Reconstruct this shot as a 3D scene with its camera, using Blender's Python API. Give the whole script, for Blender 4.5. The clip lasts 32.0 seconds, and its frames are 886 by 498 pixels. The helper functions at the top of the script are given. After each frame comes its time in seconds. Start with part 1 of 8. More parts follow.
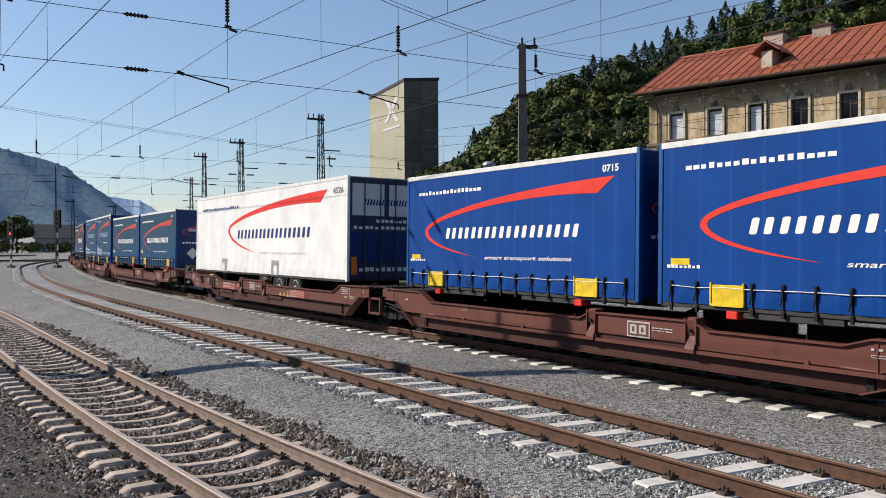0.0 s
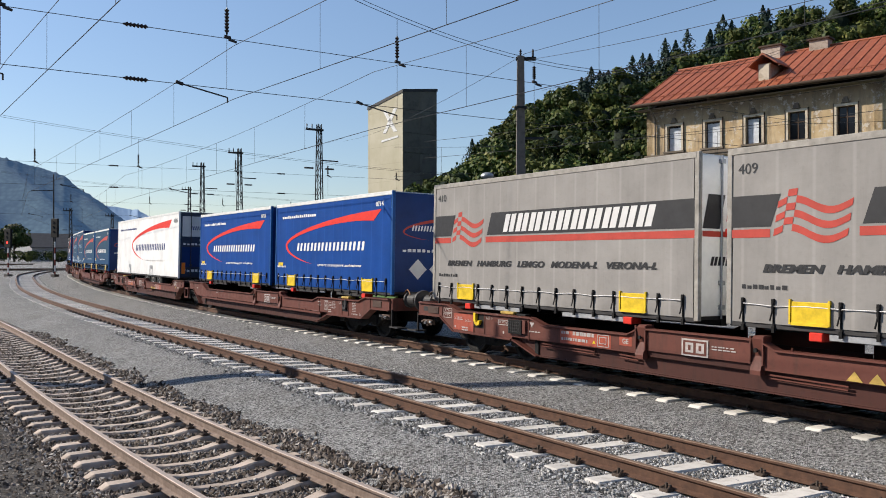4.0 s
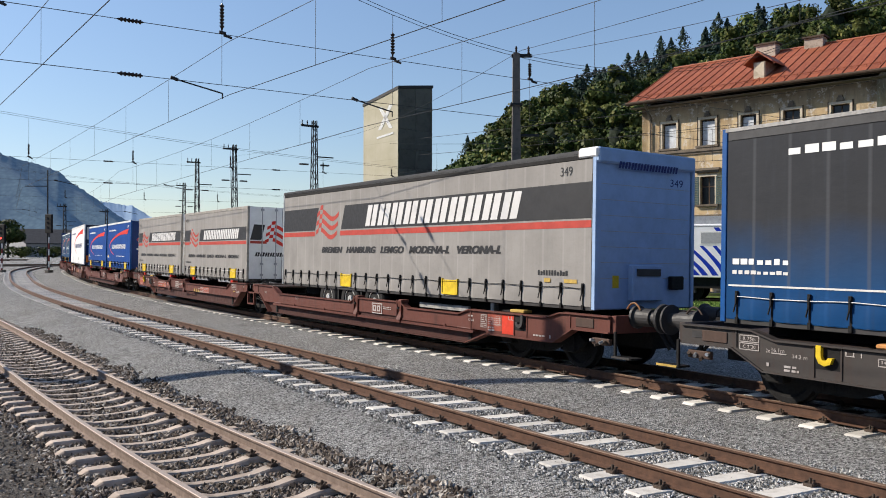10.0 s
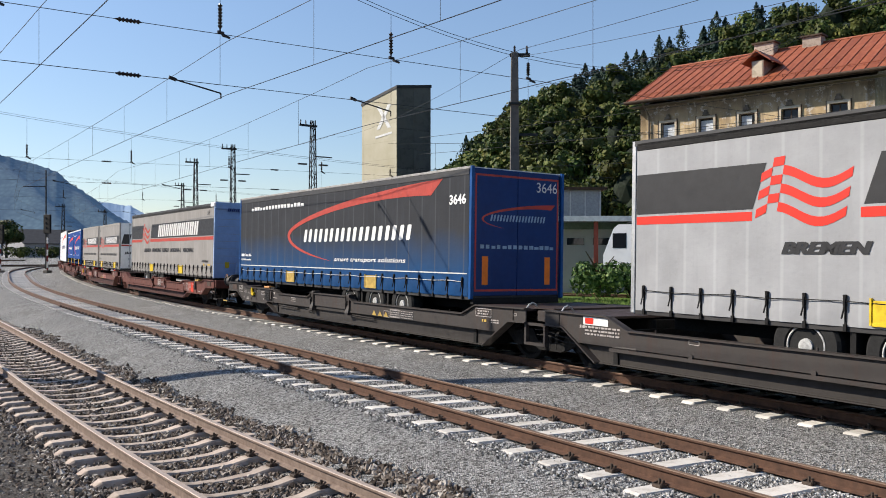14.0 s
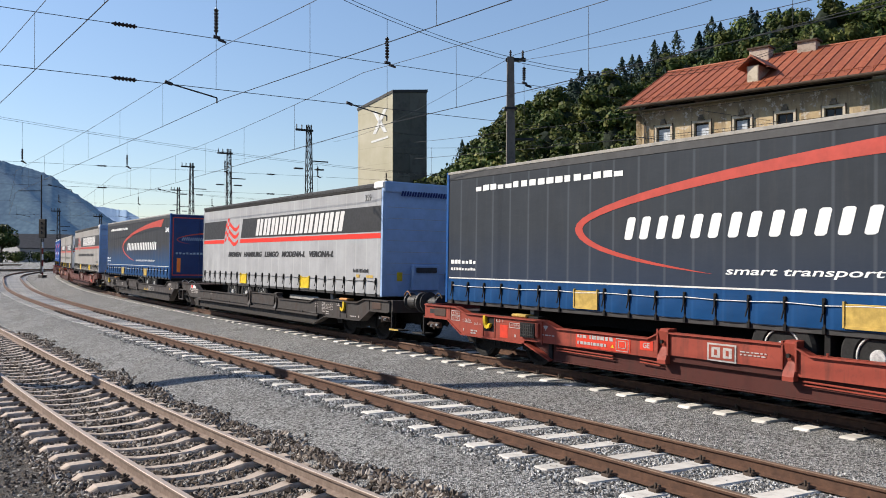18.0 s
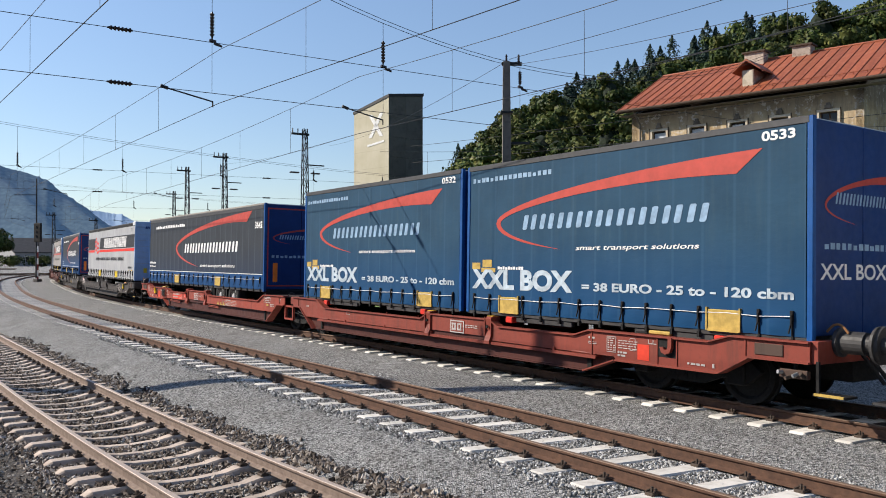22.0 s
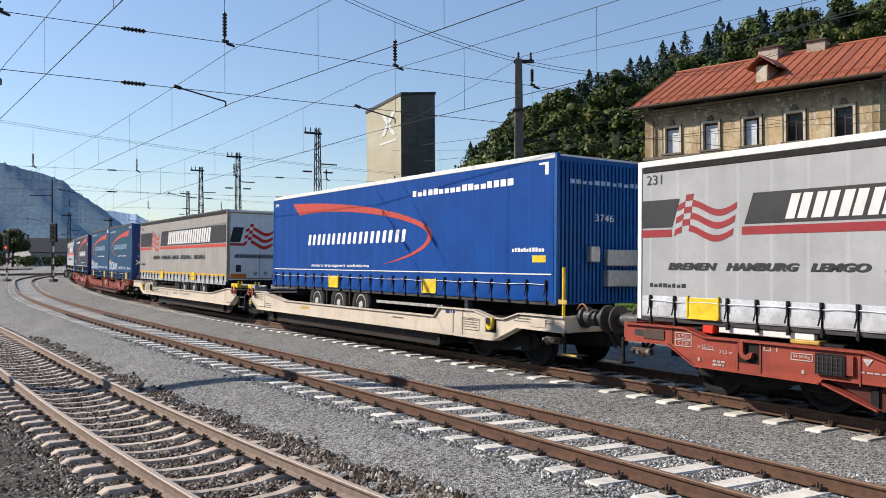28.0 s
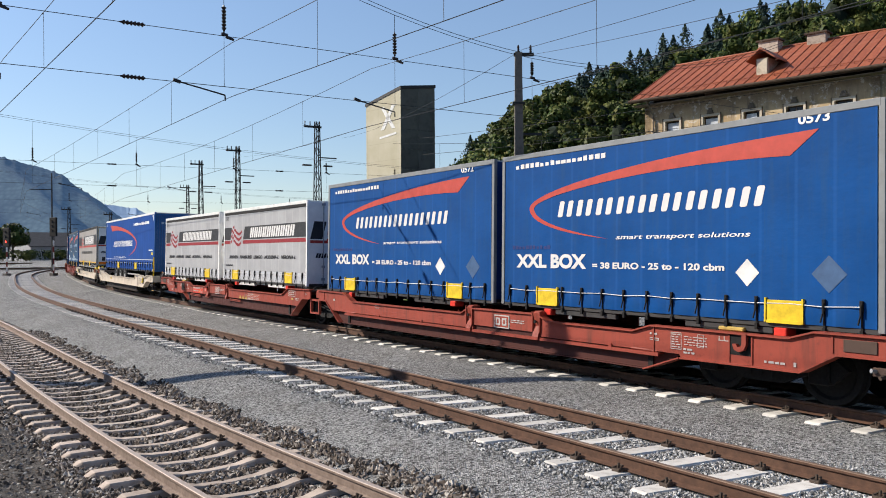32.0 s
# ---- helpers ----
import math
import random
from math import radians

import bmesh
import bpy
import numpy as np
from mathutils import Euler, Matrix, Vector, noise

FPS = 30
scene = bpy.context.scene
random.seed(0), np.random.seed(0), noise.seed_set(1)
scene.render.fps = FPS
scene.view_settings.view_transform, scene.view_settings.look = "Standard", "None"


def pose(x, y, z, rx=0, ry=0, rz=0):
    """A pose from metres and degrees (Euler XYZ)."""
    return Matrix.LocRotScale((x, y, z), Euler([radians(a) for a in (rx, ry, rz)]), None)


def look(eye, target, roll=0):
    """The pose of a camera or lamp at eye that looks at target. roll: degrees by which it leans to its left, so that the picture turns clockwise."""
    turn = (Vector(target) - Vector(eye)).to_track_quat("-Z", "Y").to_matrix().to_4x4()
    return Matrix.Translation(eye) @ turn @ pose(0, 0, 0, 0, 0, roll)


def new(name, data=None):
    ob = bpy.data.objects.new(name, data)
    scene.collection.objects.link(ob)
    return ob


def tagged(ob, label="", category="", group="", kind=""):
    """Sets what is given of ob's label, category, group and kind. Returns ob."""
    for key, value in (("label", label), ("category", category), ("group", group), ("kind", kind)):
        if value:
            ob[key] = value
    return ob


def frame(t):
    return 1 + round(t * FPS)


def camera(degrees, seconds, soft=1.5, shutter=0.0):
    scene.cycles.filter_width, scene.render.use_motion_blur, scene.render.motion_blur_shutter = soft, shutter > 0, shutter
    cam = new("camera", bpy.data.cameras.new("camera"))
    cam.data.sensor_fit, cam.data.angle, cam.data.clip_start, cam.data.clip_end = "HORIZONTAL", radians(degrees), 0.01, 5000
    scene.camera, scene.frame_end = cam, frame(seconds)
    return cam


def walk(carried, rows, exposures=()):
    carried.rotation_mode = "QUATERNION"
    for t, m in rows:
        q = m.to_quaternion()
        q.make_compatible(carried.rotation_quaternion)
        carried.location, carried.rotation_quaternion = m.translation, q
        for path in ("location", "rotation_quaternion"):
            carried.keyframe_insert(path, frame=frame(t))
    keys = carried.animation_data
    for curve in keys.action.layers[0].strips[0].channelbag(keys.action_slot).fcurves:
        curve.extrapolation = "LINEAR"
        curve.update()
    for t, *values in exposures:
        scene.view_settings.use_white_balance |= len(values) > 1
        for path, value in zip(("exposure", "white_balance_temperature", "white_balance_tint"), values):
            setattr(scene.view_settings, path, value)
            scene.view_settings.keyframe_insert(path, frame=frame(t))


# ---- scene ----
import itertools
from functools import lru_cache

# ---------------------------------------------------------------- camera
EYE = (0.0, 0.0, 2.213)
TURNS = [
    (0, 89.633, 0.313, 0.534), (0.5, 89.769, 0.289, 0.492), (1, 89.905, 0.240, 0.475), (1.5, 90.035, 0.196, 0.473),
    (2, 90.137, 0.173, 0.470), (2.5, 90.208, 0.146, 0.467), (3, 90.263, 0.107, 0.458), (3.5, 90.314, 0.066, 0.424),
    (5.5, 90.522, 0.049, 0.198), (6, 90.509, 0.006, 0.125), (6.5, 90.502, -0.041, 0.063), (7, 90.486, -0.070, 0.034),
    (7.5, 90.444, -0.084, 0.029), (8, 90.383, -0.091, 0.019), (8.5, 90.323, -0.099, -0.000), (9, 90.262, -0.113, -0.002),
    (9.5, 90.202, -0.120, 0.022), (10, 90.160, -0.108, 0.043), (10.5, 90.144, -0.070, 0.048), (11, 90.144, -0.041, 0.043),
    (11.5, 90.149, -0.024, 0.042), (12, 90.139, 0.005, 0.035), (12.5, 90.121, 0.045, 0.012), (13, 90.115, 0.063, 0.000),
    (13.5, 90.116, 0.045, -0.013), (14, 90.125, 0.014, -0.043), (14.5, 90.142, 0.006, -0.065), (16.5, 90.303, 0.037, -0.189),
    (17, 90.334, 0.057, -0.235), (17.5, 90.381, 0.048, -0.272), (18, 90.431, 0.031, -0.310), (18.5, 90.476, 0.010, -0.361),
    (19, 90.524, -0.005, -0.415), (19.5, 90.584, -0.013, -0.459), (20, 90.649, 0.003, -0.498), (20.5, 90.700, 0.037, -0.539),
    (21, 90.714, 0.053, -0.575), (21.5, 90.702, 0.054, -0.592), (22, 90.698, 0.067, -0.582), (22.5, 90.704, 0.089, -0.546),
    (23, 90.701, 0.108, -0.500), (23.5, 90.676, 0.116, -0.439), (24, 90.643, 0.133, -0.344), (24.5, 90.631, 0.158, -0.220),
    (25, 90.633, 0.196, -0.108), (25.5, 90.628, 0.240, -0.003), (27.5, 90.627, 0.346, 0.247), (28, 90.581, 0.320, 0.305),
    (28.5, 90.533, 0.285, 0.341), (29, 90.482, 0.258, 0.356), (29.5, 90.426, 0.261, 0.361), (30, 90.368, 0.286, 0.357),
    (30.5, 90.312, 0.313, 0.354), (31, 90.258, 0.337, 0.350), (31.5, 90.199, 0.369, 0.333), (32, 90.134, 0.407, 0.305),
]
cam = camera(56.17, 32.0, soft=0.95)
walk(cam, [(t, pose(*EYE, rx, ry, rz)) for t, rx, ry, rz in TURNS], ((0.0, 0.28), (3.5, 0.36), (7.0, 0.40), (9.5, 0.39), (11.5, 0.50), (29.0, 0.51), (32.0, 0.47)))

# ---------------------------------------------------------------- light
SUN_DIR = Vector((-0.94, 0.17, 0.66)).normalized()      # towards the sun
sun = new("sun", bpy.data.lights.new("sun", "SUN"))
sun.data.energy, sun.data.angle, sun.data.color = 5.0, radians(0.53), (1.0, 0.91, 0.79)
sun.matrix_world = look((0, 0, 60), Vector((0, 0, 60)) - SUN_DIR)
world = bpy.data.worlds.new("sky")
scene.world = world
world.use_nodes = True
wn = world.node_tree
sky = wn.nodes.new("ShaderNodeTexSky")
sky.sky_type, sky.sun_disc = "NISHITA", False
sky.sun_elevation = math.asin(SUN_DIR.z)
sky.sun_rotation = math.atan2(SUN_DIR.x, SUN_DIR.y)
sky.altitude, sky.air_density, sky.dust_density, sky.ozone_density = 500, 1.0, 0.35, 3.4
haze = wn.nodes.new("ShaderNodeMix")
haze.data_type, haze.blend_type = "RGBA", "MULTIPLY"
haze.inputs[0].default_value = 1.0
way_up = wn.nodes.new("ShaderNodeSeparateXYZ")
wn.links.new(wn.nodes.new("ShaderNodeTexCoord").outputs["Generated"], way_up.inputs[0])
depth = wn.nodes.new("ShaderNodeValToRGB")      # a clear autumn sky: less glare at the skyline, deeper blue above
depth.color_ramp.elements[0].position, depth.color_ramp.elements[0].color = 0.0, (0.89, 0.82, 0.79, 1)
depth.color_ramp.elements[1].position, depth.color_ramp.elements[1].color = 0.32, (1.23, 1.14, 1.08, 1)
wn.links.new(way_up.outputs[2], depth.inputs[0])
wn.links.new(depth.outputs[0], haze.inputs[7])
wn.links.new(sky.outputs[0], haze.inputs[6])
wn.links.new(haze.outputs[2], wn.nodes["Background"].inputs[0])
wn.nodes["Background"].inputs[1].default_value = 0.108
scene.view_settings.exposure = 0.53

# ---------------------------------------------------------------- tools
def part(name, bm, material, parent=None, label="", smooth=False):
    """Links a bmesh as one mesh object, under a thing or a part."""
    me = bpy.data.meshes.new(name)
    if smooth:
        for f in bm.faces:
            f.smooth = True
    bm.to_mesh(me)
    bm.free()
    if material:
        me.materials.append(material)
    ob = new(name, me)
    if parent:
        ob.parent = parent
    if label:
        tagged(ob, label)
    return ob


def raw(name, verts, faces, material, parent=None, smooth=False):
    """A mesh object straight from arrays."""
    me = bpy.data.meshes.new(name)
    me.from_pydata([tuple(v) for v in verts], [], [tuple(f) for f in faces])
    if smooth:
        me.polygons.foreach_set("use_smooth", [True] * len(me.polygons))
    me.materials.append(material)
    ob = new(name, me)
    if parent:
        ob.parent = parent
    return ob


def share(name, like, parent, m):
    """Another object on the same mesh."""
    ob = new(name, like.data)
    ob.parent = parent
    ob.matrix_basis = m
    return ob


def thing(name, label, category, group="", kind="", at=(0, 0, 0)):
    ob = new(name)
    ob.location = at
    return tagged(ob, label, category, group, kind)


def box(bm, x0, x1, y0, y1, z0, z1, bevel=0.0):
    vs = [bm.verts.new((x, y, z)) for x in (x0, x1) for y in (y0, y1) for z in (z0, z1)]
    quads = ((0, 1, 3, 2), (4, 6, 7, 5), (0, 4, 5, 1), (2, 3, 7, 6), (0, 2, 6, 4), (1, 5, 7, 3))
    fs = [bm.faces.new([vs[i] for i in q]) for q in quads]
    if bevel:
        es = list({e for f in fs for e in f.edges})
        bmesh.ops.bevel(bm, geom=es, offset=bevel, segments=1, affect="EDGES")
    return bm


def boxes(*rows, bevel=0.0):
    bm = bmesh.new()
    for r in rows:
        box(bm, *r, bevel=bevel)
    return bm


def prism(bm, pts, y0, y1):
    """A polygon in x, z drawn out along y."""
    a = [bm.verts.new((x, y0, z)) for x, z in pts]
    b = [bm.verts.new((x, y1, z)) for x, z in pts]
    n = len(pts)
    bm.faces.new(a)
    bm.faces.new(b[::-1])
    for i in range(n):
        j = (i + 1) % n
        bm.faces.new((a[j], a[i], b[i], b[j]))
    bmesh.ops.recalc_face_normals(bm, faces=bm.faces[:])
    return bm


def rod(bm, p, q, r, n=8, r2=None):
    """A round bar from p to q."""
    p, q = Vector(p), Vector(q)
    d = q - p
    if d.length < 1e-6:
        return bm
    m = Matrix.Translation((p + q) / 2) @ d.to_track_quat("Z", "Y").to_matrix().to_4x4()
    bmesh.ops.create_cone(bm, cap_ends=True, segments=n, radius1=r, radius2=r if r2 is None else r2, depth=d.length, matrix=m)
    return bm


def disc_stack(bm, p, q, rows, n=10):
    """A turned body: rows of (share of the way from p to q, radius)."""
    p, q = Vector(p), Vector(q)
    turn = (q - p).to_track_quat("Z", "Y").to_matrix()
    rings = []
    for u, r in rows:
        c = p.lerp(q, u)
        rings.append([bm.verts.new(c + turn @ Vector((r * math.cos(a), r * math.sin(a), 0))) for a in (k * math.tau / n for k in range(n))])
    for a, b in zip(rings, rings[1:]):
        for i in range(n):
            j = (i + 1) % n
            bm.faces.new((a[i], a[j], b[j], b[i]))
    bm.faces.new(rings[0][::-1])
    bm.faces.new(rings[-1])
    return bm


def tube(bm, points, r, sides=5):
    """One unbroken round wire along the points."""
    rings = []
    for i, p in enumerate(points):
        d = (points[min(i + 1, len(points) - 1)] - points[max(i - 1, 0)]).normalized()
        a = d.cross(Vector((0, 0, 1))).normalized()
        b = d.cross(a)
        rings.append([bm.verts.new(p + (a * math.cos(math.tau * k / sides) + b * math.sin(math.tau * k / sides)) * r) for k in range(sides)])
    for u, v in zip(rings, rings[1:]):
        for k in range(sides):
            bm.faces.new((u[k], u[(k + 1) % sides], v[(k + 1) % sides], v[k]))
    return bm


# ---------------------------------------------------------------- the tracks' lines
class Line:
    """A plan curve: start, heading and curvature along its length."""

    def __init__(self, x, y, heading, stations, bends, back, length, step=0.5):
        n = int(length / step)
        s = np.arange(n + 1) * step
        k = np.interp(s, stations, bends)
        h = heading + np.concatenate([[0], np.cumsum((k[1:] + k[:-1]) / 2 * step)])
        c, w = np.cos(h), np.sin(h)
        self.x = x + np.concatenate([[0], np.cumsum((c[1:] + c[:-1]) / 2 * step)])
        self.y = y + np.concatenate([[0], np.cumsum((w[1:] + w[:-1]) / 2 * step)])
        self.s, self.h = s, h
        m = int(back / step)
        t = np.arange(m, 0, -1) * step
        self.x = np.concatenate([x - t * math.cos(heading), self.x])
        self.y = np.concatenate([y - t * math.sin(heading), self.y])
        self.h = np.concatenate([np.full(m, heading), self.h])
        self.s = np.concatenate([-t, self.s])

    def shifted(self, near, grow):
        """A line beside this one, to the right of travel."""
        d = near + grow * np.clip(self.s / 100, 0, 2)
        o = Line(0, 0, 0, (0, 1), (0, 0), 1, 1)
        o.x, o.y = self.x + d * np.sin(self.h), self.y - d * np.cos(self.h)
        gx, gy = np.gradient(o.x), np.gradient(o.y)
        o.h = np.unwrap(np.arctan2(gy, gx))
        seg = np.hypot(np.diff(o.x), np.diff(o.y))
        o.s = np.concatenate([[0], np.cumsum(seg)])
        o.s -= np.interp(0, self.s, o.s)
        return o

    def at(self, s, right=0.0):
        h = float(np.interp(s, self.s, self.h))
        return (float(np.interp(s, self.s, self.x)) + right * math.sin(h), float(np.interp(s, self.s, self.y)) - right * math.cos(h), h)


BEND_AT = (0, 20, 40, 60, 80, 95, 110, 125, 150, 180, 400)
BEND = (0.0023, -0.00068, -0.00264, -0.00332, 0.0006, -0.0046, -0.00475, -0.004, -0.004, -0.004, -0.004)
LINE_B = Line(3.986, 7.094, 2.15964, BEND_AT, BEND, 200, 330)
LINE_C = LINE_B.shifted(4.168, 1.291)
LINE_A = Line(2.345, 3.755, 2.29524, (0, 40, 60), (-0.0096, 0.00612, 0.0), 40, 120)
CANT_B, CANT_C, Z_A, Z_C = 0.044, 0.0185, -0.223, 0.047

# ---------------------------------------------------------------- materials
class Mat:
    """A short way to write node materials."""

    def __init__(self, name, rough=0.6, metal=0.0):
        self.m = bpy.data.materials.new(name)
        self.m.use_nodes = True
        self.t = self.m.node_tree
        self.b = self.t.nodes["Principled BSDF"]
        self.b.inputs["Roughness"].default_value = rough
        self.b.inputs["Metallic"].default_value = metal
        self.b.inputs["Specular IOR Level"].default_value = 0.3
        self.co = self.t.nodes.new("ShaderNodeTexCoord").outputs["Object"]

    def node(self, kind, **inputs):
        n = self.t.nodes.new(kind)
        for k, v in inputs.items():
            self.put(n.inputs[k], v)
        return n

    def put(self, socket, v):
        if isinstance(v, bpy.types.NodeSocket):
            self.t.links.new(v, socket)
        else:
            socket.default_value = (*v, 1) if isinstance(v, tuple) and len(v) == 3 and socket.type == "RGBA" else v

    def noise(self, scale, detail=4.0, rough=0.6, co=None):
        return self.node("ShaderNodeTexNoise", Vector=co or self.co, Scale=scale, Detail=detail, Roughness=rough).outputs["Fac"]

    def voronoi(self, scale, out="Distance", co=None):
        return self.node("ShaderNodeTexVoronoi", Vector=co or self.co, Scale=scale).outputs[out]

    def stretch(self, x, y, z):
        n = self.node("ShaderNodeMapping", Vector=self.co)
        n.inputs["Scale"].default_value = (x, y, z)
        return n.outputs[0]

    def ramp(self, fac, *stops):
        n = self.node("ShaderNodeValToRGB", Fac=fac)
        e = n.color_ramp.elements
        while len(e) < len(stops):
            e.new(0.5)
        for s, (p, c) in zip(e, stops):
            s.position, s.color = p, (c, c, c, 1) if isinstance(c, (int, float)) else (*c, 1)
        return n.outputs[0]

    def mix(self, fac, a, b, blend="MIX"):
        n = self.t.nodes.new("ShaderNodeMix")
        n.data_type, n.blend_type = "RGBA", blend
        for s, v in ((n.inputs[0], fac), (n.inputs[6], a), (n.inputs[7], b)):
            self.put(s, v)
        return n.outputs[2]

    def math(self, op, a, b=0.0):
        n = self.t.nodes.new("ShaderNodeMath")
        n.operation = op
        self.put(n.inputs[0], a)
        self.put(n.inputs[1], b)
        return n.outputs[0]

    def bump(self, height, strength=0.4, distance=0.01):
        n = self.node("ShaderNodeBump", Height=height, Strength=strength, Distance=distance)
        self.t.links.new(n.outputs[0], self.b.inputs["Normal"])
        return self

    def done(self, colour, rough=None):
        self.put(self.b.inputs["Base Color"], colour)
        if rough is not None:
            self.put(self.b.inputs["Roughness"], rough)
        return self.m

    def island(self):
        return self.t.nodes.new("ShaderNodeNewGeometry").outputs["Random Per Island"]

    def chance(self):
        return self.t.nodes.new("ShaderNodeObjectInfo").outputs["Random"]


def plain(name, colour, rough=0.6, metal=0.0, vary=0.18, scale=6.0, bump=0.0):
    """Paint, plastic or metal with faint blotches and grime."""
    m = Mat(name, rough, metal)
    n = m.noise(scale, 6, 0.65)
    dark = tuple(c * (1 - vary) for c in colour)
    light = tuple(min(1, c * (1 + vary * 0.5)) for c in colour)
    if bump:
        m.bump(m.noise(scale * 12), 0.3, bump)
    return m.done(m.ramp(n, (0.3, dark), (0.7, light)), m.ramp(m.noise(scale * 3), (0.3, rough * 0.85), (0.7, min(1, rough * 1.15))))


def gravel_mat(name, dark, light, size, grain=1.0):
    m = Mat(name, 0.92)
    cell = m.voronoi(size, "Color")
    d = m.voronoi(size, "Distance")
    big = m.noise(0.35, 5)
    col = m.ramp(m.node("ShaderNodeSeparateColor", Color=cell).outputs[0], (0.0, dark), (0.55, tuple((a + b) / 2 for a, b in zip(dark, light))), (1.0, light))
    col = m.mix(0.35, col, m.ramp(big, (0.35, 0.35), (0.65, 0.65)), "OVERLAY")
    col = m.mix(m.ramp(m.noise(1.6, 6), (0.45, 0.0), (0.75, 0.35)), col, (0.10, 0.085, 0.07))
    m.bump(d, 0.9, 0.5 / size * grain)
    return m.done(col)


GRAVEL = gravel_mat("fine_grey_gravel", (0.012, 0.012, 0.012), (0.47, 0.463, 0.447), 44.0, 3.0)
CINDER = gravel_mat("dark_trodden_cinder", (0.012, 0.011, 0.010), (0.135, 0.118, 0.102), 60.0, 2.0)
COARSE = gravel_mat("crushed_ballast", (0.025, 0.020, 0.016), (0.17, 0.14, 0.115), 17.0, 1.4)
# Near black: under the train this ballast carries the shade in its colour.
DARK_BALLAST = gravel_mat("dark_ballast", (0.006, 0.005, 0.004), (0.036, 0.030, 0.026), 17.0)


def stone_mat(name, stops):
    m = Mat(name, 0.9)
    c = m.ramp(m.island(), *stops)
    m.bump(m.noise(60), 0.4, 0.004)
    return m.done(m.mix(0.4, c, m.ramp(m.noise(25), (0.3, 0.3), (0.7, 0.7)), "OVERLAY"))


def rust_mat(name, a, b, rough=0.75, metal=0.0):
    m = Mat(name, rough, metal)
    n = m.noise(9, 8, 0.7)
    m.bump(m.noise(120), 0.35, 0.002)
    return m.done(m.ramp(n, (0.3, a), (0.55, tuple((p + q) / 2 for p, q in zip(a, b))), (0.75, b)))


def concrete_mat(name, base, dirt, dirty=0.5, scale=3.0):
    m = Mat(name, 0.88)
    r = m.ramp(m.chance(), (0.0, 0.80), (1.0, 1.15))
    c = m.ramp(m.noise(scale, 8, 0.7), (0.3, dirt), (0.3 + 0.4 * dirty, base), (0.85, tuple(min(1, v * 1.12) for v in base)))
    c = m.mix(1.0, c, r, "MULTIPLY")
    m.bump(m.noise(70), 0.3, 0.003)
    return m.done(c)


STONE = stone_mat("ballast_stone", ((0.0, (0.030, 0.023, 0.017)), (0.4, (0.105, 0.080, 0.062)), (0.75, (0.23, 0.195, 0.165)), (1.0, (0.48, 0.44, 0.39))))
STONE_GREY = stone_mat("grey_ballast_stone", ((0.0, (0.05, 0.048, 0.046)), (0.4, (0.21, 0.205, 0.195)), (0.75, (0.42, 0.41, 0.395)), (1.0, (0.66, 0.65, 0.63))))
RAIL_SIDE = rust_mat("rusty_rail_side", (0.052, 0.027, 0.018), (0.135, 0.070, 0.043))
RAIL_A = rust_mat("sandy_brown_rail", (0.125, 0.088, 0.069), (0.27, 0.205, 0.165))
CLIP = rust_mat("rusty_clip", (0.035, 0.025, 0.02), (0.10, 0.07, 0.05))
SLEEPER_B = concrete_mat("pale_concrete_sleeper", (0.58, 0.55, 0.505), (0.36, 0.325, 0.28), 0.5, 5)
SLEEPER_A = concrete_mat("weathered_concrete_sleeper", (0.45, 0.37, 0.31), (0.24, 0.19, 0.15), 0.6, 4)
SLEEPER_C = concrete_mat("ballast_stained_sleeper", (0.58, 0.55, 0.50), (0.25, 0.22, 0.18), 0.4, 5)


def railhead_mat(name, colour, rough):
    m = Mat(name, rough, 0.45)
    n = m.noise(40, 6)
    return m.done(m.mix(m.ramp(n, (0.45, 0.0), (0.75, 0.6)), colour, (0.22, 0.14, 0.09)), m.ramp(m.noise(15), (0.3, rough), (0.7, rough + 0.2)))


HEAD_A = railhead_mat("worn_steel_railhead", (0.42, 0.355, 0.31), 0.6)
HEAD_B = railhead_mat("rusty_steel_railhead", (0.21, 0.145, 0.105), 0.5)
BLACK_STEEL = plain("black_steel", (0.0075, 0.007, 0.007), 0.8, 0.0, 0.3, 8)
DARK_GREY = plain("dark_grey_paint", (0.042, 0.040, 0.040), 0.55, 0.0, 0.3, 5)
RUBBER = plain("tyre_rubber", (0.018, 0.018, 0.018), 0.85, 0.0, 0.3, 12)
GALV = plain("galvanised_steel", (0.40, 0.41, 0.42), 0.5, 0.7, 0.25, 9)
YELLOW = plain("grapple_plate_yellow", (0.68, 0.47, 0.018), 0.55, 0.0, 0.3, 7)
WHITE = plain("white_print", (0.72, 0.72, 0.71), 0.5, 0.0, 0.06, 5)
RED_PRINT = plain("red_print", (0.66, 0.030, 0.016), 0.5, 0.0, 0.12, 5)
RED_FADED = plain("faded_red_print", (0.42, 0.052, 0.036), 0.55, 0.0, 0.2, 4)
BLACK_PRINT = plain("black_print", (0.028, 0.028, 0.03), 0.5, 0.0, 0.25, 4)
ORANGE = plain("orange_reflector", (0.80, 0.20, 0.02), 0.4, 0.0, 0.15, 7)
RED_GLOSS = plain("red_hook_paint", (0.62, 0.035, 0.02), 0.45, 0.0, 0.2, 7)
YELLOW_OLD = plain("worn_ochre_yellow", (0.46, 0.31, 0.075), 0.7, 0.0, 0.35, 9)
DARK_STRIPE = plain("dark_crimson_stripe", (0.25, 0.022, 0.028), 0.5, 0.0, 0.15, 4)

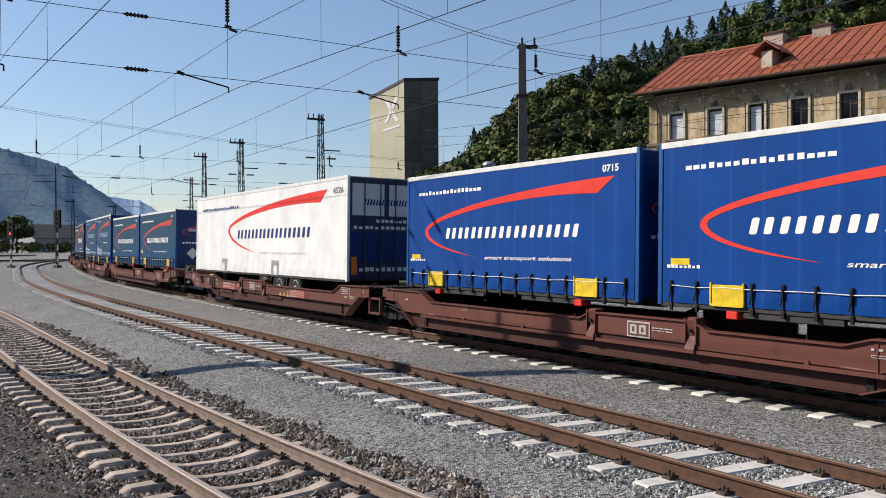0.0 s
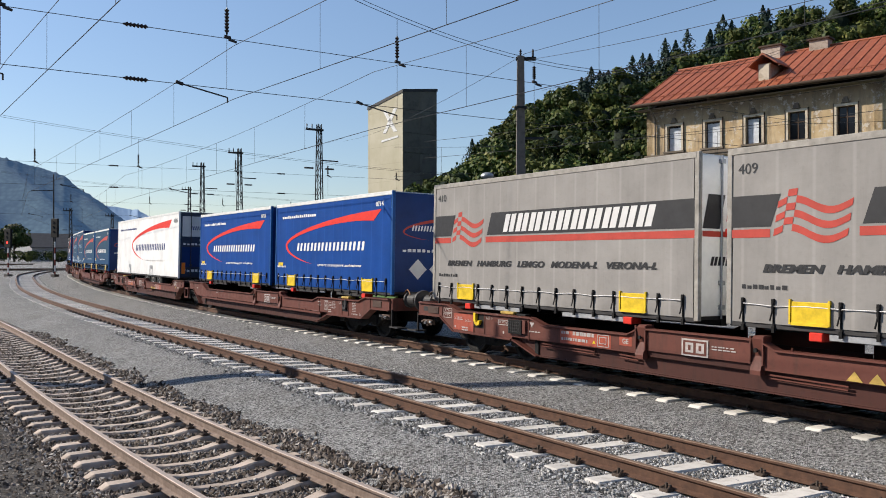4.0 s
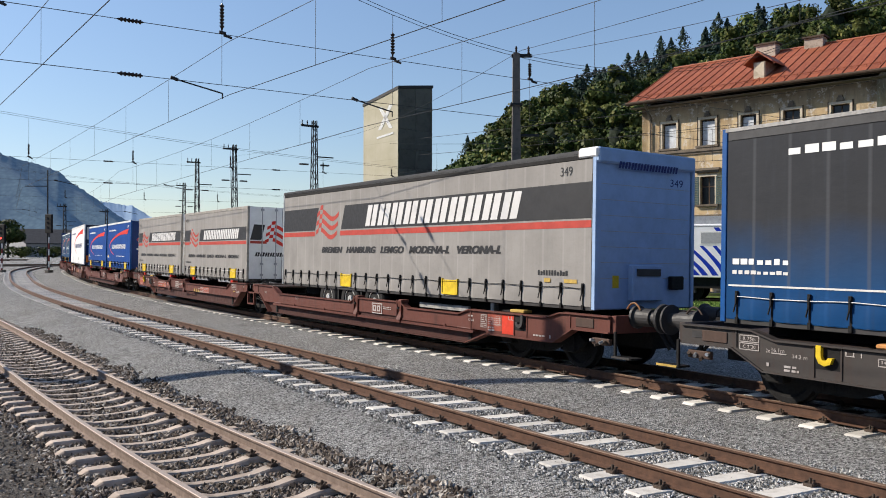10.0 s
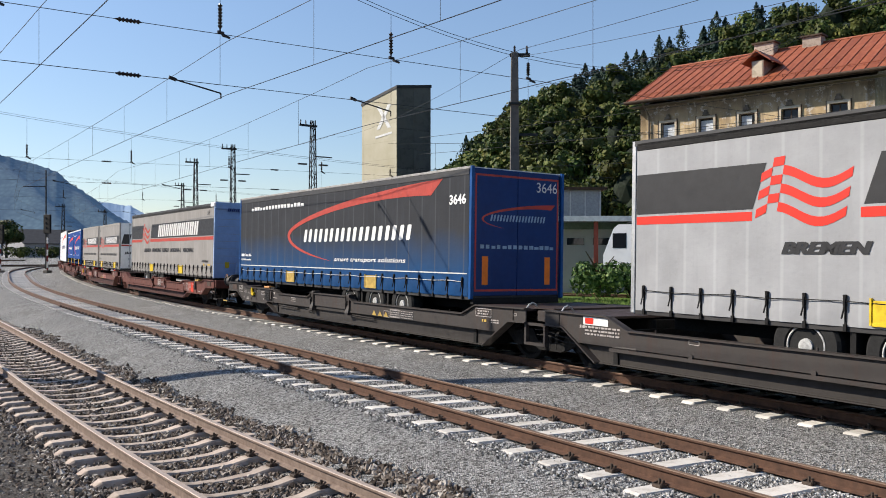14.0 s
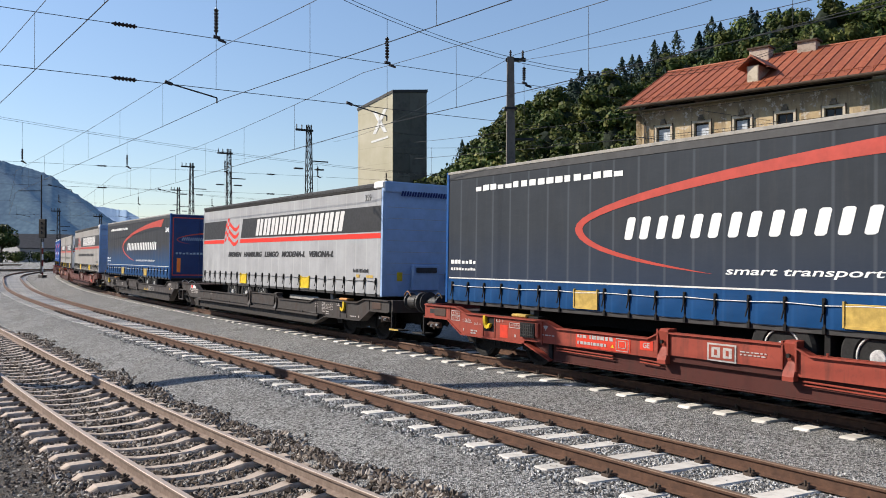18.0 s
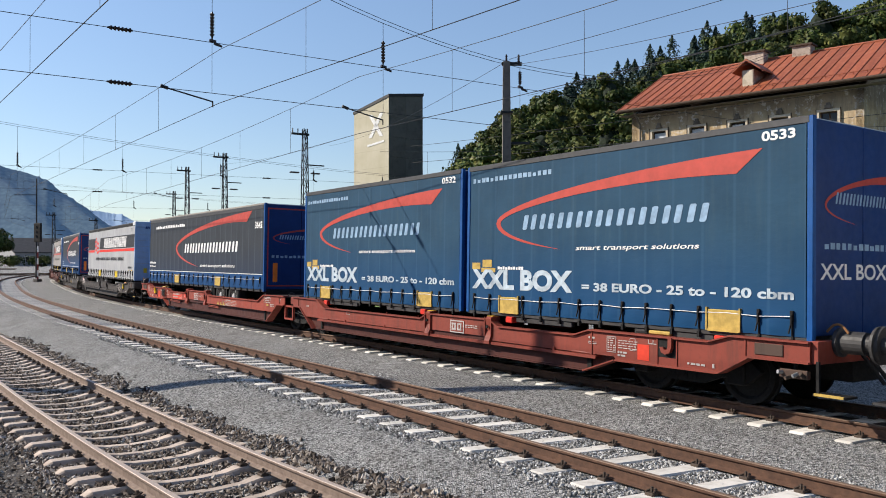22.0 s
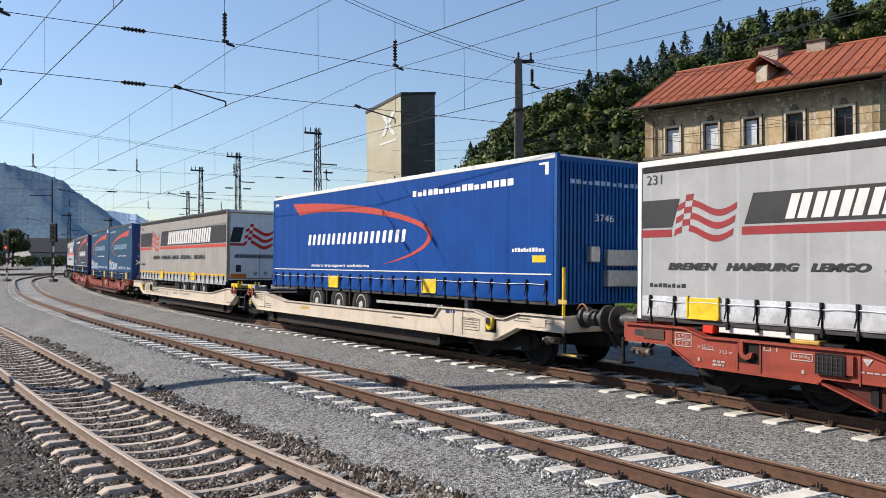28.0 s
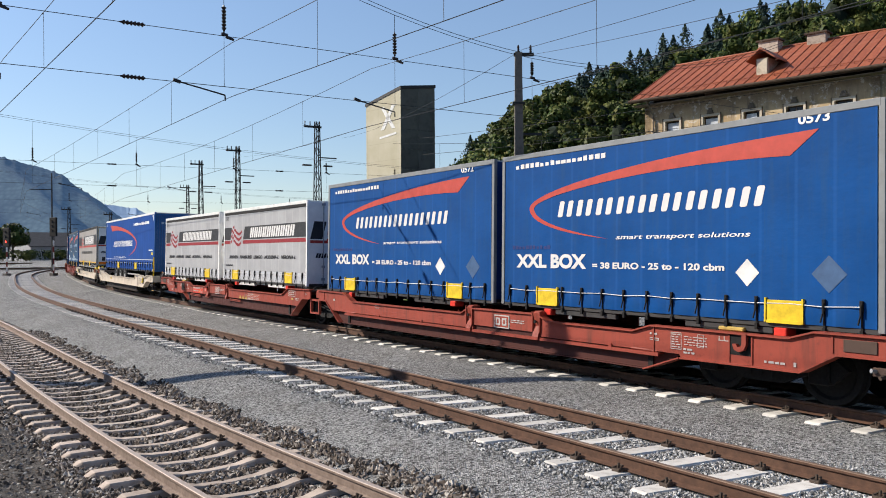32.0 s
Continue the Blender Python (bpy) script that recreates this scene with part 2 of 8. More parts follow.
# ---------------------------------------------------------------- ground and tracks
def dist_to(line, x, y, s0, s1):
    """Sideways distance of points from a line, in plan."""
    k = (line.s >= s0) & (line.s <= s1)
    px, py = line.x[k][::4], line.y[k][::4]
    best = np.full(x.shape, 1e9)
    for a, b in zip(px, py):
        best = np.minimum(best, (x - a) ** 2 + (y - b) ** 2)
    return np.sqrt(best)


def smooth(u):
    u = np.clip(u, 0, 1)
    return u * u * (3 - 2 * u)


def beside(line, x, y, s0, s1):
    """Signed sideways distance from a line, to the right of travel positive."""
    k = (line.s >= s0) & (line.s <= s1)
    px, py, ph = line.x[k][::2], line.y[k][::2], line.h[k][::2]
    best, out = np.full(x.shape, 1e9), np.zeros(x.shape)
    for a, b, h in zip(px, py, ph):
        d = (x - a) ** 2 + (y - b) ** 2
        hit = d < best
        best = np.where(hit, d, best)
        out = np.where(hit, (x - a) * math.sin(h) - (y - b) * math.cos(h), out)
    return np.where(best < 900, out, np.sign(out) * 30)


def ground_z(x, y):
    """Yard surface: canted beds under the two curved tracks, a lower bed under the near one."""
    x, y = np.asarray(x, float), np.asarray(y, float)
    da = dist_to(LINE_A, x, y, -40, 110)
    lumps = 0.022 * np.sin(x * 1.9 + 0.7 * np.sin(y * 1.3)) * np.sin(y * 1.6 + 0.5 * np.sin(x * 2.1))
    z = -0.215 - 0.255 * (1 - smooth((da - 1.2) / 3.0)) + lumps * smooth((da - 1.7) / 1.0) * 0.35
    for line, level, cant in ((LINE_B, -0.187, CANT_B), (LINE_C, -0.20 + Z_C, CANT_C)):
        d = beside(line, x, y, -60, 150)
        bed = level - np.clip(d, -1.6, 1.6) * cant + lumps * 0.25
        k = 1 - smooth((np.abs(d) - 1.2) / 2.2)
        z = z * (1 - k) + bed * k
    return z


def axis(lo, hi, step, far):
    inner = np.arange(lo, hi + step / 2, step)
    reach = step * 2 * 1.35 ** np.arange(1, 40)
    out = np.cumsum(reach)
    out = out[out < far]
    return np.concatenate([lo - out[::-1], inner, hi + out])


gx, gy = axis(-48, 26, 0.4, 3000), axis(-4, 96, 0.4, 3000)
X, Y = np.meshgrid(gx, gy, indexing="ij")
Z = ground_z(X, Y)
n, m = X.shape
idx = np.arange(n * m).reshape(n, m)
quads = np.stack([idx[:-1, :-1], idx[1:, :-1], idx[1:, 1:], idx[:-1, 1:]], -1).reshape(-1, 4)
ground = raw("ground", np.stack([X, Y, Z], -1).reshape(-1, 3).tolist(), quads.tolist(), GRAVEL, smooth=True)
tagged(ground, "grey crushed-stone ground of a railway yard", "ground", kind="structure")

RAIL_PROFILE = [(-0.07, -0.16), (0.07, -0.16), (0.07, -0.15), (0.012, -0.128), (0.012, -0.045), (0.036, -0.03), (0.036, -0.006), (0.029, 0.0),
                (-0.029, 0.0), (-0.036, -0.006), (-0.036, -0.03), (-0.012, -0.045), (-0.012, -0.128), (-0.07, -0.15)]


def rail(line, right, s0, s1, z, cant, side, head, parent):
    verts, faces, mats = [], [], []
    stations = np.arange(s0, s1 + 0.01, 1.0)
    k = len(RAIL_PROFILE)
    for i, s in enumerate(stations):
        for u, v in RAIL_PROFILE:
            x, y, h = line.at(s, right + u)
            verts.append((x, y, z + v - (right + u) * cant))
        if i:
            for j in range(k):
                a, b = (i - 1) * k + j, (i - 1) * k + (j + 1) % k
                faces.append((a, b, b + k, a + k))
                mats.append(1 if 6 <= j <= 8 else 0)
    ob = raw("rail", verts, faces, side, parent)
    ob.data.materials.append(head)
    ob.data.polygons.foreach_set("material_index", mats)
    bm = bmesh.new()
    bm.from_mesh(ob.data)
    bmesh.ops.recalc_face_normals(bm, faces=bm.faces[:])
    bm.to_mesh(ob.data)
    bm.free()
    return ob


def sleeper_mesh(kind):
    """Across the track is x, along it y; the top of the rail seat is z = 0."""
    bm = bmesh.new()
    if kind == "waisted":
        cuts = [(-1.3, -0.055, 0.085), (-1.20, 0.0, 0.105), (-0.95, 0.0, 0.108), (-0.55, 0.0, 0.105), (-0.36, -0.04, 0.085), (0, -0.055, 0.078),
                (0.36, -0.04, 0.085), (0.55, 0.0, 0.105), (0.95, 0.0, 0.108), (1.20, 0.0, 0.105), (1.3, -0.055, 0.085)]
    else:
        cuts = [(-1.3, -0.03, 0.115), (-1.25, 0.0, 0.125), (-0.4, 0.0, 0.13), (0.4, 0.0, 0.13), (1.25, 0.0, 0.125), (1.3, -0.03, 0.115)]
    rows = []
    for x, top, w in cuts:
        rows.append([bm.verts.new((x, y, z)) for y, z in ((-w - 0.03, -0.2), (-w, top - 0.02), (-w + 0.02, top), (w - 0.02, top), (w, top - 0.02), (w + 0.03, -0.2))])
    for a, b in zip(rows, rows[1:]):
        for i in range(5):
            bm.faces.new((a[i], a[i + 1], b[i + 1], b[i]))
    bm.faces.new(rows[0])
    bm.faces.new(rows[-1][::-1])
    bmesh.ops.recalc_face_normals(bm, faces=bm.faces[:])
    return bm


def clip_mesh():
    bm = bmesh.new()
    box(bm, -0.05, 0.05, -0.055, 0.055, -0.015, 0.02, bevel=0.006)
    rod(bm, (-0.035, -0.05, 0.02), (0.045, -0.02, 0.045), 0.011, 6)
    rod(bm, (0.045, -0.02, 0.045), (0.045, 0.03, 0.045), 0.011, 6)
    rod(bm, (0.045, 0.03, 0.045), (-0.035, 0.055, 0.02), 0.011, 6)
    rod(bm, (0, 0, 0.0), (0, 0, 0.075), 0.016, 6)
    return bm


def track(label, line, z, cant, s0, s1, first, spacing, last, kind, mats, clips):
    side, head, concrete = mats
    ob = thing("rail_track", label, "railway track", kind="structure")
    for right in (-0.753, 0.753):
        rail(line, right, s0, s1, z, cant, side, head, ob)
    seat = z - 0.17
    proto = clip_proto = None
    s = first
    while s < last:
        x, y, h = line.at(s)
        turn = Matrix.Rotation(h - math.pi / 2 + random.uniform(-0.012, 0.012), 4, "Z") @ Matrix.Rotation(math.atan(cant), 4, "Y")
        m = Matrix.Translation((x, y, seat + random.uniform(-0.006, 0.004))) @ turn
        if proto is None:
            proto = part("sleeper", sleeper_mesh(kind), concrete, ob)
            proto.matrix_basis = m
        else:
            share("sleeper", proto, ob, m)
        if s < clips:
            for right in (-0.753, 0.753):
                for side_x in (-1, 1):
                    mm = m @ Matrix.Translation((right + side_x * 0.125, 0, 0.012)) @ Matrix.Rotation(0 if side_x < 0 else math.pi, 4, "Z")
                    if clip_proto is None:
                        clip_proto = part("rail_clip", clip_mesh(), CLIP, ob)
                        clip_proto.matrix_basis = mm
                    else:
                        share("rail_clip", clip_proto, ob, mm)
        s += spacing
    return ob


track("near track with sandy brown rails on weathered concrete sleepers", LINE_A, Z_A, 0.0, -20, 100, -4.9, 0.6, 45, "waisted", (RAIL_A, HEAD_A, SLEEPER_A), 24)
track("middle track with rusty rails on pale concrete sleepers", LINE_B, 0.0, CANT_B, -30, 320, 1.3256 - 0.6534 * 3, 0.6534, 130, "flat", (RAIL_SIDE, HEAD_B, SLEEPER_B), 34)
track("curved main track with rusty rails under the train", LINE_C, Z_C, CANT_C, -200, 320, -5.0, 0.6534, 110, "flat", (RAIL_SIDE, HEAD_B, SLEEPER_C), 20)



def bed(label, line, s0, s1, half, material, lift):
    """A strip of coarse ballast along a track, a little above the yard surface."""
    ss, rr = np.arange(s0, s1, 0.5), np.linspace(-half, half, 15)
    pts = np.array([[line.at(s, r + 0.12 * math.sin(s * 2.3 + r) * (abs(r) > half * 0.9))[:2] for r in rr] for s in ss])
    z = ground_z(pts[..., 0], pts[..., 1]) + lift * (1 - np.abs(rr) / half * 1.6)[None]
    idx = np.arange(z.size).reshape(z.shape)
    quads = np.stack([idx[:-1, :-1], idx[1:, :-1], idx[1:, 1:], idx[:-1, 1:]], -1).reshape(-1, 4)
    ob = raw("ballast_bed", np.concatenate([pts, z[..., None]], -1).reshape(-1, 3).tolist(), quads.tolist(), material, smooth=True)
    return tagged(ob, label, "ballast", kind="structure")


bed("brown coarse ballast bed of the near track", LINE_A, -8, 45, 1.34, COARSE, 0.012)
bed("dark ballast under the train, shade put into its colour", LINE_C, -12, 110, 1.05, DARK_BALLAST, 0.012)

bed("dark trodden cinder beside the near track", LINE_A.shifted(-3.6, 0.0), -8, 40, 4.0, CINDER, 0.035)


# loose ballast round the tracks
def ballast(line, n, seed, span, reach, sleepers, shoulder, size, material, label):
    """Broken stones between and beside the sleepers. sleepers: first, spacing and half width of one, half length."""
    rng = np.random.default_rng(seed)
    s = span[0] + span[1] * rng.random(n) ** span[2]
    right = rng.uniform(-reach, reach, n)
    edge = rng.random(n) < shoulder
    right = np.where(edge, rng.choice((-1, 1), n) * (reach - 0.07 + np.abs(rng.normal(0, 0.13, n))), right)
    right = np.where(np.abs(right) > reach + 0.26 + 0.14 * np.sin(s * 2.3) + 0.1 * np.sin(s * 5.1), rng.uniform(-reach, reach, n), right)
    base = np.array([(1, 0, 0), (-1, 0, 0), (0, 1, 0), (0, -1, 0), (0, 0, 1), (0, 0, -1)], float)
    tri = np.array([(0, 2, 4), (2, 1, 4), (1, 3, 4), (3, 0, 4), (2, 0, 5), (1, 2, 5), (3, 1, 5), (0, 3, 5)])
    h = np.interp(s, line.s, line.h)
    x = np.interp(s, line.s, line.x) + right * np.sin(h)
    y = np.interp(s, line.s, line.y) - right * np.cos(h)
    keep = (np.abs(np.abs(right) - 0.753) > 0.10) | (sleepers[3] == 0)
    across_ = (s - sleepers[0]) / sleepers[1]
    on = (np.abs(across_ - np.round(across_)) < sleepers[2] / sleepers[1]) & (np.abs(right) < sleepers[3])
    keep &= ~(on & (rng.random(n) > 0.02))
    x, y, side = x[keep], y[keep], np.abs(right[keep]) > reach - 0.05
    m = len(x)
    z = ground_z(x, y) + size[0] * 0.4 + size[0] * rng.random(m)
    dims = rng.uniform(size[0], size[1], (m, 1, 3)) * rng.uniform(0.75, 1.5, (m, 1, 1)) * np.where(side, 1.2, 1.0)[:, None, None]
    v = base[None] * dims * rng.uniform(0.6, 1.25, (m, 6, 1))
    a, b = rng.uniform(0, math.tau, (2, m, 1))
    vx = v[..., 0] * np.cos(a) - v[..., 1] * np.sin(a)
    vy = v[..., 0] * np.sin(a) + v[..., 1] * np.cos(a)
    vz = v[..., 2] * np.cos(b) - vx * np.sin(b)
    vx = vx * np.cos(b) + v[..., 2] * np.sin(b)
    pts = np.stack([vx + x[:, None], vy + y[:, None], vz + z[:, None]], -1).reshape(-1, 3)
    faces = (tri[None] + 6 * np.arange(m)[:, None, None]).reshape(-1, 3)
    return tagged(raw("ballast", pts.tolist(), faces.tolist(), material), label, "ballast", kind="stuff")


ballast(LINE_A, 100000, 3, (-4.5, 34, 1.7), 1.32, (-4.9, 0.6, 0.128, 1.32), 0.26, (0.015, 0.040), STONE, "brown and grey broken ballast stones between the sleepers")
ballast(LINE_B, 62000, 4, (-1.0, 24, 1.35), 1.38, (1.3256, 0.6534, 0.145, 1.32), 0.10, (0.008, 0.020), STONE_GREY, "small grey ballast stones round the pale sleepers")

ballast(LINE_A.shifted(-2.75, 0.0), 15000, 8, (2.0, 22, 1.2), 1.25, (0.0, 1.0, 0.0, 0.0), 0.10, (0.010, 0.032), STONE, "loose dark stones strewn over the cinder")

# ---------------------------------------------------------------- the train
def run(t):
    """How far the train has gone at t seconds."""
    return 3.82816 * t + 0.08717 * t * t / 2 + 0.31773e-3 * t ** 3 - 0.12546e-5 * t ** 4


def ride(s, pivot=5.6):
    """The pose of a wagon whose middle is at s: x ahead, y to the platform side, z up from the rails."""
    xa, ya, _ = LINE_C.at(s + pivot)
    xb, yb, _ = LINE_C.at(s - pivot)
    h = math.atan2(ya - yb, xa - xb)
    return Matrix.Translation(((xa + xb) / 2, (ya + yb) / 2, Z_C)) @ Matrix.Rotation(h, 4, "Z") @ Matrix.Rotation(math.atan(CANT_C), 4, "X")


MOVERS = []


def dusty(name, colour, dust, rough=0.55, streaks=0.5, bands=()):
    """Painted steel or tarpaulin with vertical streaks, blotches and road dust."""
    m = Mat(name, rough)
    col = m.ramp(m.noise(1.3, 6), (0.3, tuple(c * 0.86 for c in colour)), (0.7, tuple(min(1, c * 1.08) for c in colour)))
    st = m.noise(1.0, 6, 0.7, m.stretch(7, 7, 0.55))
    col = m.mix(m.ramp(st, (0.5, 0.0), (0.8, streaks)), col, dust)
    col = m.mix(m.ramp(m.noise(14, 5), (0.55, 0.0), (0.8, streaks * 0.5)), col, tuple(c * 0.6 for c in dust))
    return m, col


def steel(name, colour, rust=(0.055, 0.028, 0.02), wear=0.75):
    m, col = dusty(name, colour, rust, 0.6, wear)
    m.bump(m.noise(30), 0.15, 0.003)
    return m.done(col, m.ramp(m.noise(6), (0.3, 0.5), (0.7, 0.75)))


def tarp(name, colour, dust=(0.30, 0.29, 0.27), ribs=1.7, foot=None, dirt=0.25, seams=0.13):
    """Curtain cloth: soft upright folds over the posts, streaks, and a second colour at the foot where it has one."""
    m, col = dusty(name, colour, dust, 0.65, dirt)
    m.b.inputs["Specular IOR Level"].default_value = 0.12
    if foot:
        z = m.node("ShaderNodeSeparateXYZ", Vector=m.co).outputs[2]
        z = m.math("ADD", z, m.math("MULTIPLY", m.noise(1.2, 5), 0.5))
        f = m.ramp(m.math("DIVIDE", z, 4.0), (0.40, 1.0), (0.72, 0.0))
        col = m.mix(f, col, foot)
    x = m.node("ShaderNodeSeparateXYZ", Vector=m.co).outputs[0]
    wave = m.math("SINE", m.math("MULTIPLY", x, math.tau / 0.56 * ribs / 1.7))
    h = m.math("ADD", m.math("MULTIPLY", wave, 0.5), m.math("MULTIPLY", m.noise(1.0, 4, 0.6, m.stretch(1.4, 1.4, 2.6)), 3.0))
    m.bump(h, 0.14, 0.02)
    line = m.math("SINE", m.math("MULTIPLY", x, math.tau / 0.56 * ribs / 1.7))
    col = m.mix(m.ramp(line, (0.93, 0.0), (1.0, seams)), col, tuple(min(1, c * 1.9 + 0.03) for c in colour))
    return m.done(col)


WAGON_BROWN = steel("red_brown_wagon_paint", (0.118, 0.037, 0.026))
WAGON_RED = steel("red_wagon_paint", (0.21, 0.040, 0.025))
WAGON_BRICK = steel("bright_red_wagon_paint", (0.27, 0.047, 0.028))
WAGON_GREY = steel("dark_grey_wagon_paint", (0.045, 0.039, 0.036))
WAGON_CREAM = steel("cream_wagon_paint", (0.52, 0.45, 0.365), (0.26, 0.15, 0.08), 0.30)
RUST_EYE = steel("rusty_red_steel_eye", (0.26, 0.065, 0.035))
# Maroon and red sills: grime, plus the upper sill's shade darkened into the paint.
SILL_MAROON = steel("grimy_shaded_maroon_sill", (0.058, 0.018, 0.013), (0.02, 0.012, 0.010))
SILL_RED = steel("grimy_shaded_red_sill", (0.064, 0.014, 0.010), (0.03, 0.016, 0.012))
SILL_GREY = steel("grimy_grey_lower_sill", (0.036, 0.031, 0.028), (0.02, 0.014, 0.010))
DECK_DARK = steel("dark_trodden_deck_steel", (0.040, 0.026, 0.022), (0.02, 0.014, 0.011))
DARK_TRIM_STEEL = steel("brown_grimed_fitting", (0.075, 0.045, 0.034), (0.03, 0.02, 0.015))
RUST_HANDLE = steel("ochre_rust_handle", (0.26, 0.12, 0.045), (0.10, 0.05, 0.03))
# Rusty brown, darkened further with the shade under the wagon.
SILL_BROWN = steel("shade_dark_rusty_brown_sill", (0.024, 0.015, 0.011), (0.012, 0.008, 0.006))
BLUE_TARP = tarp("bright_blue_curtain", (0.0, 0.045, 0.225), (0.0, 0.052, 0.195), dirt=0.35)
BLUE_TARP_2 = tarp("vivid_blue_curtain", (0.0, 0.054, 0.210), (0.018, 0.060, 0.135), dirt=0.55)
STEEL_BLUE = tarp("faded_steel_blue_curtain", (0.018, 0.056, 0.100), (0.040, 0.075, 0.10), dirt=0.45, foot=(0.006, 0.048, 0.125))
SLATE = tarp("slate_grey_curtain_blue_foot", (0.031, 0.033, 0.038), (0.055, 0.066, 0.085), foot=(0.003, 0.058, 0.175), seams=0.4)
SLATE_2 = tarp("slate_grey_curtain", (0.030, 0.036, 0.045), (0.065, 0.065, 0.065), foot=(0.020, 0.032, 0.060), seams=0.4)
GREY_TARP = tarp("light_grey_curtain", (0.265, 0.252, 0.238), (0.16, 0.145, 0.13), dirt=0.32)
SILVER_TARP = tarp("silver_grey_curtain", (0.33, 0.335, 0.345), (0.23, 0.225, 0.22), dirt=0.3)
WHITE_PANEL = tarp("white_box_panel", (0.70, 0.70, 0.69), (0.5, 0.48, 0.45), ribs=0.4, dirt=0.15)
RIM = plain("dusty_grey_wheel_rim", (0.46, 0.46, 0.45), 0.55, 0.0, 0.6, 14)
NAVY = plain("navy_blue_doors", (0.001, 0.026, 0.13), 0.5, 0.0, 0.2, 3)
SLATE_BLUE = tarp("blue_curtain_hem", (0.004, 0.048, 0.150), (0.02, 0.04, 0.08), dirt=0.5)
AMBER = plain("amber_curtain_stripe", (0.58, 0.33, 0.03), 0.6, 0.0, 0.35, 5)
FRAME_GREY = plain("mid_grey_frame_paint", (0.20, 0.21, 0.215), 0.5, 0.0, 0.2, 5)
FOIL = plain("bright_silver_hem", (0.62, 0.63, 0.65), 0.3, 0.35, 0.3, 5)
BLUE_GREY = plain("faded_hazard_patch", (0.05, 0.10, 0.20), 0.5, 0.0, 0.2, 6)
ICE_BLUE = plain("pale_blue_front_wall", (0.30, 0.42, 0.62), 0.45, 0.0, 0.15, 3)
WHITE_DOOR = plain("white_doors", (0.82, 0.82, 0.80), 0.45, 0.0, 0.12, 3)
PALE_WORD = plain("worn_pale_blue_print", (0.24, 0.36, 0.50), 0.55, 0.0, 0.35, 6)
WORN_WORD = plain("worn_bluish_white_print", (0.42, 0.49, 0.55), 0.55, 0.0, 0.4, 5)
GREY_WORD = plain("light_grey_print", (0.62, 0.61, 0.60), 0.5, 0.0, 0.08, 5)
CHALK = plain("chalky_white_inscription", (0.42, 0.38, 0.36), 0.7, 0.0, 0.3, 20)
SOOT_PRINT = plain("faded_black_inscription", (0.13, 0.11, 0.085), 0.7, 0.0, 0.3, 20)
PANEL_RED = plain("fresh_red_oxide_patch", (0.34, 0.075, 0.045), 0.6, 0.0, 0.3, 9)
BRIGHT_RED = plain("bright_red_patch", (0.60, 0.045, 0.02), 0.55, 0.0, 0.2, 7)
ORANGE_OLD = plain("faded_orange_pad", (0.55, 0.25, 0.08), 0.6, 0.0, 0.3, 9)
NAVY_PRINT = plain("navy_print", (0.015, 0.03, 0.14), 0.5, 0.0, 0.1, 5)
WORN_WHITE = plain("worn_white_rail", (0.34, 0.33, 0.315), 0.6, 0.0, 0.45, 7)
DIRTY_EDGE = plain("dirty_beige_rail", (0.30, 0.28, 0.25), 0.6, 0.0, 0.35, 6)
DARK_ROOF = plain("dark_roof_edge", (0.05, 0.05, 0.052), 0.55, 0.0, 0.3, 4)
WHITE_EDGE = plain("pale_roof_edge", (0.66, 0.66, 0.64), 0.5, 0.0, 0.2, 4)
BLUE_POST = plain("blue_post", (0.001, 0.066, 0.24), 0.5, 0.0, 0.2, 5)
DARK_DOOR = plain("dark_box_doors", (0.03, 0.04, 0.07), 0.4, 0.0, 0.3, 3)


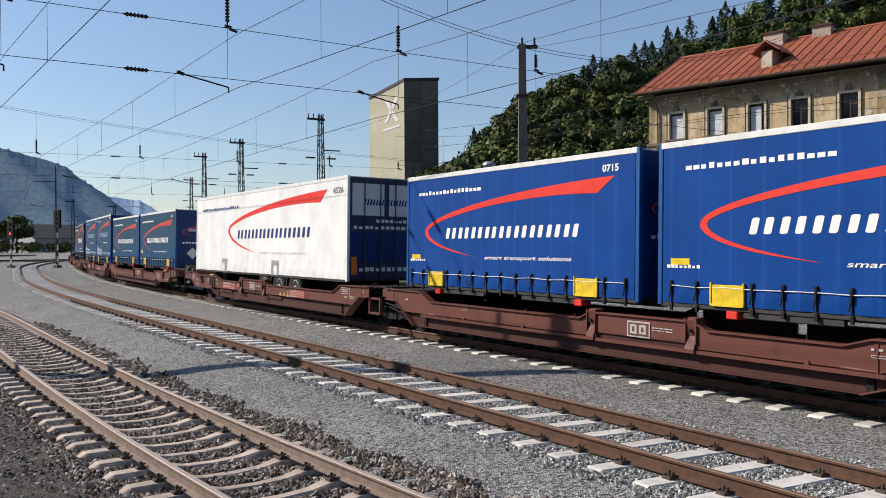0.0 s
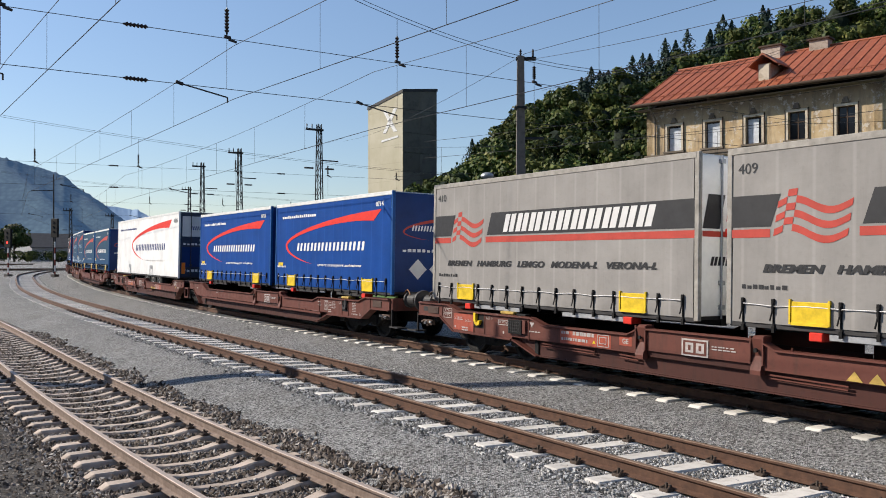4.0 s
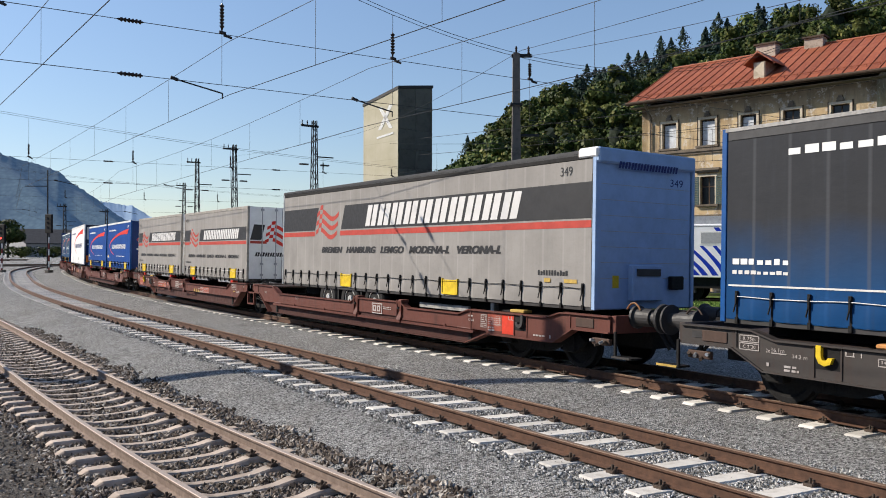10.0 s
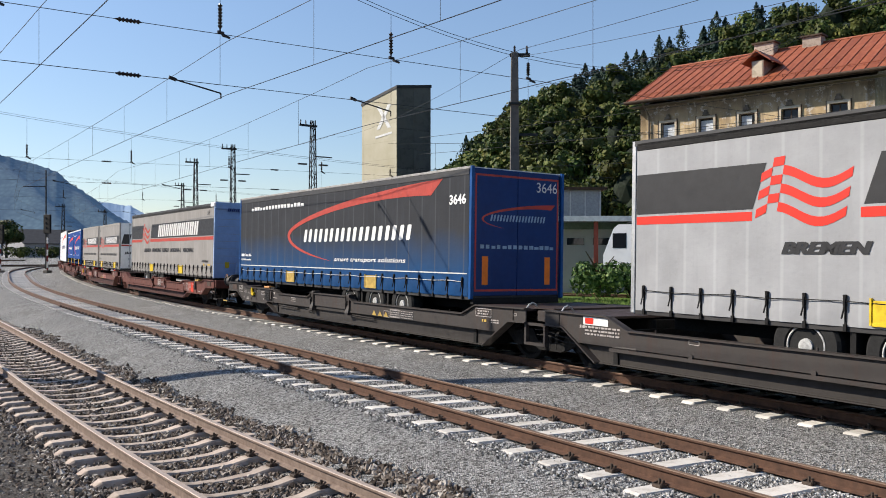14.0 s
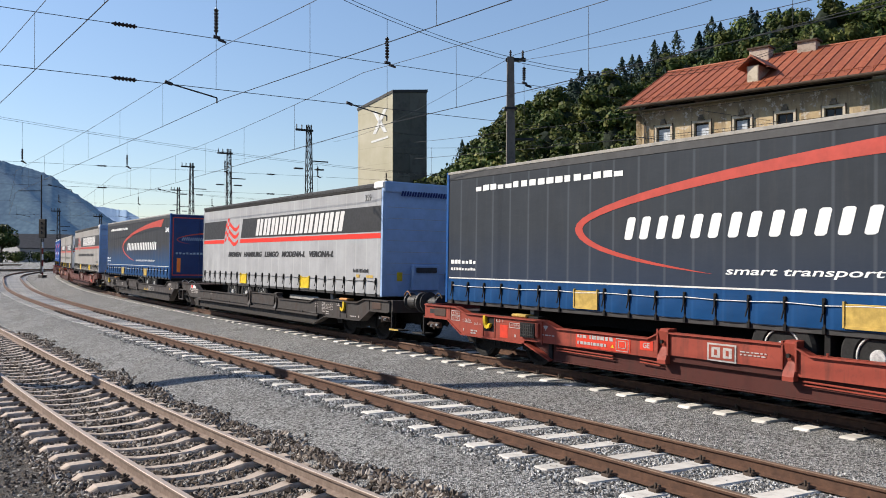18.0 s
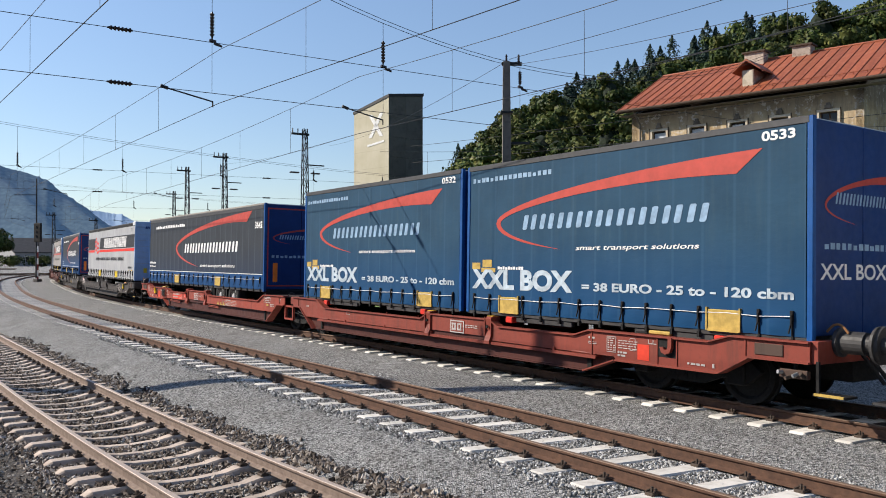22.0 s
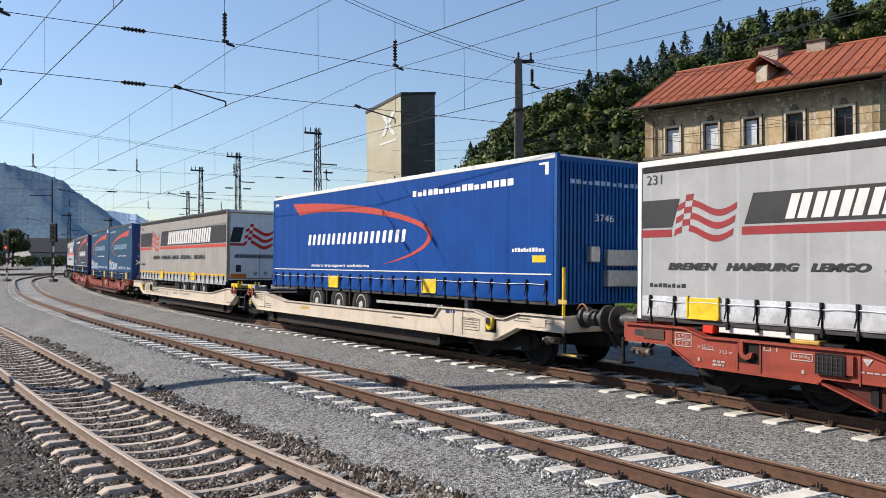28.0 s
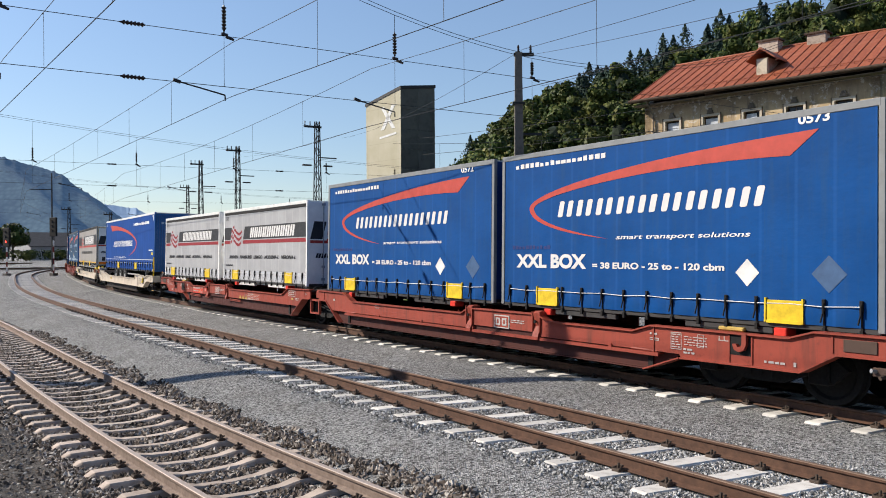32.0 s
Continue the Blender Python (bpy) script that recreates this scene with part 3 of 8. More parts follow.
class Face:
    """One upright face of a load, for flat prints: u runs from its left edge to its right as one looks at it, v from its foot."""

    def __init__(self, body, place, length, half, foot, height):
        self.body, self.place, self.length, self.half, self.foot, self.height = body, place, length, half, foot, height

    def point(self, u, v, out=0.005):
        if self.place == "side":
            return (self.length / 2 - u, self.half + out, self.foot + v)
        return (-self.length / 2 - out, self.half - u, self.foot + v)

    def stamp(self, name, shapes, material, out=0.005, label=""):
        bm = bmesh.new()
        for pts in shapes:
            vs = [bm.verts.new(self.point(u, v, out)) for u, v in pts]
            f = bm.faces.new(vs)
            f.normal_update()
            want = Vector((0, 1, 0)) if self.place == "side" else Vector((-1, 0, 0))
            if f.normal.dot(want) < 0:
                f.normal_flip()
        return part(name, bm, material, self.body, label)

    def stamps(self, name, shapes, material, out=0.005):
        for one in shapes:
            self.stamp(name, [one], material, out)

    def letter(self, words, u0, u1, v0, v1, material, lean=0.0, bold=0.0, out=0.007, heavy=0.0):
        """Lettering that fills the box."""
        cu = bpy.data.curves.new("lettering", "FONT")
        cu.body, cu.shear, cu.offset, cu.resolution_u = words, lean, bold, 4
        ob = bpy.data.objects.new("lettering", cu)
        me = bpy.data.meshes.new_from_object(ob)
        bpy.data.objects.remove(ob)
        bpy.data.curves.remove(cu)
        co = np.empty(len(me.vertices) * 3)
        me.vertices.foreach_get("co", co)
        co = co.reshape(-1, 3)
        lo, hi = co.min(0), co.max(0)
        for v, c in zip(me.vertices, co):
            v.co = self.point(u0 + (c[0] - lo[0]) / (hi[0] - lo[0]) * (u1 - u0), v0 + (c[1] - lo[1]) / (hi[1] - lo[1]) * (v1 - v0), out)
        if heavy:
            bm = bmesh.new()
            for k in range(3):
                bm.from_mesh(me)
                n = len(me.vertices)
                bm.verts.ensure_lookup_table()
                for v in bm.verts[k * n:]:
                    v.co += Vector((-heavy * k / 2, k * 0.0008, 0)) if self.place == "side" else Vector((-k * 0.0008, -heavy * k / 2, 0))
            bm.to_mesh(me)
            bm.free()
        me.materials.clear()
        me.materials.append(material)
        ob = new("lettering", me)
        ob.parent = self.body
        return ob


def quad(u0, u1, v0, v1, lean=0.0):
    d = lean * (v1 - v0)
    return [(u0, v0), (u1, v0), (u1 + d, v1), (u0 + d, v1)]


def soft_word(u0, u1, v0, v1, lean=0.24):
    """The rounded wordmark as a plain row of slanted bars, all alike."""
    out, h = [], v1 - v0
    pitch = (u1 - u0 - lean * h) / 9
    for i in range(9):
        for k in (0.02, 0.50):
            w, u = pitch * 0.26, u0 + (i + k) * pitch
            out.append([(u + lean * v * h + d * w, v0 + v * h) for d, v in ((0.2, 0.0), (0.8, 0.0), (1.0, 0.07), (1.0, 0.93), (0.8, 1.0), (0.2, 1.0), (0.0, 0.93), (0.0, 0.07))])
    return out


def block_word(u0, u1, v0, v1, n=10, lean=0.30):
    """The angular wordmark as a plain row of broad slanted bars."""
    out, h = [], v1 - v0
    pitch = (u1 - u0 - lean * h) / n
    for i in range(n):
        a = u0 + i * pitch
        out.append(quad(a, a + pitch * 0.36, v0, v1, lean))
        out.append(quad(a + pitch * 0.47, a + pitch * 0.83, v0, v1, lean))
    return out


def swoosh(u0, u1, top, tip, mid, end, foot, flip=0.0):
    """A crescent: broad end at the upper right, round the left, thin tail below. v counts from the foot; flip mirrors it about that u."""
    w, rise, fall = u1 - u0, top - mid, mid - foot
    th = 0.022 * w
    p = lambda a, b: (u0 + a * w, mid + b * rise)

    def bow(a, b, c, d, n=16):
        out = []
        for i in range(n + 1):
            t = i / n
            k = ((1 - t) ** 3, 3 * t * (1 - t) ** 2, 3 * t * t * (1 - t), t ** 3)
            out.append(tuple(sum(f * p[q] for f, p in zip(k, (a, b, c, d))) for q in (0, 1)))
        return out

    left, inner = (u0, mid), (u0 + th, mid)
    outer = bow((u1, top), p(0.5, 0.92), p(0.0, 0.42), left) + bow(left, (u0, mid - 0.45 * fall), (u0 + 0.40 * (end - u0), foot + 0.20 * fall), (end, foot))[1:]
    k = 1 - tip[1] / rise
    inside = (bow((u1 - tip[0], top - tip[1]), p(0.52, k + 0.14), p(0.026, 0.30), inner)
              + bow(inner, (u0 + th, mid - 0.38 * fall), (u0 + 0.44 * (end - u0), foot + 0.28 * fall), (end, foot))[1:])
    shapes = [[outer[i], outer[i + 1], inside[i + 1], inside[i]] for i in range(len(outer) - 1)]
    shapes[-1] = [outer[-2], outer[-1], inside[-2]]
    if flip:
        shapes = [[(2 * flip - u, v) for u, v in q] for q in shapes]
    return shapes


def flag(u0, u1, v0, v1):
    """A waving flag mark: checks at the mast side, three wavy stripes beyond."""
    out, w, h = [], u1 - u0, v1 - v0
    lean = 0.22
    wave = lambda a: 0.12 * math.sin(a * 6.2 + 0.2) * h
    pt = lambda a, b: (u0 + w * a * 0.86 + lean * b * h * 0.6, v0 + 0.10 * h + b * h * 0.8 + wave(a))
    for r in range(6):
        if r % 2 == 0:
            for i in range(12):
                a0, a1 = 0.26 + 0.0617 * i, 0.26 + 0.0617 * (i + 1)
                out.append([pt(a0, r / 6), pt(a1, r / 6), pt(a1, (r + 1) / 6), pt(a0, (r + 1) / 6)])
        c = r % 2
        a0, a1 = c * 0.13, (c + 1) * 0.13
        out.append([pt(a0, r / 6), pt(a1, r / 6), pt(a1, (r + 1) / 6), pt(a0, (r + 1) / 6)])
    return out


@lru_cache(maxsize=None)
def shared_mesh(kind):
    bm = bmesh.new()
    if kind == "strap":
        box(bm, -0.015, 0.015, 0.0, 0.008, -0.02, 0.30)
        box(bm, -0.024, 0.024, 0.0, 0.034, 0.26, 0.41, bevel=0.006)
        box(bm, -0.012, 0.012, 0.03, 0.045, 0.22, 0.36)
        rod(bm, (0.0, 0.02, 0.28), (0.03, 0.045, 0.10), 0.012, 5)
        box(bm, -0.022, 0.022, -0.01, 0.026, -0.06, 0.03)
    elif kind == "plate":
        box(bm, -0.275, 0.275, 0.0, 0.026, -0.09, 0.21, bevel=0.008)
        box(bm, -0.275, 0.275, 0.0, 0.034, -0.11, -0.07)
        box(bm, -0.30, -0.275, 0.0, 0.04, -0.10, 0.24)
        box(bm, 0.275, 0.30, 0.0, 0.04, -0.10, 0.24)
    elif kind == "tyre":
        disc_stack(bm, (0, -0.17, 0), (0, 0.17, 0), [(0, 0.30), (0.0, 0.46), (0.12, 0.50), (0.3, 0.51), (0.7, 0.51), (0.88, 0.50), (1, 0.46), (1, 0.31), (0.9, 0.29), (0.9, 0.05)], 28)
    elif kind == "rim":
        disc_stack(bm, (0, 0, 0), (0, 0.17, 0), [(0, 0.28), (0.90, 0.285), (0.93, 0.265), (0.40, 0.25), (0.25, 0.20), (0.55, 0.18), (0.60, 0.115), (0.95, 0.10), (1.0, 0.03)], 24)
        for k in range(10):
            a = math.tau * k / 10
            rod(bm, (0.15 * math.cos(a), 0.08, 0.15 * math.sin(a)), (0.15 * math.cos(a), 0.135, 0.15 * math.sin(a)), 0.02, 6)
    me = bpy.data.meshes.new(kind)
    bm.to_mesh(me)
    bm.free()
    me.materials.append({"strap": BLACK_STEEL, "plate": YELLOW, "tyre": RUBBER, "rim": RIM}[kind])
    return me


def plate(parent, x, z, old=False):
    ob = piece("plate", parent, Matrix.Translation((x, 1.27, z)))
    if old:
        ob.material_slots[0].link = "OBJECT"
        ob.material_slots[0].material = YELLOW_OLD
    return ob


def piece(kind, parent, m):
    ob = new({"plate": "grapple_plate"}.get(kind, kind), shared_mesh(kind))
    ob.parent = parent
    ob.matrix_basis = m
    return ob


def wheel(parent, x, y, z):
    out = 1 if y > 0 else -1
    t = piece("tyre", parent, Matrix.Translation((x, y, z)) @ (Matrix.Identity(4) if out > 0 else Matrix.Rotation(math.pi, 4, "Z")))
    piece("rim", t, Matrix.Identity(4))


def strap_places(L):
    n = int((L - 0.4) / (0.56 if L > 10 else 0.5))
    return [0.25 + (L - 0.5) * i / n for i in range(n + 1)]


def hem_cloth(L, foot, levels, half, side=1, out=0.0):
    """Curtain cloth that bulges between the straps along its hem."""
    bm = bmesh.new()
    at = strap_places(L)
    us = [0.06] + [a + (b - a) * k / 5 for a, b in zip(at, at[1:]) for k in range(5)] + [at[-1], L - 0.06]
    puff = lambda u, v: 0.026 * math.sin(math.pi * ((u - at[0]) / (at[1] - at[0]) % 1.0)) ** 2 * math.sin(math.pi * min(max((v + 0.10) / 0.48, 0), 1)) * (at[0] < u < at[-1])
    grid = [[bm.verts.new((L / 2 - u, (half + out + puff(u, v)) * side, foot + v)) for v in levels] for u in us]
    for a, b in zip(grid, grid[1:]):
        for k in range(len(levels) - 1):
            bm.faces.new((a[k], a[k + 1], b[k + 1], b[k]) if side > 0 else (a[k], b[k], b[k + 1], a[k + 1]))
    for f in bm.faces:
        f.smooth = True
    return bm


def shell(load, L, H, foot, curtain, edge, post, front, rear, half=1.265, roof_h=0.10):
    """The box of a curtain-sided load: two curtains, end walls, posts, sill and roof."""
    for side in (1, -1):
        bm = hem_cloth(L, foot, [0.0, 0.06, 0.13, 0.20, 0.28, 0.38, H - roof_h], half, side)
        part("curtain", bm, curtain, load)
        bm = boxes((-L / 2 + 0.01, L / 2 - 0.01, half * side - 0.05, half * side + 0.012, foot + H - roof_h, foot + H), bevel=0.008)
        part("roof_rail", bm, edge, load)
        bm = boxes((-L / 2 + 0.01, L / 2 - 0.01, half * side - 0.10, half * side - 0.008, foot - 0.07, foot + 0.012), bevel=0.006)
        part("sill", bm, DARK_GREY, load)
        for end in (1, -1):
            bm = boxes((L / 2 * end - 0.045, L / 2 * end + 0.045, half * side - 0.07, half * side + 0.008, foot - 0.05, foot + H), bevel=0.008)
            part("corner_post", bm, post if end < 0 or post is not ICE_BLUE else GALV, load)
    bm = boxes((-L / 2 + 0.03, L / 2 - 0.03, -half + 0.02, half - 0.02, foot + H - 0.05, foot + H - 0.012))
    part("roof", bm, WHITE_EDGE, load)
    part("floor", boxes((-L / 2 + 0.03, L / 2 - 0.03, -half + 0.06, half - 0.06, foot - 0.04, foot + 0.09)), DARK_GREY, load)
    part("front_wall", boxes((L / 2 - 0.04, L / 2 + 0.02, -half + 0.06, half - 0.06, foot, foot + H - 0.03)), front, load)
    if rear is not None:
        for sgn in (1, -1):
            y0, y1 = (0.008, half - 0.075) if sgn > 0 else (-half + 0.075, -0.008)
            d = part("door", boxes((-L / 2 - 0.02, -L / 2 + 0.04, y0, y1, foot + 0.02, foot + H - 0.04), bevel=0.006), rear, load)
            for yy in (() if rear is NAVY or (L > 10 and rear is WHITE_DOOR) else (0.24, 0.74)):
                y = yy * sgn
                bm = bmesh.new()
                rod(bm, (-L / 2 - 0.05, y, foot - 0.02), (-L / 2 - 0.05, y, foot + H - 0.02), 0.017, 6)
                for z in (0.12, 0.5, H - 0.15):
                    box(bm, -L / 2 - 0.075, -L / 2 - 0.02, y - 0.05, y + 0.05, foot + z, foot + z + 0.07)
                part("locking_bar", bm, GALV if rear in (WHITE_DOOR,) else BLUE_POST if rear is NAVY else DARK_GREY, d)


def straps(load, L, foot, half, skip=(), drop=0.0, rope=None):
    for u in strap_places(L):
        if any(abs(u - q) < 0.22 for q in skip):
            continue
        piece("strap", load, Matrix.Translation((L / 2 - u, half + 0.002, foot - drop)))
    z = foot - drop + 0.32
    pts = [Vector((L / 2 - u, half + 0.03, z + 0.012 * math.sin(7 * u))) for u in strap_places(L)]
    part("lacing_rope", tube(bmesh.new(), pts, 0.007), rope or GREY_WORD, load)


def load_at(name, label, category, front_s, L, group=""):
    """A load whose front end is at front_s when the clip begins; it rides on its wagon."""
    ob = thing(name, label, category, group)
    wagon = min(PLATFORMS, key=lambda p: abs((p[0] + p[1]) / 2 - (front_s - L / 2)))
    mid = (wagon[0] + wagon[1]) / 2
    MOVERS.append((ob, mid, front_s - L / 2 - mid))
    return ob


# wagon sections as (front end, rear end) when the clip begins, front of the train first
PLATFORMS = [(101.0, 83.4), (84.2, 66.9), (66.9, 49.3), (49.9, 32.1), (32.1, 14.45), (14.95, -2.75), (-2.75, -20.5), (-19.71, -37.25), (-37.45, -55.08), (-54.29, -71.95),
             (-72.15, -89.78), (-88.96, -106.5), (-106.5, -123.65), (-123.65, -140.5), (-140.8, -158.45), (-157.6, -175.4)]


def swoosh_side(face, L, H, number, layout, word, red, number_mat=None, slogan=None):
    """The side print with the crescent and the rounded wordmark. layout: shares of the length and of the height from the top."""
    at = lambda s: (1 - s) * H
    (l, r, top, mid, foot_, end), (w0, w1), (wv0, wv1), (s0, s1), (sv0, sv1), (a0, a1), (n0, n1), (av0, av1), (nv0, nv1) = layout
    face.stamp("crescent_print", swoosh(l * L, r * L, at(top), ((0.035 if L > 10 else 0.056) * L, (0.125 if L > 10 else 0.110) * H), at(mid), end * L, at(foot_)), red)
    face.stamp("wordmark_print", soft_word(w0 * L, w1 * L, at(wv1), at(wv0)), word)
    face.letter("smart transport solutions", s0 * L, s1 * L, at(sv1), at(sv0), slogan or WHITE, 0.2, 0.012)
    face.stamps("address_bar", bars(a0 * L, a1 * L, at(av1), at(av0), 17), word)
    face.letter(number, n0 * L, n1 * L, at(nv1), at(nv0), number_mat or WHITE, 0, 0.03)


def bars(u0, u1, v0, v1, n=12):
    """Unreadable or private writing as short bars."""
    out, u = [], u0
    rng = random.Random(round(u0 * 100) + n)
    step = (u1 - u0) / n
    for i in range(n):
        out.append(quad(u, u + step * rng.uniform(0.6, 0.85), v0, v1 - (v1 - v0) * rng.choice((0, 0, 0.25))))
        u += step
    return out


SWAP_LAYOUT = ((0.106, 0.928, 0.172, 0.515, 0.738, 0.376), (0.222, 0.826), (0.490, 0.584), (0.422, 0.785), (0.728, 0.768), (0.068, 0.405), (0.888, 0.941), (0.150, 0.185), (0.092, 0.142))
XXL_LAYOUT = ((0.122, 0.906, 0.122, 0.405, 0.587, 0.368), (0.226, 0.806), (0.363, 0.458), (0.419, 0.767), (0.565, 0.602), (0.020, 0.340), (0.904, 0.972), (0.088, 0.118), (0.045, 0.092))
VIVID_LAYOUT = ((0.107, 0.890, 0.098, 0.370, 0.582, 0.381), (0.212, 0.800), (0.338, 0.438), (0.407, 0.753), (0.560, 0.595), (0.052, 0.378), (0.850, 0.910), (0.068, 0.098), (0.020, 0.068))
LONG_LAYOUT = ((0.298, 0.922, 0.072, 0.480, 0.752, 0.518), (0.384, 0.840), (0.426, 0.558), (0.533, 0.809), (0.712, 0.765), (0.077, 0.385), (0.942, 0.988), (0.130, 0.172), (0.208, 0.288))


def swap_legs(load, L, foot, bar=None):
    for x in (-L / 2 + 1.4, L / 2 - 1.4):
        for y in (1.14, -1.14):
            part("corner_fitting", boxes((x - 0.10, x + 0.10, y - 0.08, y + (0.16 if y > 0 else 0.08), foot - 0.19, foot - 0.072), bevel=0.012), RED_GLOSS if y > 0 else DARK_GREY, load)
    for a, b in ((-L / 2 + 1.55, -L / 2 + 3.1), (L / 2 - 3.1, L / 2 - 1.55)):
        part("folding_leg", boxes((a, b, 1.15, 1.235, foot - 0.17, foot - 0.075), bevel=0.01), bar or DARK_GREY, load)
    for y in (0.475, -0.475):
        part("frame_beam", boxes((-L / 2 + 0.1, L / 2 - 0.1, y - 0.075, y + 0.075, foot - 0.15, foot)), DARK_GREY, load)


def blue_swap(front_s, number, curtain, H, foot, layout, word, red, label, xxl=False, edge=None, post=None):
    L = 7.68 if xxl else 7.45
    front_s += 0.05 if xxl else 0
    ob = load_at("swap_body", label, "swap body", front_s, L, "swap bodies on the train")
    shell(ob, L, H, foot, curtain, edge or WHITE_EDGE, post or BLUE_POST, NAVY, NAVY)
    f = Face(ob, "side", L, 1.265, foot, H)
    swoosh_side(f, L, H, number, layout, word, red)
    if xxl:
        if layout is VIVID_LAYOUT:
            f.letter("XXL BOX", 0.057 * L, 0.313 * L, 0.236 * H, 0.328 * H, GREY_WORD, 0, 0.045)
            f.letter("= 38 EURO - 25 to - 120 cbm", 0.333 * L, 0.695 * L, 0.240 * H, 0.278 * H, GREY_WORD, 0, 0.035)
            for c, w, m in ((0.746, 0.20, WHITE_EDGE), (0.909, 0.25, BLUE_GREY)):
                f.stamp("hazard_diamond", [[(c * L - w, 0.235 * H), (c * L, 0.235 * H - w), (c * L + w, 0.235 * H), (c * L, 0.235 * H + w)]], m)
            f.stamps("code_bar", bars(0.04 * L, 0.19 * L, 0.36 * H, 0.385 * H, 11), NAVY_PRINT)
        else:
            f.letter("XXL BOX", 0.020 * L, 0.410 * L, 0.150 * H, 0.285 * H, WORN_WORD, 0, 0.045)
            f.letter("= 38 EURO - 25 to - 120 cbm", 0.440 * L, 0.970 * L, 0.166 * H, 0.216 * H, WORN_WORD, 0, 0.035)
            f.stamps("code_bar", bars(0.13 * L, 0.235 * L, 0.285 * H, 0.305 * H, 10), WHITE)
            f.stamps("warning_label", [quad(0.02 * L, 0.055 * L, 0.285 * H, 0.33 * H), quad(0.065 * L, 0.105 * L, 0.30 * H, 0.35 * H), quad(0.06 * L, 0.12 * L, 0.265 * H, 0.295 * H)], YELLOW_OLD)
    f.stamps("code_bar", bars(0.02 * L, 0.11 * L, H * 0.215, H * 0.235, 8), WHITE) if not xxl else None
    plates = (0.180 * L, 0.825 * L) if xxl else (0.176 * L, 0.838 * L)
    for u in plates:
        plate(ob, L / 2 - u, foot + 0.10, curtain is STEEL_BLUE)
    if not xxl:
        f.stamp("warning_label", [quad(0.03 * L, 0.08 * L, H * 0.235, H * 0.275)], YELLOW)
    straps(ob, L, foot, 1.265, plates, 0.06)
    swap_legs(ob, L, foot)
    r = Face(ob, "rear", L, 1.265, foot, H)
    r.letter(number, 1.95, 2.35, H * 0.87, H * 0.93, WHITE)
    r.stamp("crescent_print", swoosh(0.3, 2.4, H * 0.78, (0.15, 0.17), H * 0.6, 1.1, H * 0.52), RED_FADED, 0.024)
    r.stamp("wordmark_print", soft_word(0.55, 2.15, H * 0.61, H * 0.665), PALE_WORD if xxl else WHITE, 0.026)
    r.stamps("address_bar", bars(0.3, 2.3, H * 0.40, H * 0.43, 14), PALE_WORD if xxl else WHITE, 0.024)
    if not xxl:
        for c in (0.75, 1.35):
            r.stamp("hazard_diamond", [[(c - 0.26, H * 0.23), (c, H * 0.23 - 0.26), (c + 0.26, H * 0.23), (c, H * 0.23 + 0.26)]], GREY_WORD, 0.024)
    else:
        r.letter("XXL BOX", 0.2, 1.9, H * 0.26, H * 0.335, WHITE, 0, 0.02, 0.024)
    return ob


def flag_side(f, L, H, number, parts_at, band, word, stripe, num_left, num_mat=None):
    (fl0, fl1), (w0, w1), (c0, c1), (b_top, b_bot), (cv0, cv1) = parts_at
    at = lambda s: (1 - s) * H
    f.stamps("dark_band", [[(0.005 * L, at(b_bot)), (fl0 * L - 0.04, at(b_bot)), (fl0 * L - 0.04 + 0.34 * (b_bot - b_top) * H, at(b_top)), (0.005 * L, at(b_top))]], band, 0.004)
    f.stamp("dark_band", [[(fl1 * L + 0.02, at(b_bot)), (L * 0.995, at(b_bot)), (L * 0.995, at(b_top)), (fl1 * L + 0.02 + 0.34 * (b_bot - b_top) * H, at(b_top))]], band, 0.004)
    f.stamps("red_stripe", [quad(0.005 * L, fl0 * L - 0.05, at(b_bot + 0.060), at(b_bot + 0.013)), quad(fl1 * L - 0.02, L * 0.995, at(b_bot + 0.060), at(b_bot + 0.013))], stripe, 0.004)
    f.stamp("flag_print", flag(fl0 * L, fl1 * L, at(b_bot + 0.09), at(b_top - 0.02)), stripe)
    f.stamp("wordmark_print", block_word(w0 * L, w1 * L, at(b_bot - 0.02), at(b_top + 0.02)), word, 0.008)
    f.letter("BREMEN   HAMBURG   LEMGO   MODENA-I.   VERONA-I.", c0 * L, c1 * L, at(cv1), at(cv0), BLACK_PRINT, 0.25, 0.035, 0.007, 0.0022 * L)
    u = 0.02 * L if num_left else 0.935 * L
    f.letter(number, u, u + 0.32, at(0.155), at(0.095), num_mat or BLACK_PRINT)


SWAP_FLAG = ((0.098, 0.268), (0.345, 0.900), (0.076, 0.892), (0.281, 0.460), (0.669, 0.717))
SILVER_FLAG = ((0.097, 0.268), (0.360, 0.893), (0.081, 0.891), (0.257, 0.433), (0.655, 0.700))
LONG_FLAG = ((0.170, 0.285), (0.388, 0.862), (0.201, 0.805), (0.205, 0.437), (0.606, 0.668))
PALE_FLAG = ((0.170, 0.290), (0.390, 0.868), (0.198, 0.805), (0.212, 0.465), (0.633, 0.700))


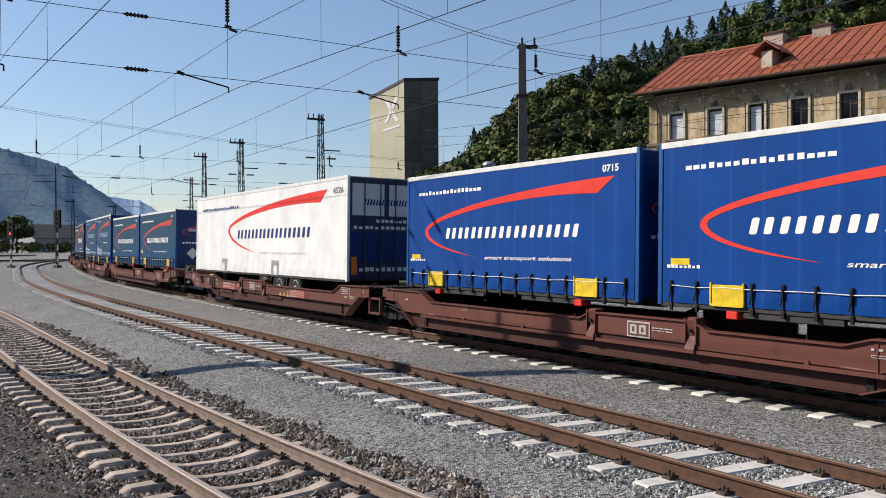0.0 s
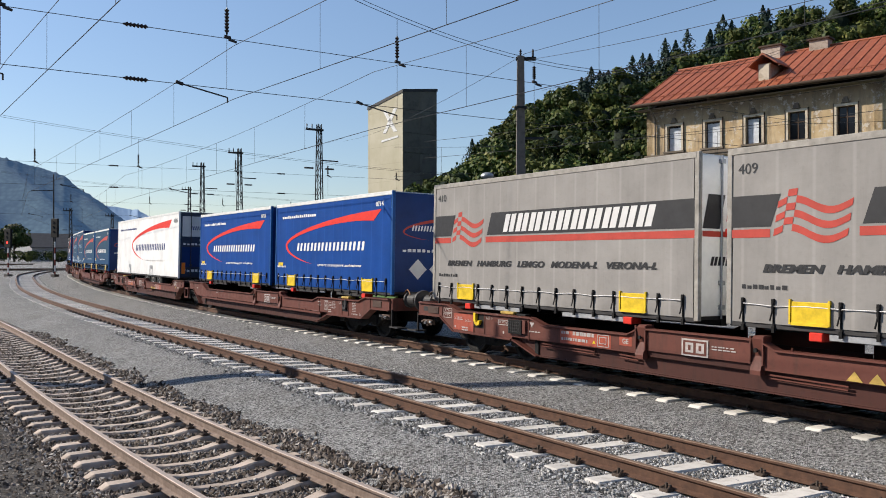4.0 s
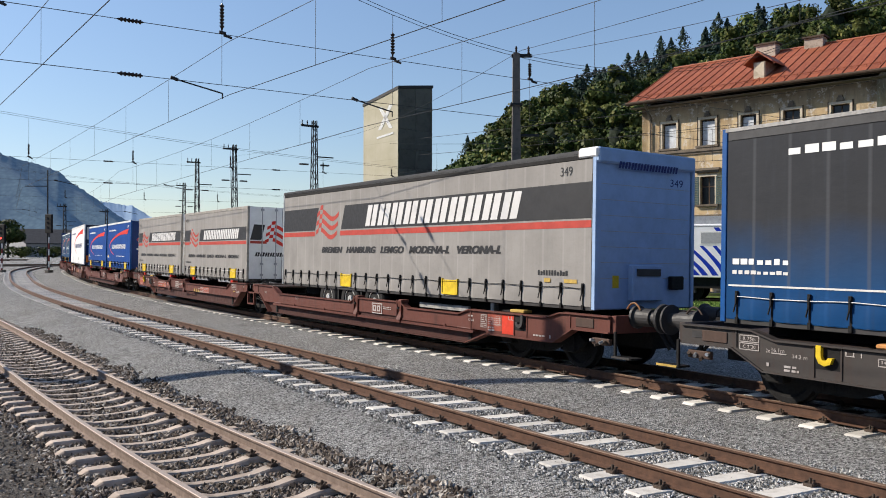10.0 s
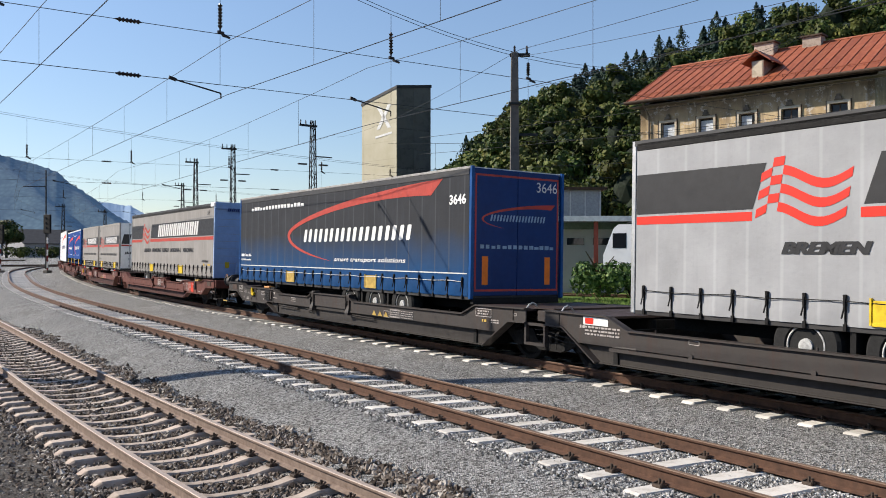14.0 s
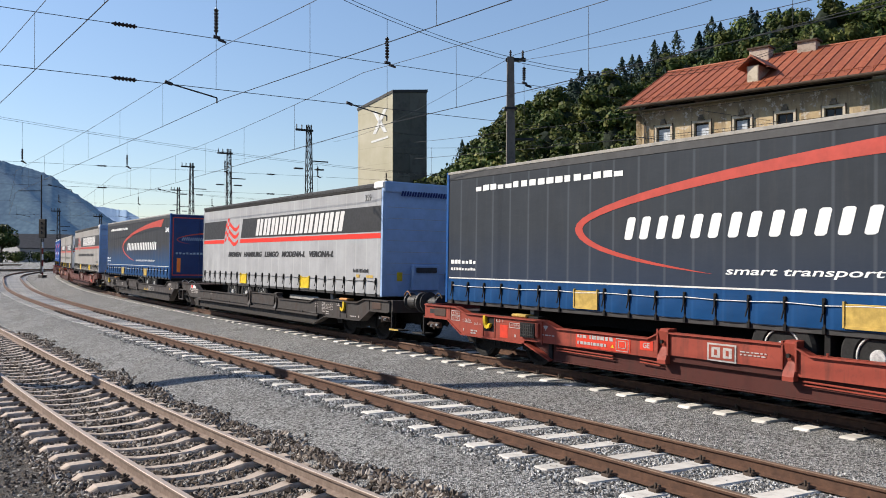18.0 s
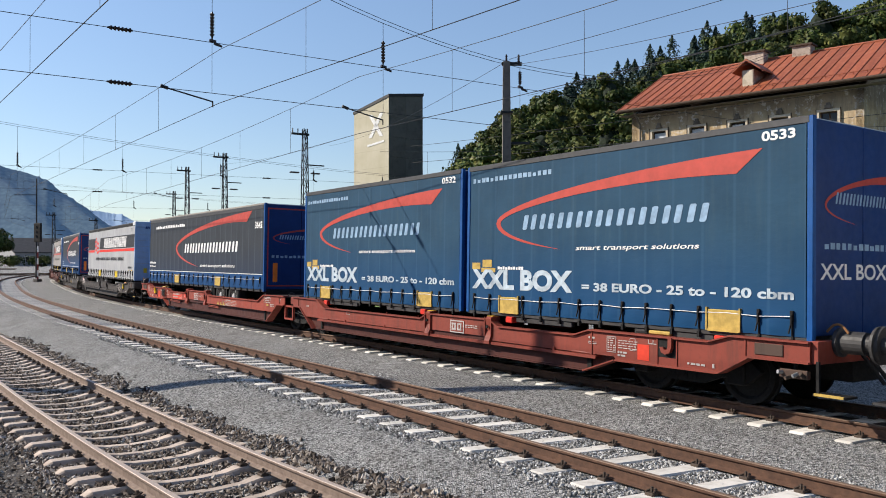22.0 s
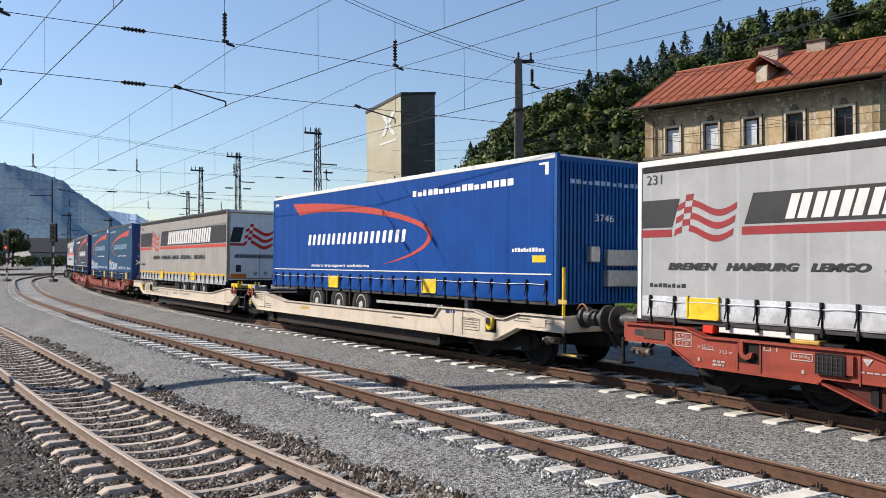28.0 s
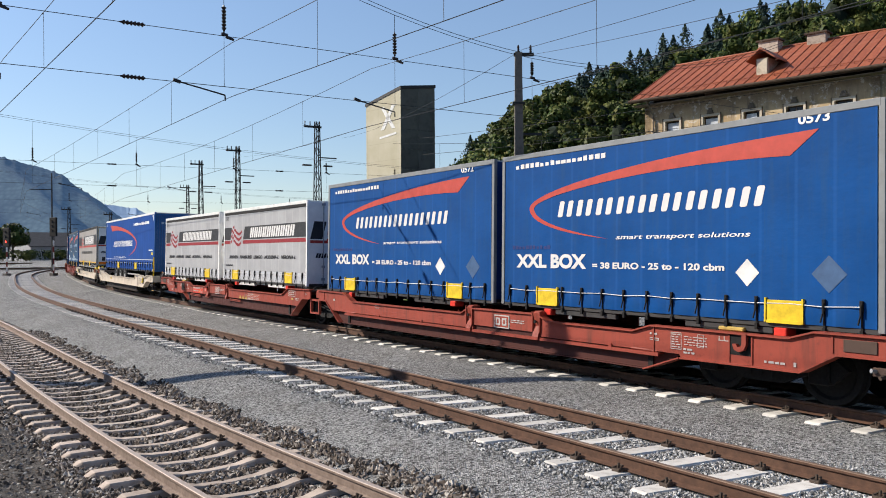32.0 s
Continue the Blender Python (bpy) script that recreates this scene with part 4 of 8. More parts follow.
def flag_doors(ob, L, H, foot, number, band):
    r = Face(ob, "rear", L, 1.265, foot, H)
    r.stamps("dark_band", [quad(0.1, 0.50, H * 0.54, H * 0.75, 0.25), [(1.92, H * 0.54), (2.43, H * 0.54), (2.43, H * 0.75), (2.06, H * 0.75)]], band, 0.024)
    r.stamps("red_stripe", [quad(0.1, 0.7, H * 0.49, H * 0.525), quad(1.75, 2.43, H * 0.49, H * 0.525)], RED_FADED, 0.024)
    r.stamp("flag_print", flag(0.62, 1.9, H * 0.45, H * 0.80), RED_PRINT, 0.026)
    r.stamp("wordmark_print", block_word(0.28, 2.1, H * 0.315, H * 0.37), BLACK_PRINT, 0.026)
    r.letter(number, 1.95, 2.3, H * 0.86, H * 0.92, BLACK_PRINT, 0, 0, 0.024)


def flag_swap(front_s, number, curtain, H, foot, label):
    L = 7.45
    ob = load_at("swap_body", label, "swap body", front_s, L, "swap bodies on the train")
    shell(ob, L, H, foot, curtain, WHITE_EDGE if curtain is SILVER_TARP else DIRTY_EDGE, WHITE_DOOR if curtain is SILVER_TARP else DIRTY_EDGE, WHITE_DOOR, WHITE_DOOR)
    f = Face(ob, "side", L, 1.265, foot, H)
    silver = curtain is SILVER_TARP
    flag_side(f, L, H, number, SILVER_FLAG if silver else SWAP_FLAG, BLACK_PRINT, GREY_WORD, DARK_STRIPE if silver else RED_FADED, True)
    if silver:
        part("curtain_track", boxes((-L / 2 + 0.06, L / 2 - 0.06, 1.24, 1.275, foot + H - 0.20, foot + H - 0.10), bevel=0.012), BLACK_STEEL, ob)
        part("curtain_hem", hem_cloth(L, foot, [0.02, 0.08, 0.14, 0.20, 0.27, 0.34], 1.265, 1, 0.004), FOIL, ob)
    plates = (0.175 * L, 0.827 * L)
    for u in plates:
        plate(ob, L / 2 - u, foot + 0.12, False)
    f.stamps("code_bar", bars(0.03 * L, 0.13 * L, H * 0.19, H * 0.215, 8), BLACK_PRINT)
    straps(ob, L, foot, 1.265, plates, 0.06)
    swap_legs(ob, L, foot, WHITE_EDGE if silver else GALV)
    flag_doors(ob, L, H, foot, number, BLACK_PRINT)
    return ob


def trailer_gear(ob, L, foot, wheels, legs, drop=0.40):
    """Chassis, three axles, landing legs and bumper of a semi-trailer."""
    half = 1.265
    part("chassis_beam", boxes((-L / 2 + 0.3, L / 2 - 0.3, 0.45, 0.58, foot - 0.32, foot - 0.04)), BLACK_STEEL, ob)
    part("chassis_beam", boxes((-L / 2 + 0.3, L / 2 - 0.3, -0.58, -0.45, foot - 0.32, foot - 0.04)), BLACK_STEEL, ob)
    for u in wheels:
        x = L / 2 - u
        bm = bmesh.new()
        rod(bm, (x, -1.0, foot - drop), (x, 1.0, foot - drop), 0.07, 8)
        part("axle", bm, BLACK_STEEL, ob)
        for y in (1.06, -1.06):
            wheel(ob, x, y, foot - drop)
        if u != wheels[-1]:
            part("mudguard", boxes((x - 0.72, x - 0.64, 0.9, 1.24, foot - 0.42, foot - 0.04)), BLACK_STEEL, ob)
    x = L / 2 - legs
    for y in (0.95, -0.95):
        part("landing_leg", boxes((x - 0.06, x + 0.06, y - 0.06, y + 0.06, 0.62, foot - 0.05), (x - 0.13, x + 0.13, y - 0.11, y + 0.11, 0.58, 0.63)), GALV, ob)


def slate_trailer(front_s, number, curtain, label, H=2.78, foot=1.17):
    L = 13.62
    ob = load_at("semi_trailer", label, "trailer", front_s, L, "semi-trailers on the train")
    shell(ob, L, H, foot, curtain, WORN_WHITE if curtain is SLATE else DIRTY_EDGE, BLUE_POST, NAVY, NAVY, roof_h=0.06)
    f = Face(ob, "side", L, 1.265, foot, H)
    swoosh_side(f, L, H, number, LONG_LAYOUT, WHITE, RED_FADED)
    f.stamps("plate_number_bar", bars(0.012 * L, 0.082 * L, H * 0.285, H * 0.315, 7), WHITE)
    f.stamps("code_bar", bars(0.012 * L, 0.08 * L, H * 0.235, H * 0.255, 9), GREY_WORD)
    part("foot_band", hem_cloth(L, foot, [0.01, 0.07, 0.13, 0.20, 0.28, 0.38, 0.47], 1.265, 1, 0.004), SLATE_BLUE, ob)
    part("curtain_track", boxes((-L / 2 + 0.06, L / 2 - 0.06, 1.24, 1.275, foot + H - 0.19, foot + H - 0.06), bevel=0.012), DARK_ROOF, ob)
    part("eyelet_strip", boxes((-L / 2 + 0.1, L / 2 - 0.1, 1.266, 1.275, foot + 0.475, foot + 0.50)), GREY_WORD, ob)
    plates = (0.321 * L, 0.688 * L)
    for u in plates:
        plate(ob, L / 2 - u, foot + 0.14, True)
    straps(ob, L, foot, 1.265, plates)
    trailer_gear(ob, L, foot, (8.15, 9.48, 10.80), 2.6, 0.31)
    r = Face(ob, "rear", L, 1.265, foot, H)
    r.letter(number, 1.8, 2.4, H * 0.83, H * 0.91, GREY_WORD, 0, 0, 0.024)
    r.stamp("crescent_print", swoosh(0.28, 2.35, H * 0.735, (0.12, 0.12), H * 0.6, 0.9, H * 0.53), RED_FADED, 0.024)
    r.stamp("wordmark_print", soft_word(0.5, 2.1, H * 0.585, H * 0.635), PALE_WORD, 0.026)
    r.stamps("address_bar", bars(0.25, 2.35, H * 0.37, H * 0.40, 14), PALE_WORD, 0.024)
    for u in (0.3, 2.05):
        r.stamps("orange_reflector", [quad(u, u + 0.16, H * 0.09, H * 0.31)], ORANGE, 0.024)
    r.stamp("red_edge_tape", [quad(0.1, 0.14, H * 0.04, H * 0.94), quad(2.4, 2.44, H * 0.04, H * 0.94), quad(0.1, 2.44, H * 0.93, H * 0.945), quad(0.1, 2.44, H * 0.04, H * 0.055)], RED_FADED, 0.024)
    part("rear_bumper", boxes((-L / 2 - 0.06, -L / 2 + 0.06, -1.2, 1.2, foot - 0.16, foot - 0.02), bevel=0.01), BLACK_STEEL, ob)
    return ob


def flag_trailer(front_s, number, curtain, label, nose, H=2.78, foot=1.17, word=None, wheels=(3.08, 4.40, 5.72), edge=None):
    L = 13.62
    ob = load_at("semi_trailer", label, "trailer", front_s, L, "semi-trailers on the train")
    shell(ob, L, H, foot, curtain, edge or DARK_ROOF, ICE_BLUE if nose else DIRTY_EDGE, WHITE_DOOR, None if nose else WHITE_DOOR)
    f = Face(ob, "side", L, 1.265, foot, H)
    flag_side(f, L, H, number, LONG_FLAG if nose else PALE_FLAG, BLACK_PRINT, GREY_WORD, RED_FADED if curtain is GREY_TARP else RED_PRINT, not nose)
    plates = (0.316 * L, 0.677 * L) if nose else (0.325 * L, 0.692 * L)
    for u in plates:
        plate(ob, L / 2 - u, foot + (0.14 if nose else 0.04), False)
    f.stamps("code_bar", bars(0.891 * L if nose else 0.02 * L, 0.953 * L if nose else 0.08 * L, H * 0.19, H * 0.225, 11), BLACK_PRINT)
    straps(ob, L, foot, 1.265, plates, 0.0 if nose else 0.24, BLACK_STEEL)
    trailer_gear(ob, L, foot, wheels, 10.4 if nose else 2.6, 0.31 if nose else 0.39)
    if nose:
        part("pallet_board", boxes((L / 2 - 9.6, L / 2 - 7.6, 0.98, 1.04, foot - 0.34, foot - 0.22), bevel=0.01), WORN_WHITE, ob)
        f.stamps("warning_label", [quad(0.905 * L, 0.918 * L, 0.40, 0.48), quad(0.945 * L, 0.97 * L, 0.40, 0.47)], YELLOW_OLD, 0.012)
    else:
        part("foot_band", hem_cloth(L, foot, [-0.17, -0.10, -0.03, 0.04, 0.10, 0.135], 1.265, 1, 0.004), FOIL, ob)
        f.stamps("warning_label", [quad(0.018 * L, 0.035 * L, 0.52, 0.58)], YELLOW_OLD)
        part("spare_box", boxes((L / 2 - 7.1, L / 2 - 6.3, 0.9, 1.2, foot - 0.52, foot - 0.14), bevel=0.02), BLACK_STEEL, ob)
        part("side_guard", boxes((L / 2 - 6.3, L / 2 - 3.0, 1.16, 1.2, foot - 0.50, foot - 0.40), bevel=0.006), BLACK_STEEL, ob)
    part("curtain_track", boxes((-L / 2 + 0.06, L / 2 - 0.06, 1.24, 1.277, foot + H - 0.17, foot + H - 0.04), bevel=0.012), BLACK_STEEL, ob)
    if nose:
        d = part("nose_wall", boxes((-L / 2 - 0.04, -L / 2 + 0.02, -1.22, 1.22, foot - 0.05, foot + H - 0.2), bevel=0.02), ICE_BLUE, ob)
        part("top_fairing", boxes((-L / 2 - 0.12, -L / 2 + 0.05, -1.27, 1.27, foot + H - 0.24, foot + H + 0.03), bevel=0.03), ICE_BLUE, ob)
        part("corner_cap", boxes((-L / 2 - 0.10, -L / 2 + 0.42, 1.18, 1.30, foot + H - 0.16, foot + H + 0.035), bevel=0.04), WHITE, ob)
        part("equipment_box", boxes((-L / 2 - 0.16, -L / 2 - 0.03, -0.35, 0.45, foot + 0.1, foot + 0.75), bevel=0.02), ICE_BLUE, ob)
        part("connector_panel", boxes((-L / 2 - 0.19, -L / 2 - 0.16, -0.25, 0.35, foot + 0.55, foot + 0.68)), DARK_GREY, ob)
        part("connector_panel", boxes((-L / 2 - 0.14, -L / 2 - 0.04, -0.95, -0.6, foot + 0.3, foot + 0.55), bevel=0.02), BLACK_STEEL, ob)
        r = Face(ob, "rear", L, 1.265, foot, H)
        r.stamp("wordmark_print", block_word(0.45, 2.05, H * 0.885, H * 0.93), NAVY_PRINT, 0.125)
        r.letter(number, 1.9, 2.25, H * 0.80, H * 0.85, NAVY_PRINT, 0, 0, 0.045)
        for i in range(7):
            r.stamp("panel_seam", [quad(0.12, 2.42, H * (0.18 + 0.1 * i), H * (0.18 + 0.1 * i) + 0.012)], GALV, 0.042)
        r.stamp("warning_label", [quad(0.42, 0.58, H * 0.12, H * 0.2)], YELLOW, 0.044)
    else:
        part("yellow_stripe", hem_cloth(L, foot, [0.145, 0.185, 0.225], 1.265, 1, 0.006), AMBER, ob)
        flag_doors(ob, L, H, foot, number, BLACK_PRINT)
        r = Face(ob, "rear", L, 1.265, foot, H)
        r.stamp("door_edge_tape", [quad(0.09, 0.12, 0.1, H * 0.95), quad(2.41, 2.44, 0.1, H * 0.95), quad(0.09, 2.44, 0.06, 0.10), quad(0.09, 2.44, H * 0.945, H * 0.965)], YELLOW_OLD, 0.0235)
        for c in (1.1, 1.5):
            r.stamp("speed_disc", [[(c + 0.09 * math.cos(k * math.tau / 14), H * 0.10 + 0.09 * math.sin(k * math.tau / 14)) for k in range(14)]], GREY_WORD, 0.0245)
            r.letter("60" if c < 1.3 else "80", c - 0.055, c + 0.055, H * 0.10 - 0.045, H * 0.10 + 0.045, BLACK_PRINT, 0, 0, 0.027)
        r.stamp("dark_hatch", [quad(0.35, 0.55, H * 0.12, H * 0.22)], DARK_GREY, 0.024)
        r.stamps("orange_reflector", [quad(0.15, 0.75, H * 0.035, H * 0.095), quad(1.75, 2.4, H * 0.035, H * 0.095)], ORANGE, 0.024)
        part("rear_bumper", boxes((-L / 2 - 0.06, -L / 2 + 0.06, -1.2, 1.2, foot - 0.16, foot - 0.02), bevel=0.01), BLACK_STEEL, ob)
    return ob


def white_box(front_s):
    L, H, foot = 13.62, 2.86, 1.17
    ob = load_at("semi_trailer", "white panel box trailer with a red crescent and navy wordmark", "trailer", front_s, L, "semi-trailers on the train")
    shell(ob, L, H, foot, WHITE_PANEL, WHITE_EDGE, WHITE_DOOR, WHITE_DOOR, DARK_DOOR)
    f = Face(ob, "side", L, 1.265, foot, H)
    lay = ((0.284, 0.910, 0.109, 0.472, 0.76, 0.50), (0.357, 0.836), (0.475, 0.585), (0.52, 0.80), (0.735, 0.78), (0.060, 0.37), (0.935, 0.985), (0.165, 0.20), (0.10, 0.165))
    swoosh_side(f, L, H, "4526", lay, NAVY_PRINT, RED_PRINT, FRAME_GREY, GREY_WORD)
    for u in (0.235 * L, 0.60 * L):
        f.stamp("grapple_shield", [quad(u, u + 0.6, -0.02, H * 0.16)], GALV, 0.012)
    trailer_gear(ob, L, foot, (7.4, 8.7, 10.0), 2.6)
    r = Face(ob, "rear", L, 1.265, foot, H)
    r.stamps("white_panel", [quad(0.15, 1.15, H * 0.62, H * 0.93), quad(1.3, 2.4, H * 0.62, H * 0.93)], GREY_WORD, 0.024)
    r.stamp("wordmark_print", soft_word(0.5, 2.2, H * 0.72, H * 0.78), NAVY_PRINT, 0.03)
    r.stamps("slogan_bar", bars(0.9, 2.2, H * 0.555, H * 0.585, 9) + bars(0.2, 2.2, H * 0.49, H * 0.52, 12), WHITE, 0.024)
    r.stamp("green_panel", [quad(0.15, 2.4, H * 0.16, H * 0.46)], NAVY, 0.023)
    r.stamps("slogan_bar", bars(0.2, 2.3, H * 0.08, H * 0.12, 12), WHITE, 0.024)
    r.stamps("orange_reflector", [quad(0.14, 0.30, H * 0.05, H * 0.22)], ORANGE, 0.026)
    return ob


def mirrored_trailer(front_s):
    L, H, foot = 13.62, 2.79, 1.30
    ob = load_at("semi_trailer", "bright blue curtain trailer with a mirrored red crescent", "trailer", front_s, L, "semi-trailers on the train")
    shell(ob, L, H, foot, BLUE_TARP, WHITE_EDGE, BLUE_POST, BLUE_POST, None)
    f = Face(ob, "side", L, 1.265, foot, H)
    at = lambda s: (1 - s) * H
    f.stamp("crescent_print", swoosh(0.31 * L, 0.889 * L, at(0.105), (0.037 * L, 0.13 * H), at(0.51), 0.483 * L, at(0.76), flip=0.50 * L), RED_FADED)
    f.stamp("wordmark_print", soft_word(0.194 * L, 0.617 * L, at(0.563), at(0.452)), WHITE)
    f.letter("smart transport solutions", 0.212 * L, 0.472 * L, at(0.795), at(0.755), WHITE, 0.2, 0.012)
    f.stamps("address_bar", bars(0.627 * L, 0.910 * L, at(0.185), at(0.135), 17), WHITE)
    f.stamps("code_bar", bars(0.905 * L, 0.978 * L, H * 0.338, H * 0.366, 11), WHITE)
    f.stamp("warning_label", [quad(0.951 * L, 0.980 * L, H * 0.265, H * 0.312)], YELLOW)
    part("eyelet_strip", boxes((-L / 2 + 0.1, L / 2 - 0.1, 1.266, 1.275, foot + 0.50, foot + 0.525)), GREY_WORD, ob)
    plates = (0.324 * L, 0.685 * L)
    for u in plates:
        plate(ob, L / 2 - u, foot + 0.14, False)
    straps(ob, L, foot, 1.265, plates)
    part("side_guard", boxes((L / 2 - 9.75, L / 2 - 6.7, 1.16, 1.2, foot - 0.30, foot - 0.23), bevel=0.006), WORN_WHITE, ob)
    f.stamps("corner_mark", [quad(0.965 * L, 0.985 * L, H * 0.93, H * 0.945), quad(0.978 * L, 0.985 * L, H * 0.86, H * 0.93)], WHITE)
    f.letter("3746", 0.010 * L, 0.030 * L, H * 0.885, H * 0.925, WHITE, 0, 0.02)
    trailer_gear(ob, L, foot, (3.2, 4.6, 5.9), 10.4)
    bm = bmesh.new()
    for i in range(24):
        y = -1.2 + i * 0.1
        box(bm, -L / 2 - 0.05, -L / 2 - 0.01, y, y + 0.055, foot, foot + H - 0.15)
    part("ribbed_front_wall", bm, BLUE_POST, ob)
    part("nose_panel", boxes((-L / 2 - 0.01, -L / 2 + 0.02, -1.2, 1.2, foot - 0.05, foot + H - 0.06)), BLUE_POST, ob)
    for k in range(2):
        part("equipment_box", boxes((-L / 2 - 0.2, -L / 2 - 0.05, -0.7, 0.1, foot + 0.28 + 0.4 * k, foot + 0.6 + 0.4 * k), bevel=0.02), GALV, ob)
    part("equipment_box", boxes((-L / 2 - 0.2, -L / 2 - 0.05, 0.3, 0.55, foot + 0.75, foot + 1.05), bevel=0.02), GALV, ob)
    r = Face(ob, "rear", L, 1.265, foot, H)
    r.letter("3746", 0.95, 1.45, H * 0.55, H * 0.60, GREY_WORD, 0, 0, 0.056)
    r.stamps("address_bar", bars(0.3, 2.2, H * 0.80, H * 0.83, 12), PALE_WORD, 0.056)
    return ob


# ---------------------------------------------------------------- pocket wagons
def bogie(parent, x):
    bm = bmesh.new()
    for y in (1.0, -1.0):
        prism(bm, [(x - 1.3, 0.52), (x - 1.15, 0.64), (x - 0.5, 0.64), (x - 0.35, 0.42), (x + 0.35, 0.42), (x + 0.5, 0.64), (x + 1.15, 0.64), (x + 1.3, 0.52),
                   (x + 1.1, 0.34), (x + 0.7, 0.40), (x + 0.3, 0.25), (x - 0.3, 0.25), (x - 0.7, 0.40), (x - 1.1, 0.34)], y - 0.05, y + 0.05)
        for k in (-0.9, 0.9):
            box(bm, x + k - 0.15, x + k + 0.15, y - 0.10, y + 0.10, 0.30, 0.60, bevel=0.02)
        for k in (-0.18, 0, 0.18):
            rod(bm, (x + k, y, 0.30), (x + k, y, 0.56), 0.06, 8)
    box(bm, x - 0.2, x + 0.2, -1.0, 1.0, 0.40, 0.62)
    b = part("bogie", bm, BLACK_STEEL, parent)
    for k in (-0.9, 0.9):
        bm = bmesh.new()
        rod(bm, (0, -0.9, 0), (0, 0.9, 0), 0.08, 10)
        for y in (0.72, -0.72):
            s = 1 if y > 0 else -1
            disc_stack(bm, (0, y - 0.07 * s, 0), (0, y + 0.07 * s, 0), [(0, 0.42), (0, 0.49), (0.25, 0.49), (0.3, 0.46), (1.0, 0.455), (1.0, 0.38), (0.7, 0.34), (0.7, 0.15), (1.0, 0.12)], 24)
        w = part("wheelset", bm, BLACK_STEEL, b)
        w.location = (x + k, 0, 0.455)
    return b


def across(bm, pts, x0, x1):
    """A polygon in y, z drawn out along x."""
    a = [bm.verts.new((x0, y, z)) for y, z in pts]
    b = [bm.verts.new((x1, y, z)) for y, z in pts]
    bm.faces.new(a)
    bm.faces.new(b[::-1])
    for i in range(len(pts)):
        j = (i + 1) % len(pts)
        bm.faces.new((a[j], a[i], b[i], b[j]))
    bmesh.ops.recalc_face_normals(bm, faces=bm.faces[:])
    return bm


class Section:
    """One section of an articulated pocket wagon. d counts from its buffered end towards the joint with its twin."""

    def __init__(self, ob, length, buffers_front, paint):
        self.ob, self.L, self.s, self.paint = ob, length, 1 if buffers_front else -1, paint
        self.face = Face(ob, "side", length, 1.41, 0.0, 1.0)

    def x(self, d):
        return self.s * (self.L / 2 - d)

    def u(self, d):
        return d if self.s > 0 else self.L - d

    def sheet(self, name, pts, y0, y1, material, parent=None, label=""):
        return part(name, prism(bmesh.new(), [(self.x(d), z) for d, z in pts], y0, y1), material, parent or self.ob, label)

    def strip(self, name, pts, y0, y1, thick, material):
        return self.sheet(name, pts + [(d, z - thick) for d, z in reversed(pts)], y0, y1, material)

    def block(self, name, d0, d1, y0, y1, z0, z1, material, bevel=0.0, parent=None):
        a, b = sorted((self.x(d0), self.x(d1)))
        return part(name, boxes((a, b, y0, y1, z0, z1), bevel=bevel), material, parent or self.ob)

    # inscriptions: d0 < d1 always
    def patch(self, name, d0, d1, z0, z1, material, out=0.006):
        a, b = sorted((self.u(d0), self.u(d1)))
        self.face.stamp(name, [quad(a, b, z0, z1)], material, out)

    def frame_box(self, d0, d1, z0, z1, material, t=0.012):
        a, b = sorted((self.u(d0), self.u(d1)))
        self.face.stamps("inscription_frame", [quad(a, b, z0, z0 + t), quad(a, b, z1 - t, z1), quad(a, a + t, z0, z1), quad(b - t, b, z0, z1)], material, 0.009)

    def lines(self, d0, d1, z, rows, material, h=0.026, gap=0.05, seed=1):
        a, b = sorted((self.u(d0), self.u(d1)))
        rng = random.Random(seed)
        for r in range(rows):
            u, shapes = a, []
            while u < b - 0.03:
                w = min(rng.uniform(0.03, 0.10), b - u)
                shapes.append(quad(u, u + w, z - r * gap, z - r * gap + h))
                u += w + rng.uniform(0.012, 0.03)
            self.face.stamp("inscription_line", shapes, material, 0.010)

    def words(self, text, d0, d1, z0, z1, material, bold=0.0):
        a, b = sorted((self.u(d0), self.u(d1)))
        self.face.letter(text, a, b, z0, z1, material, 0, bold, 0.010)


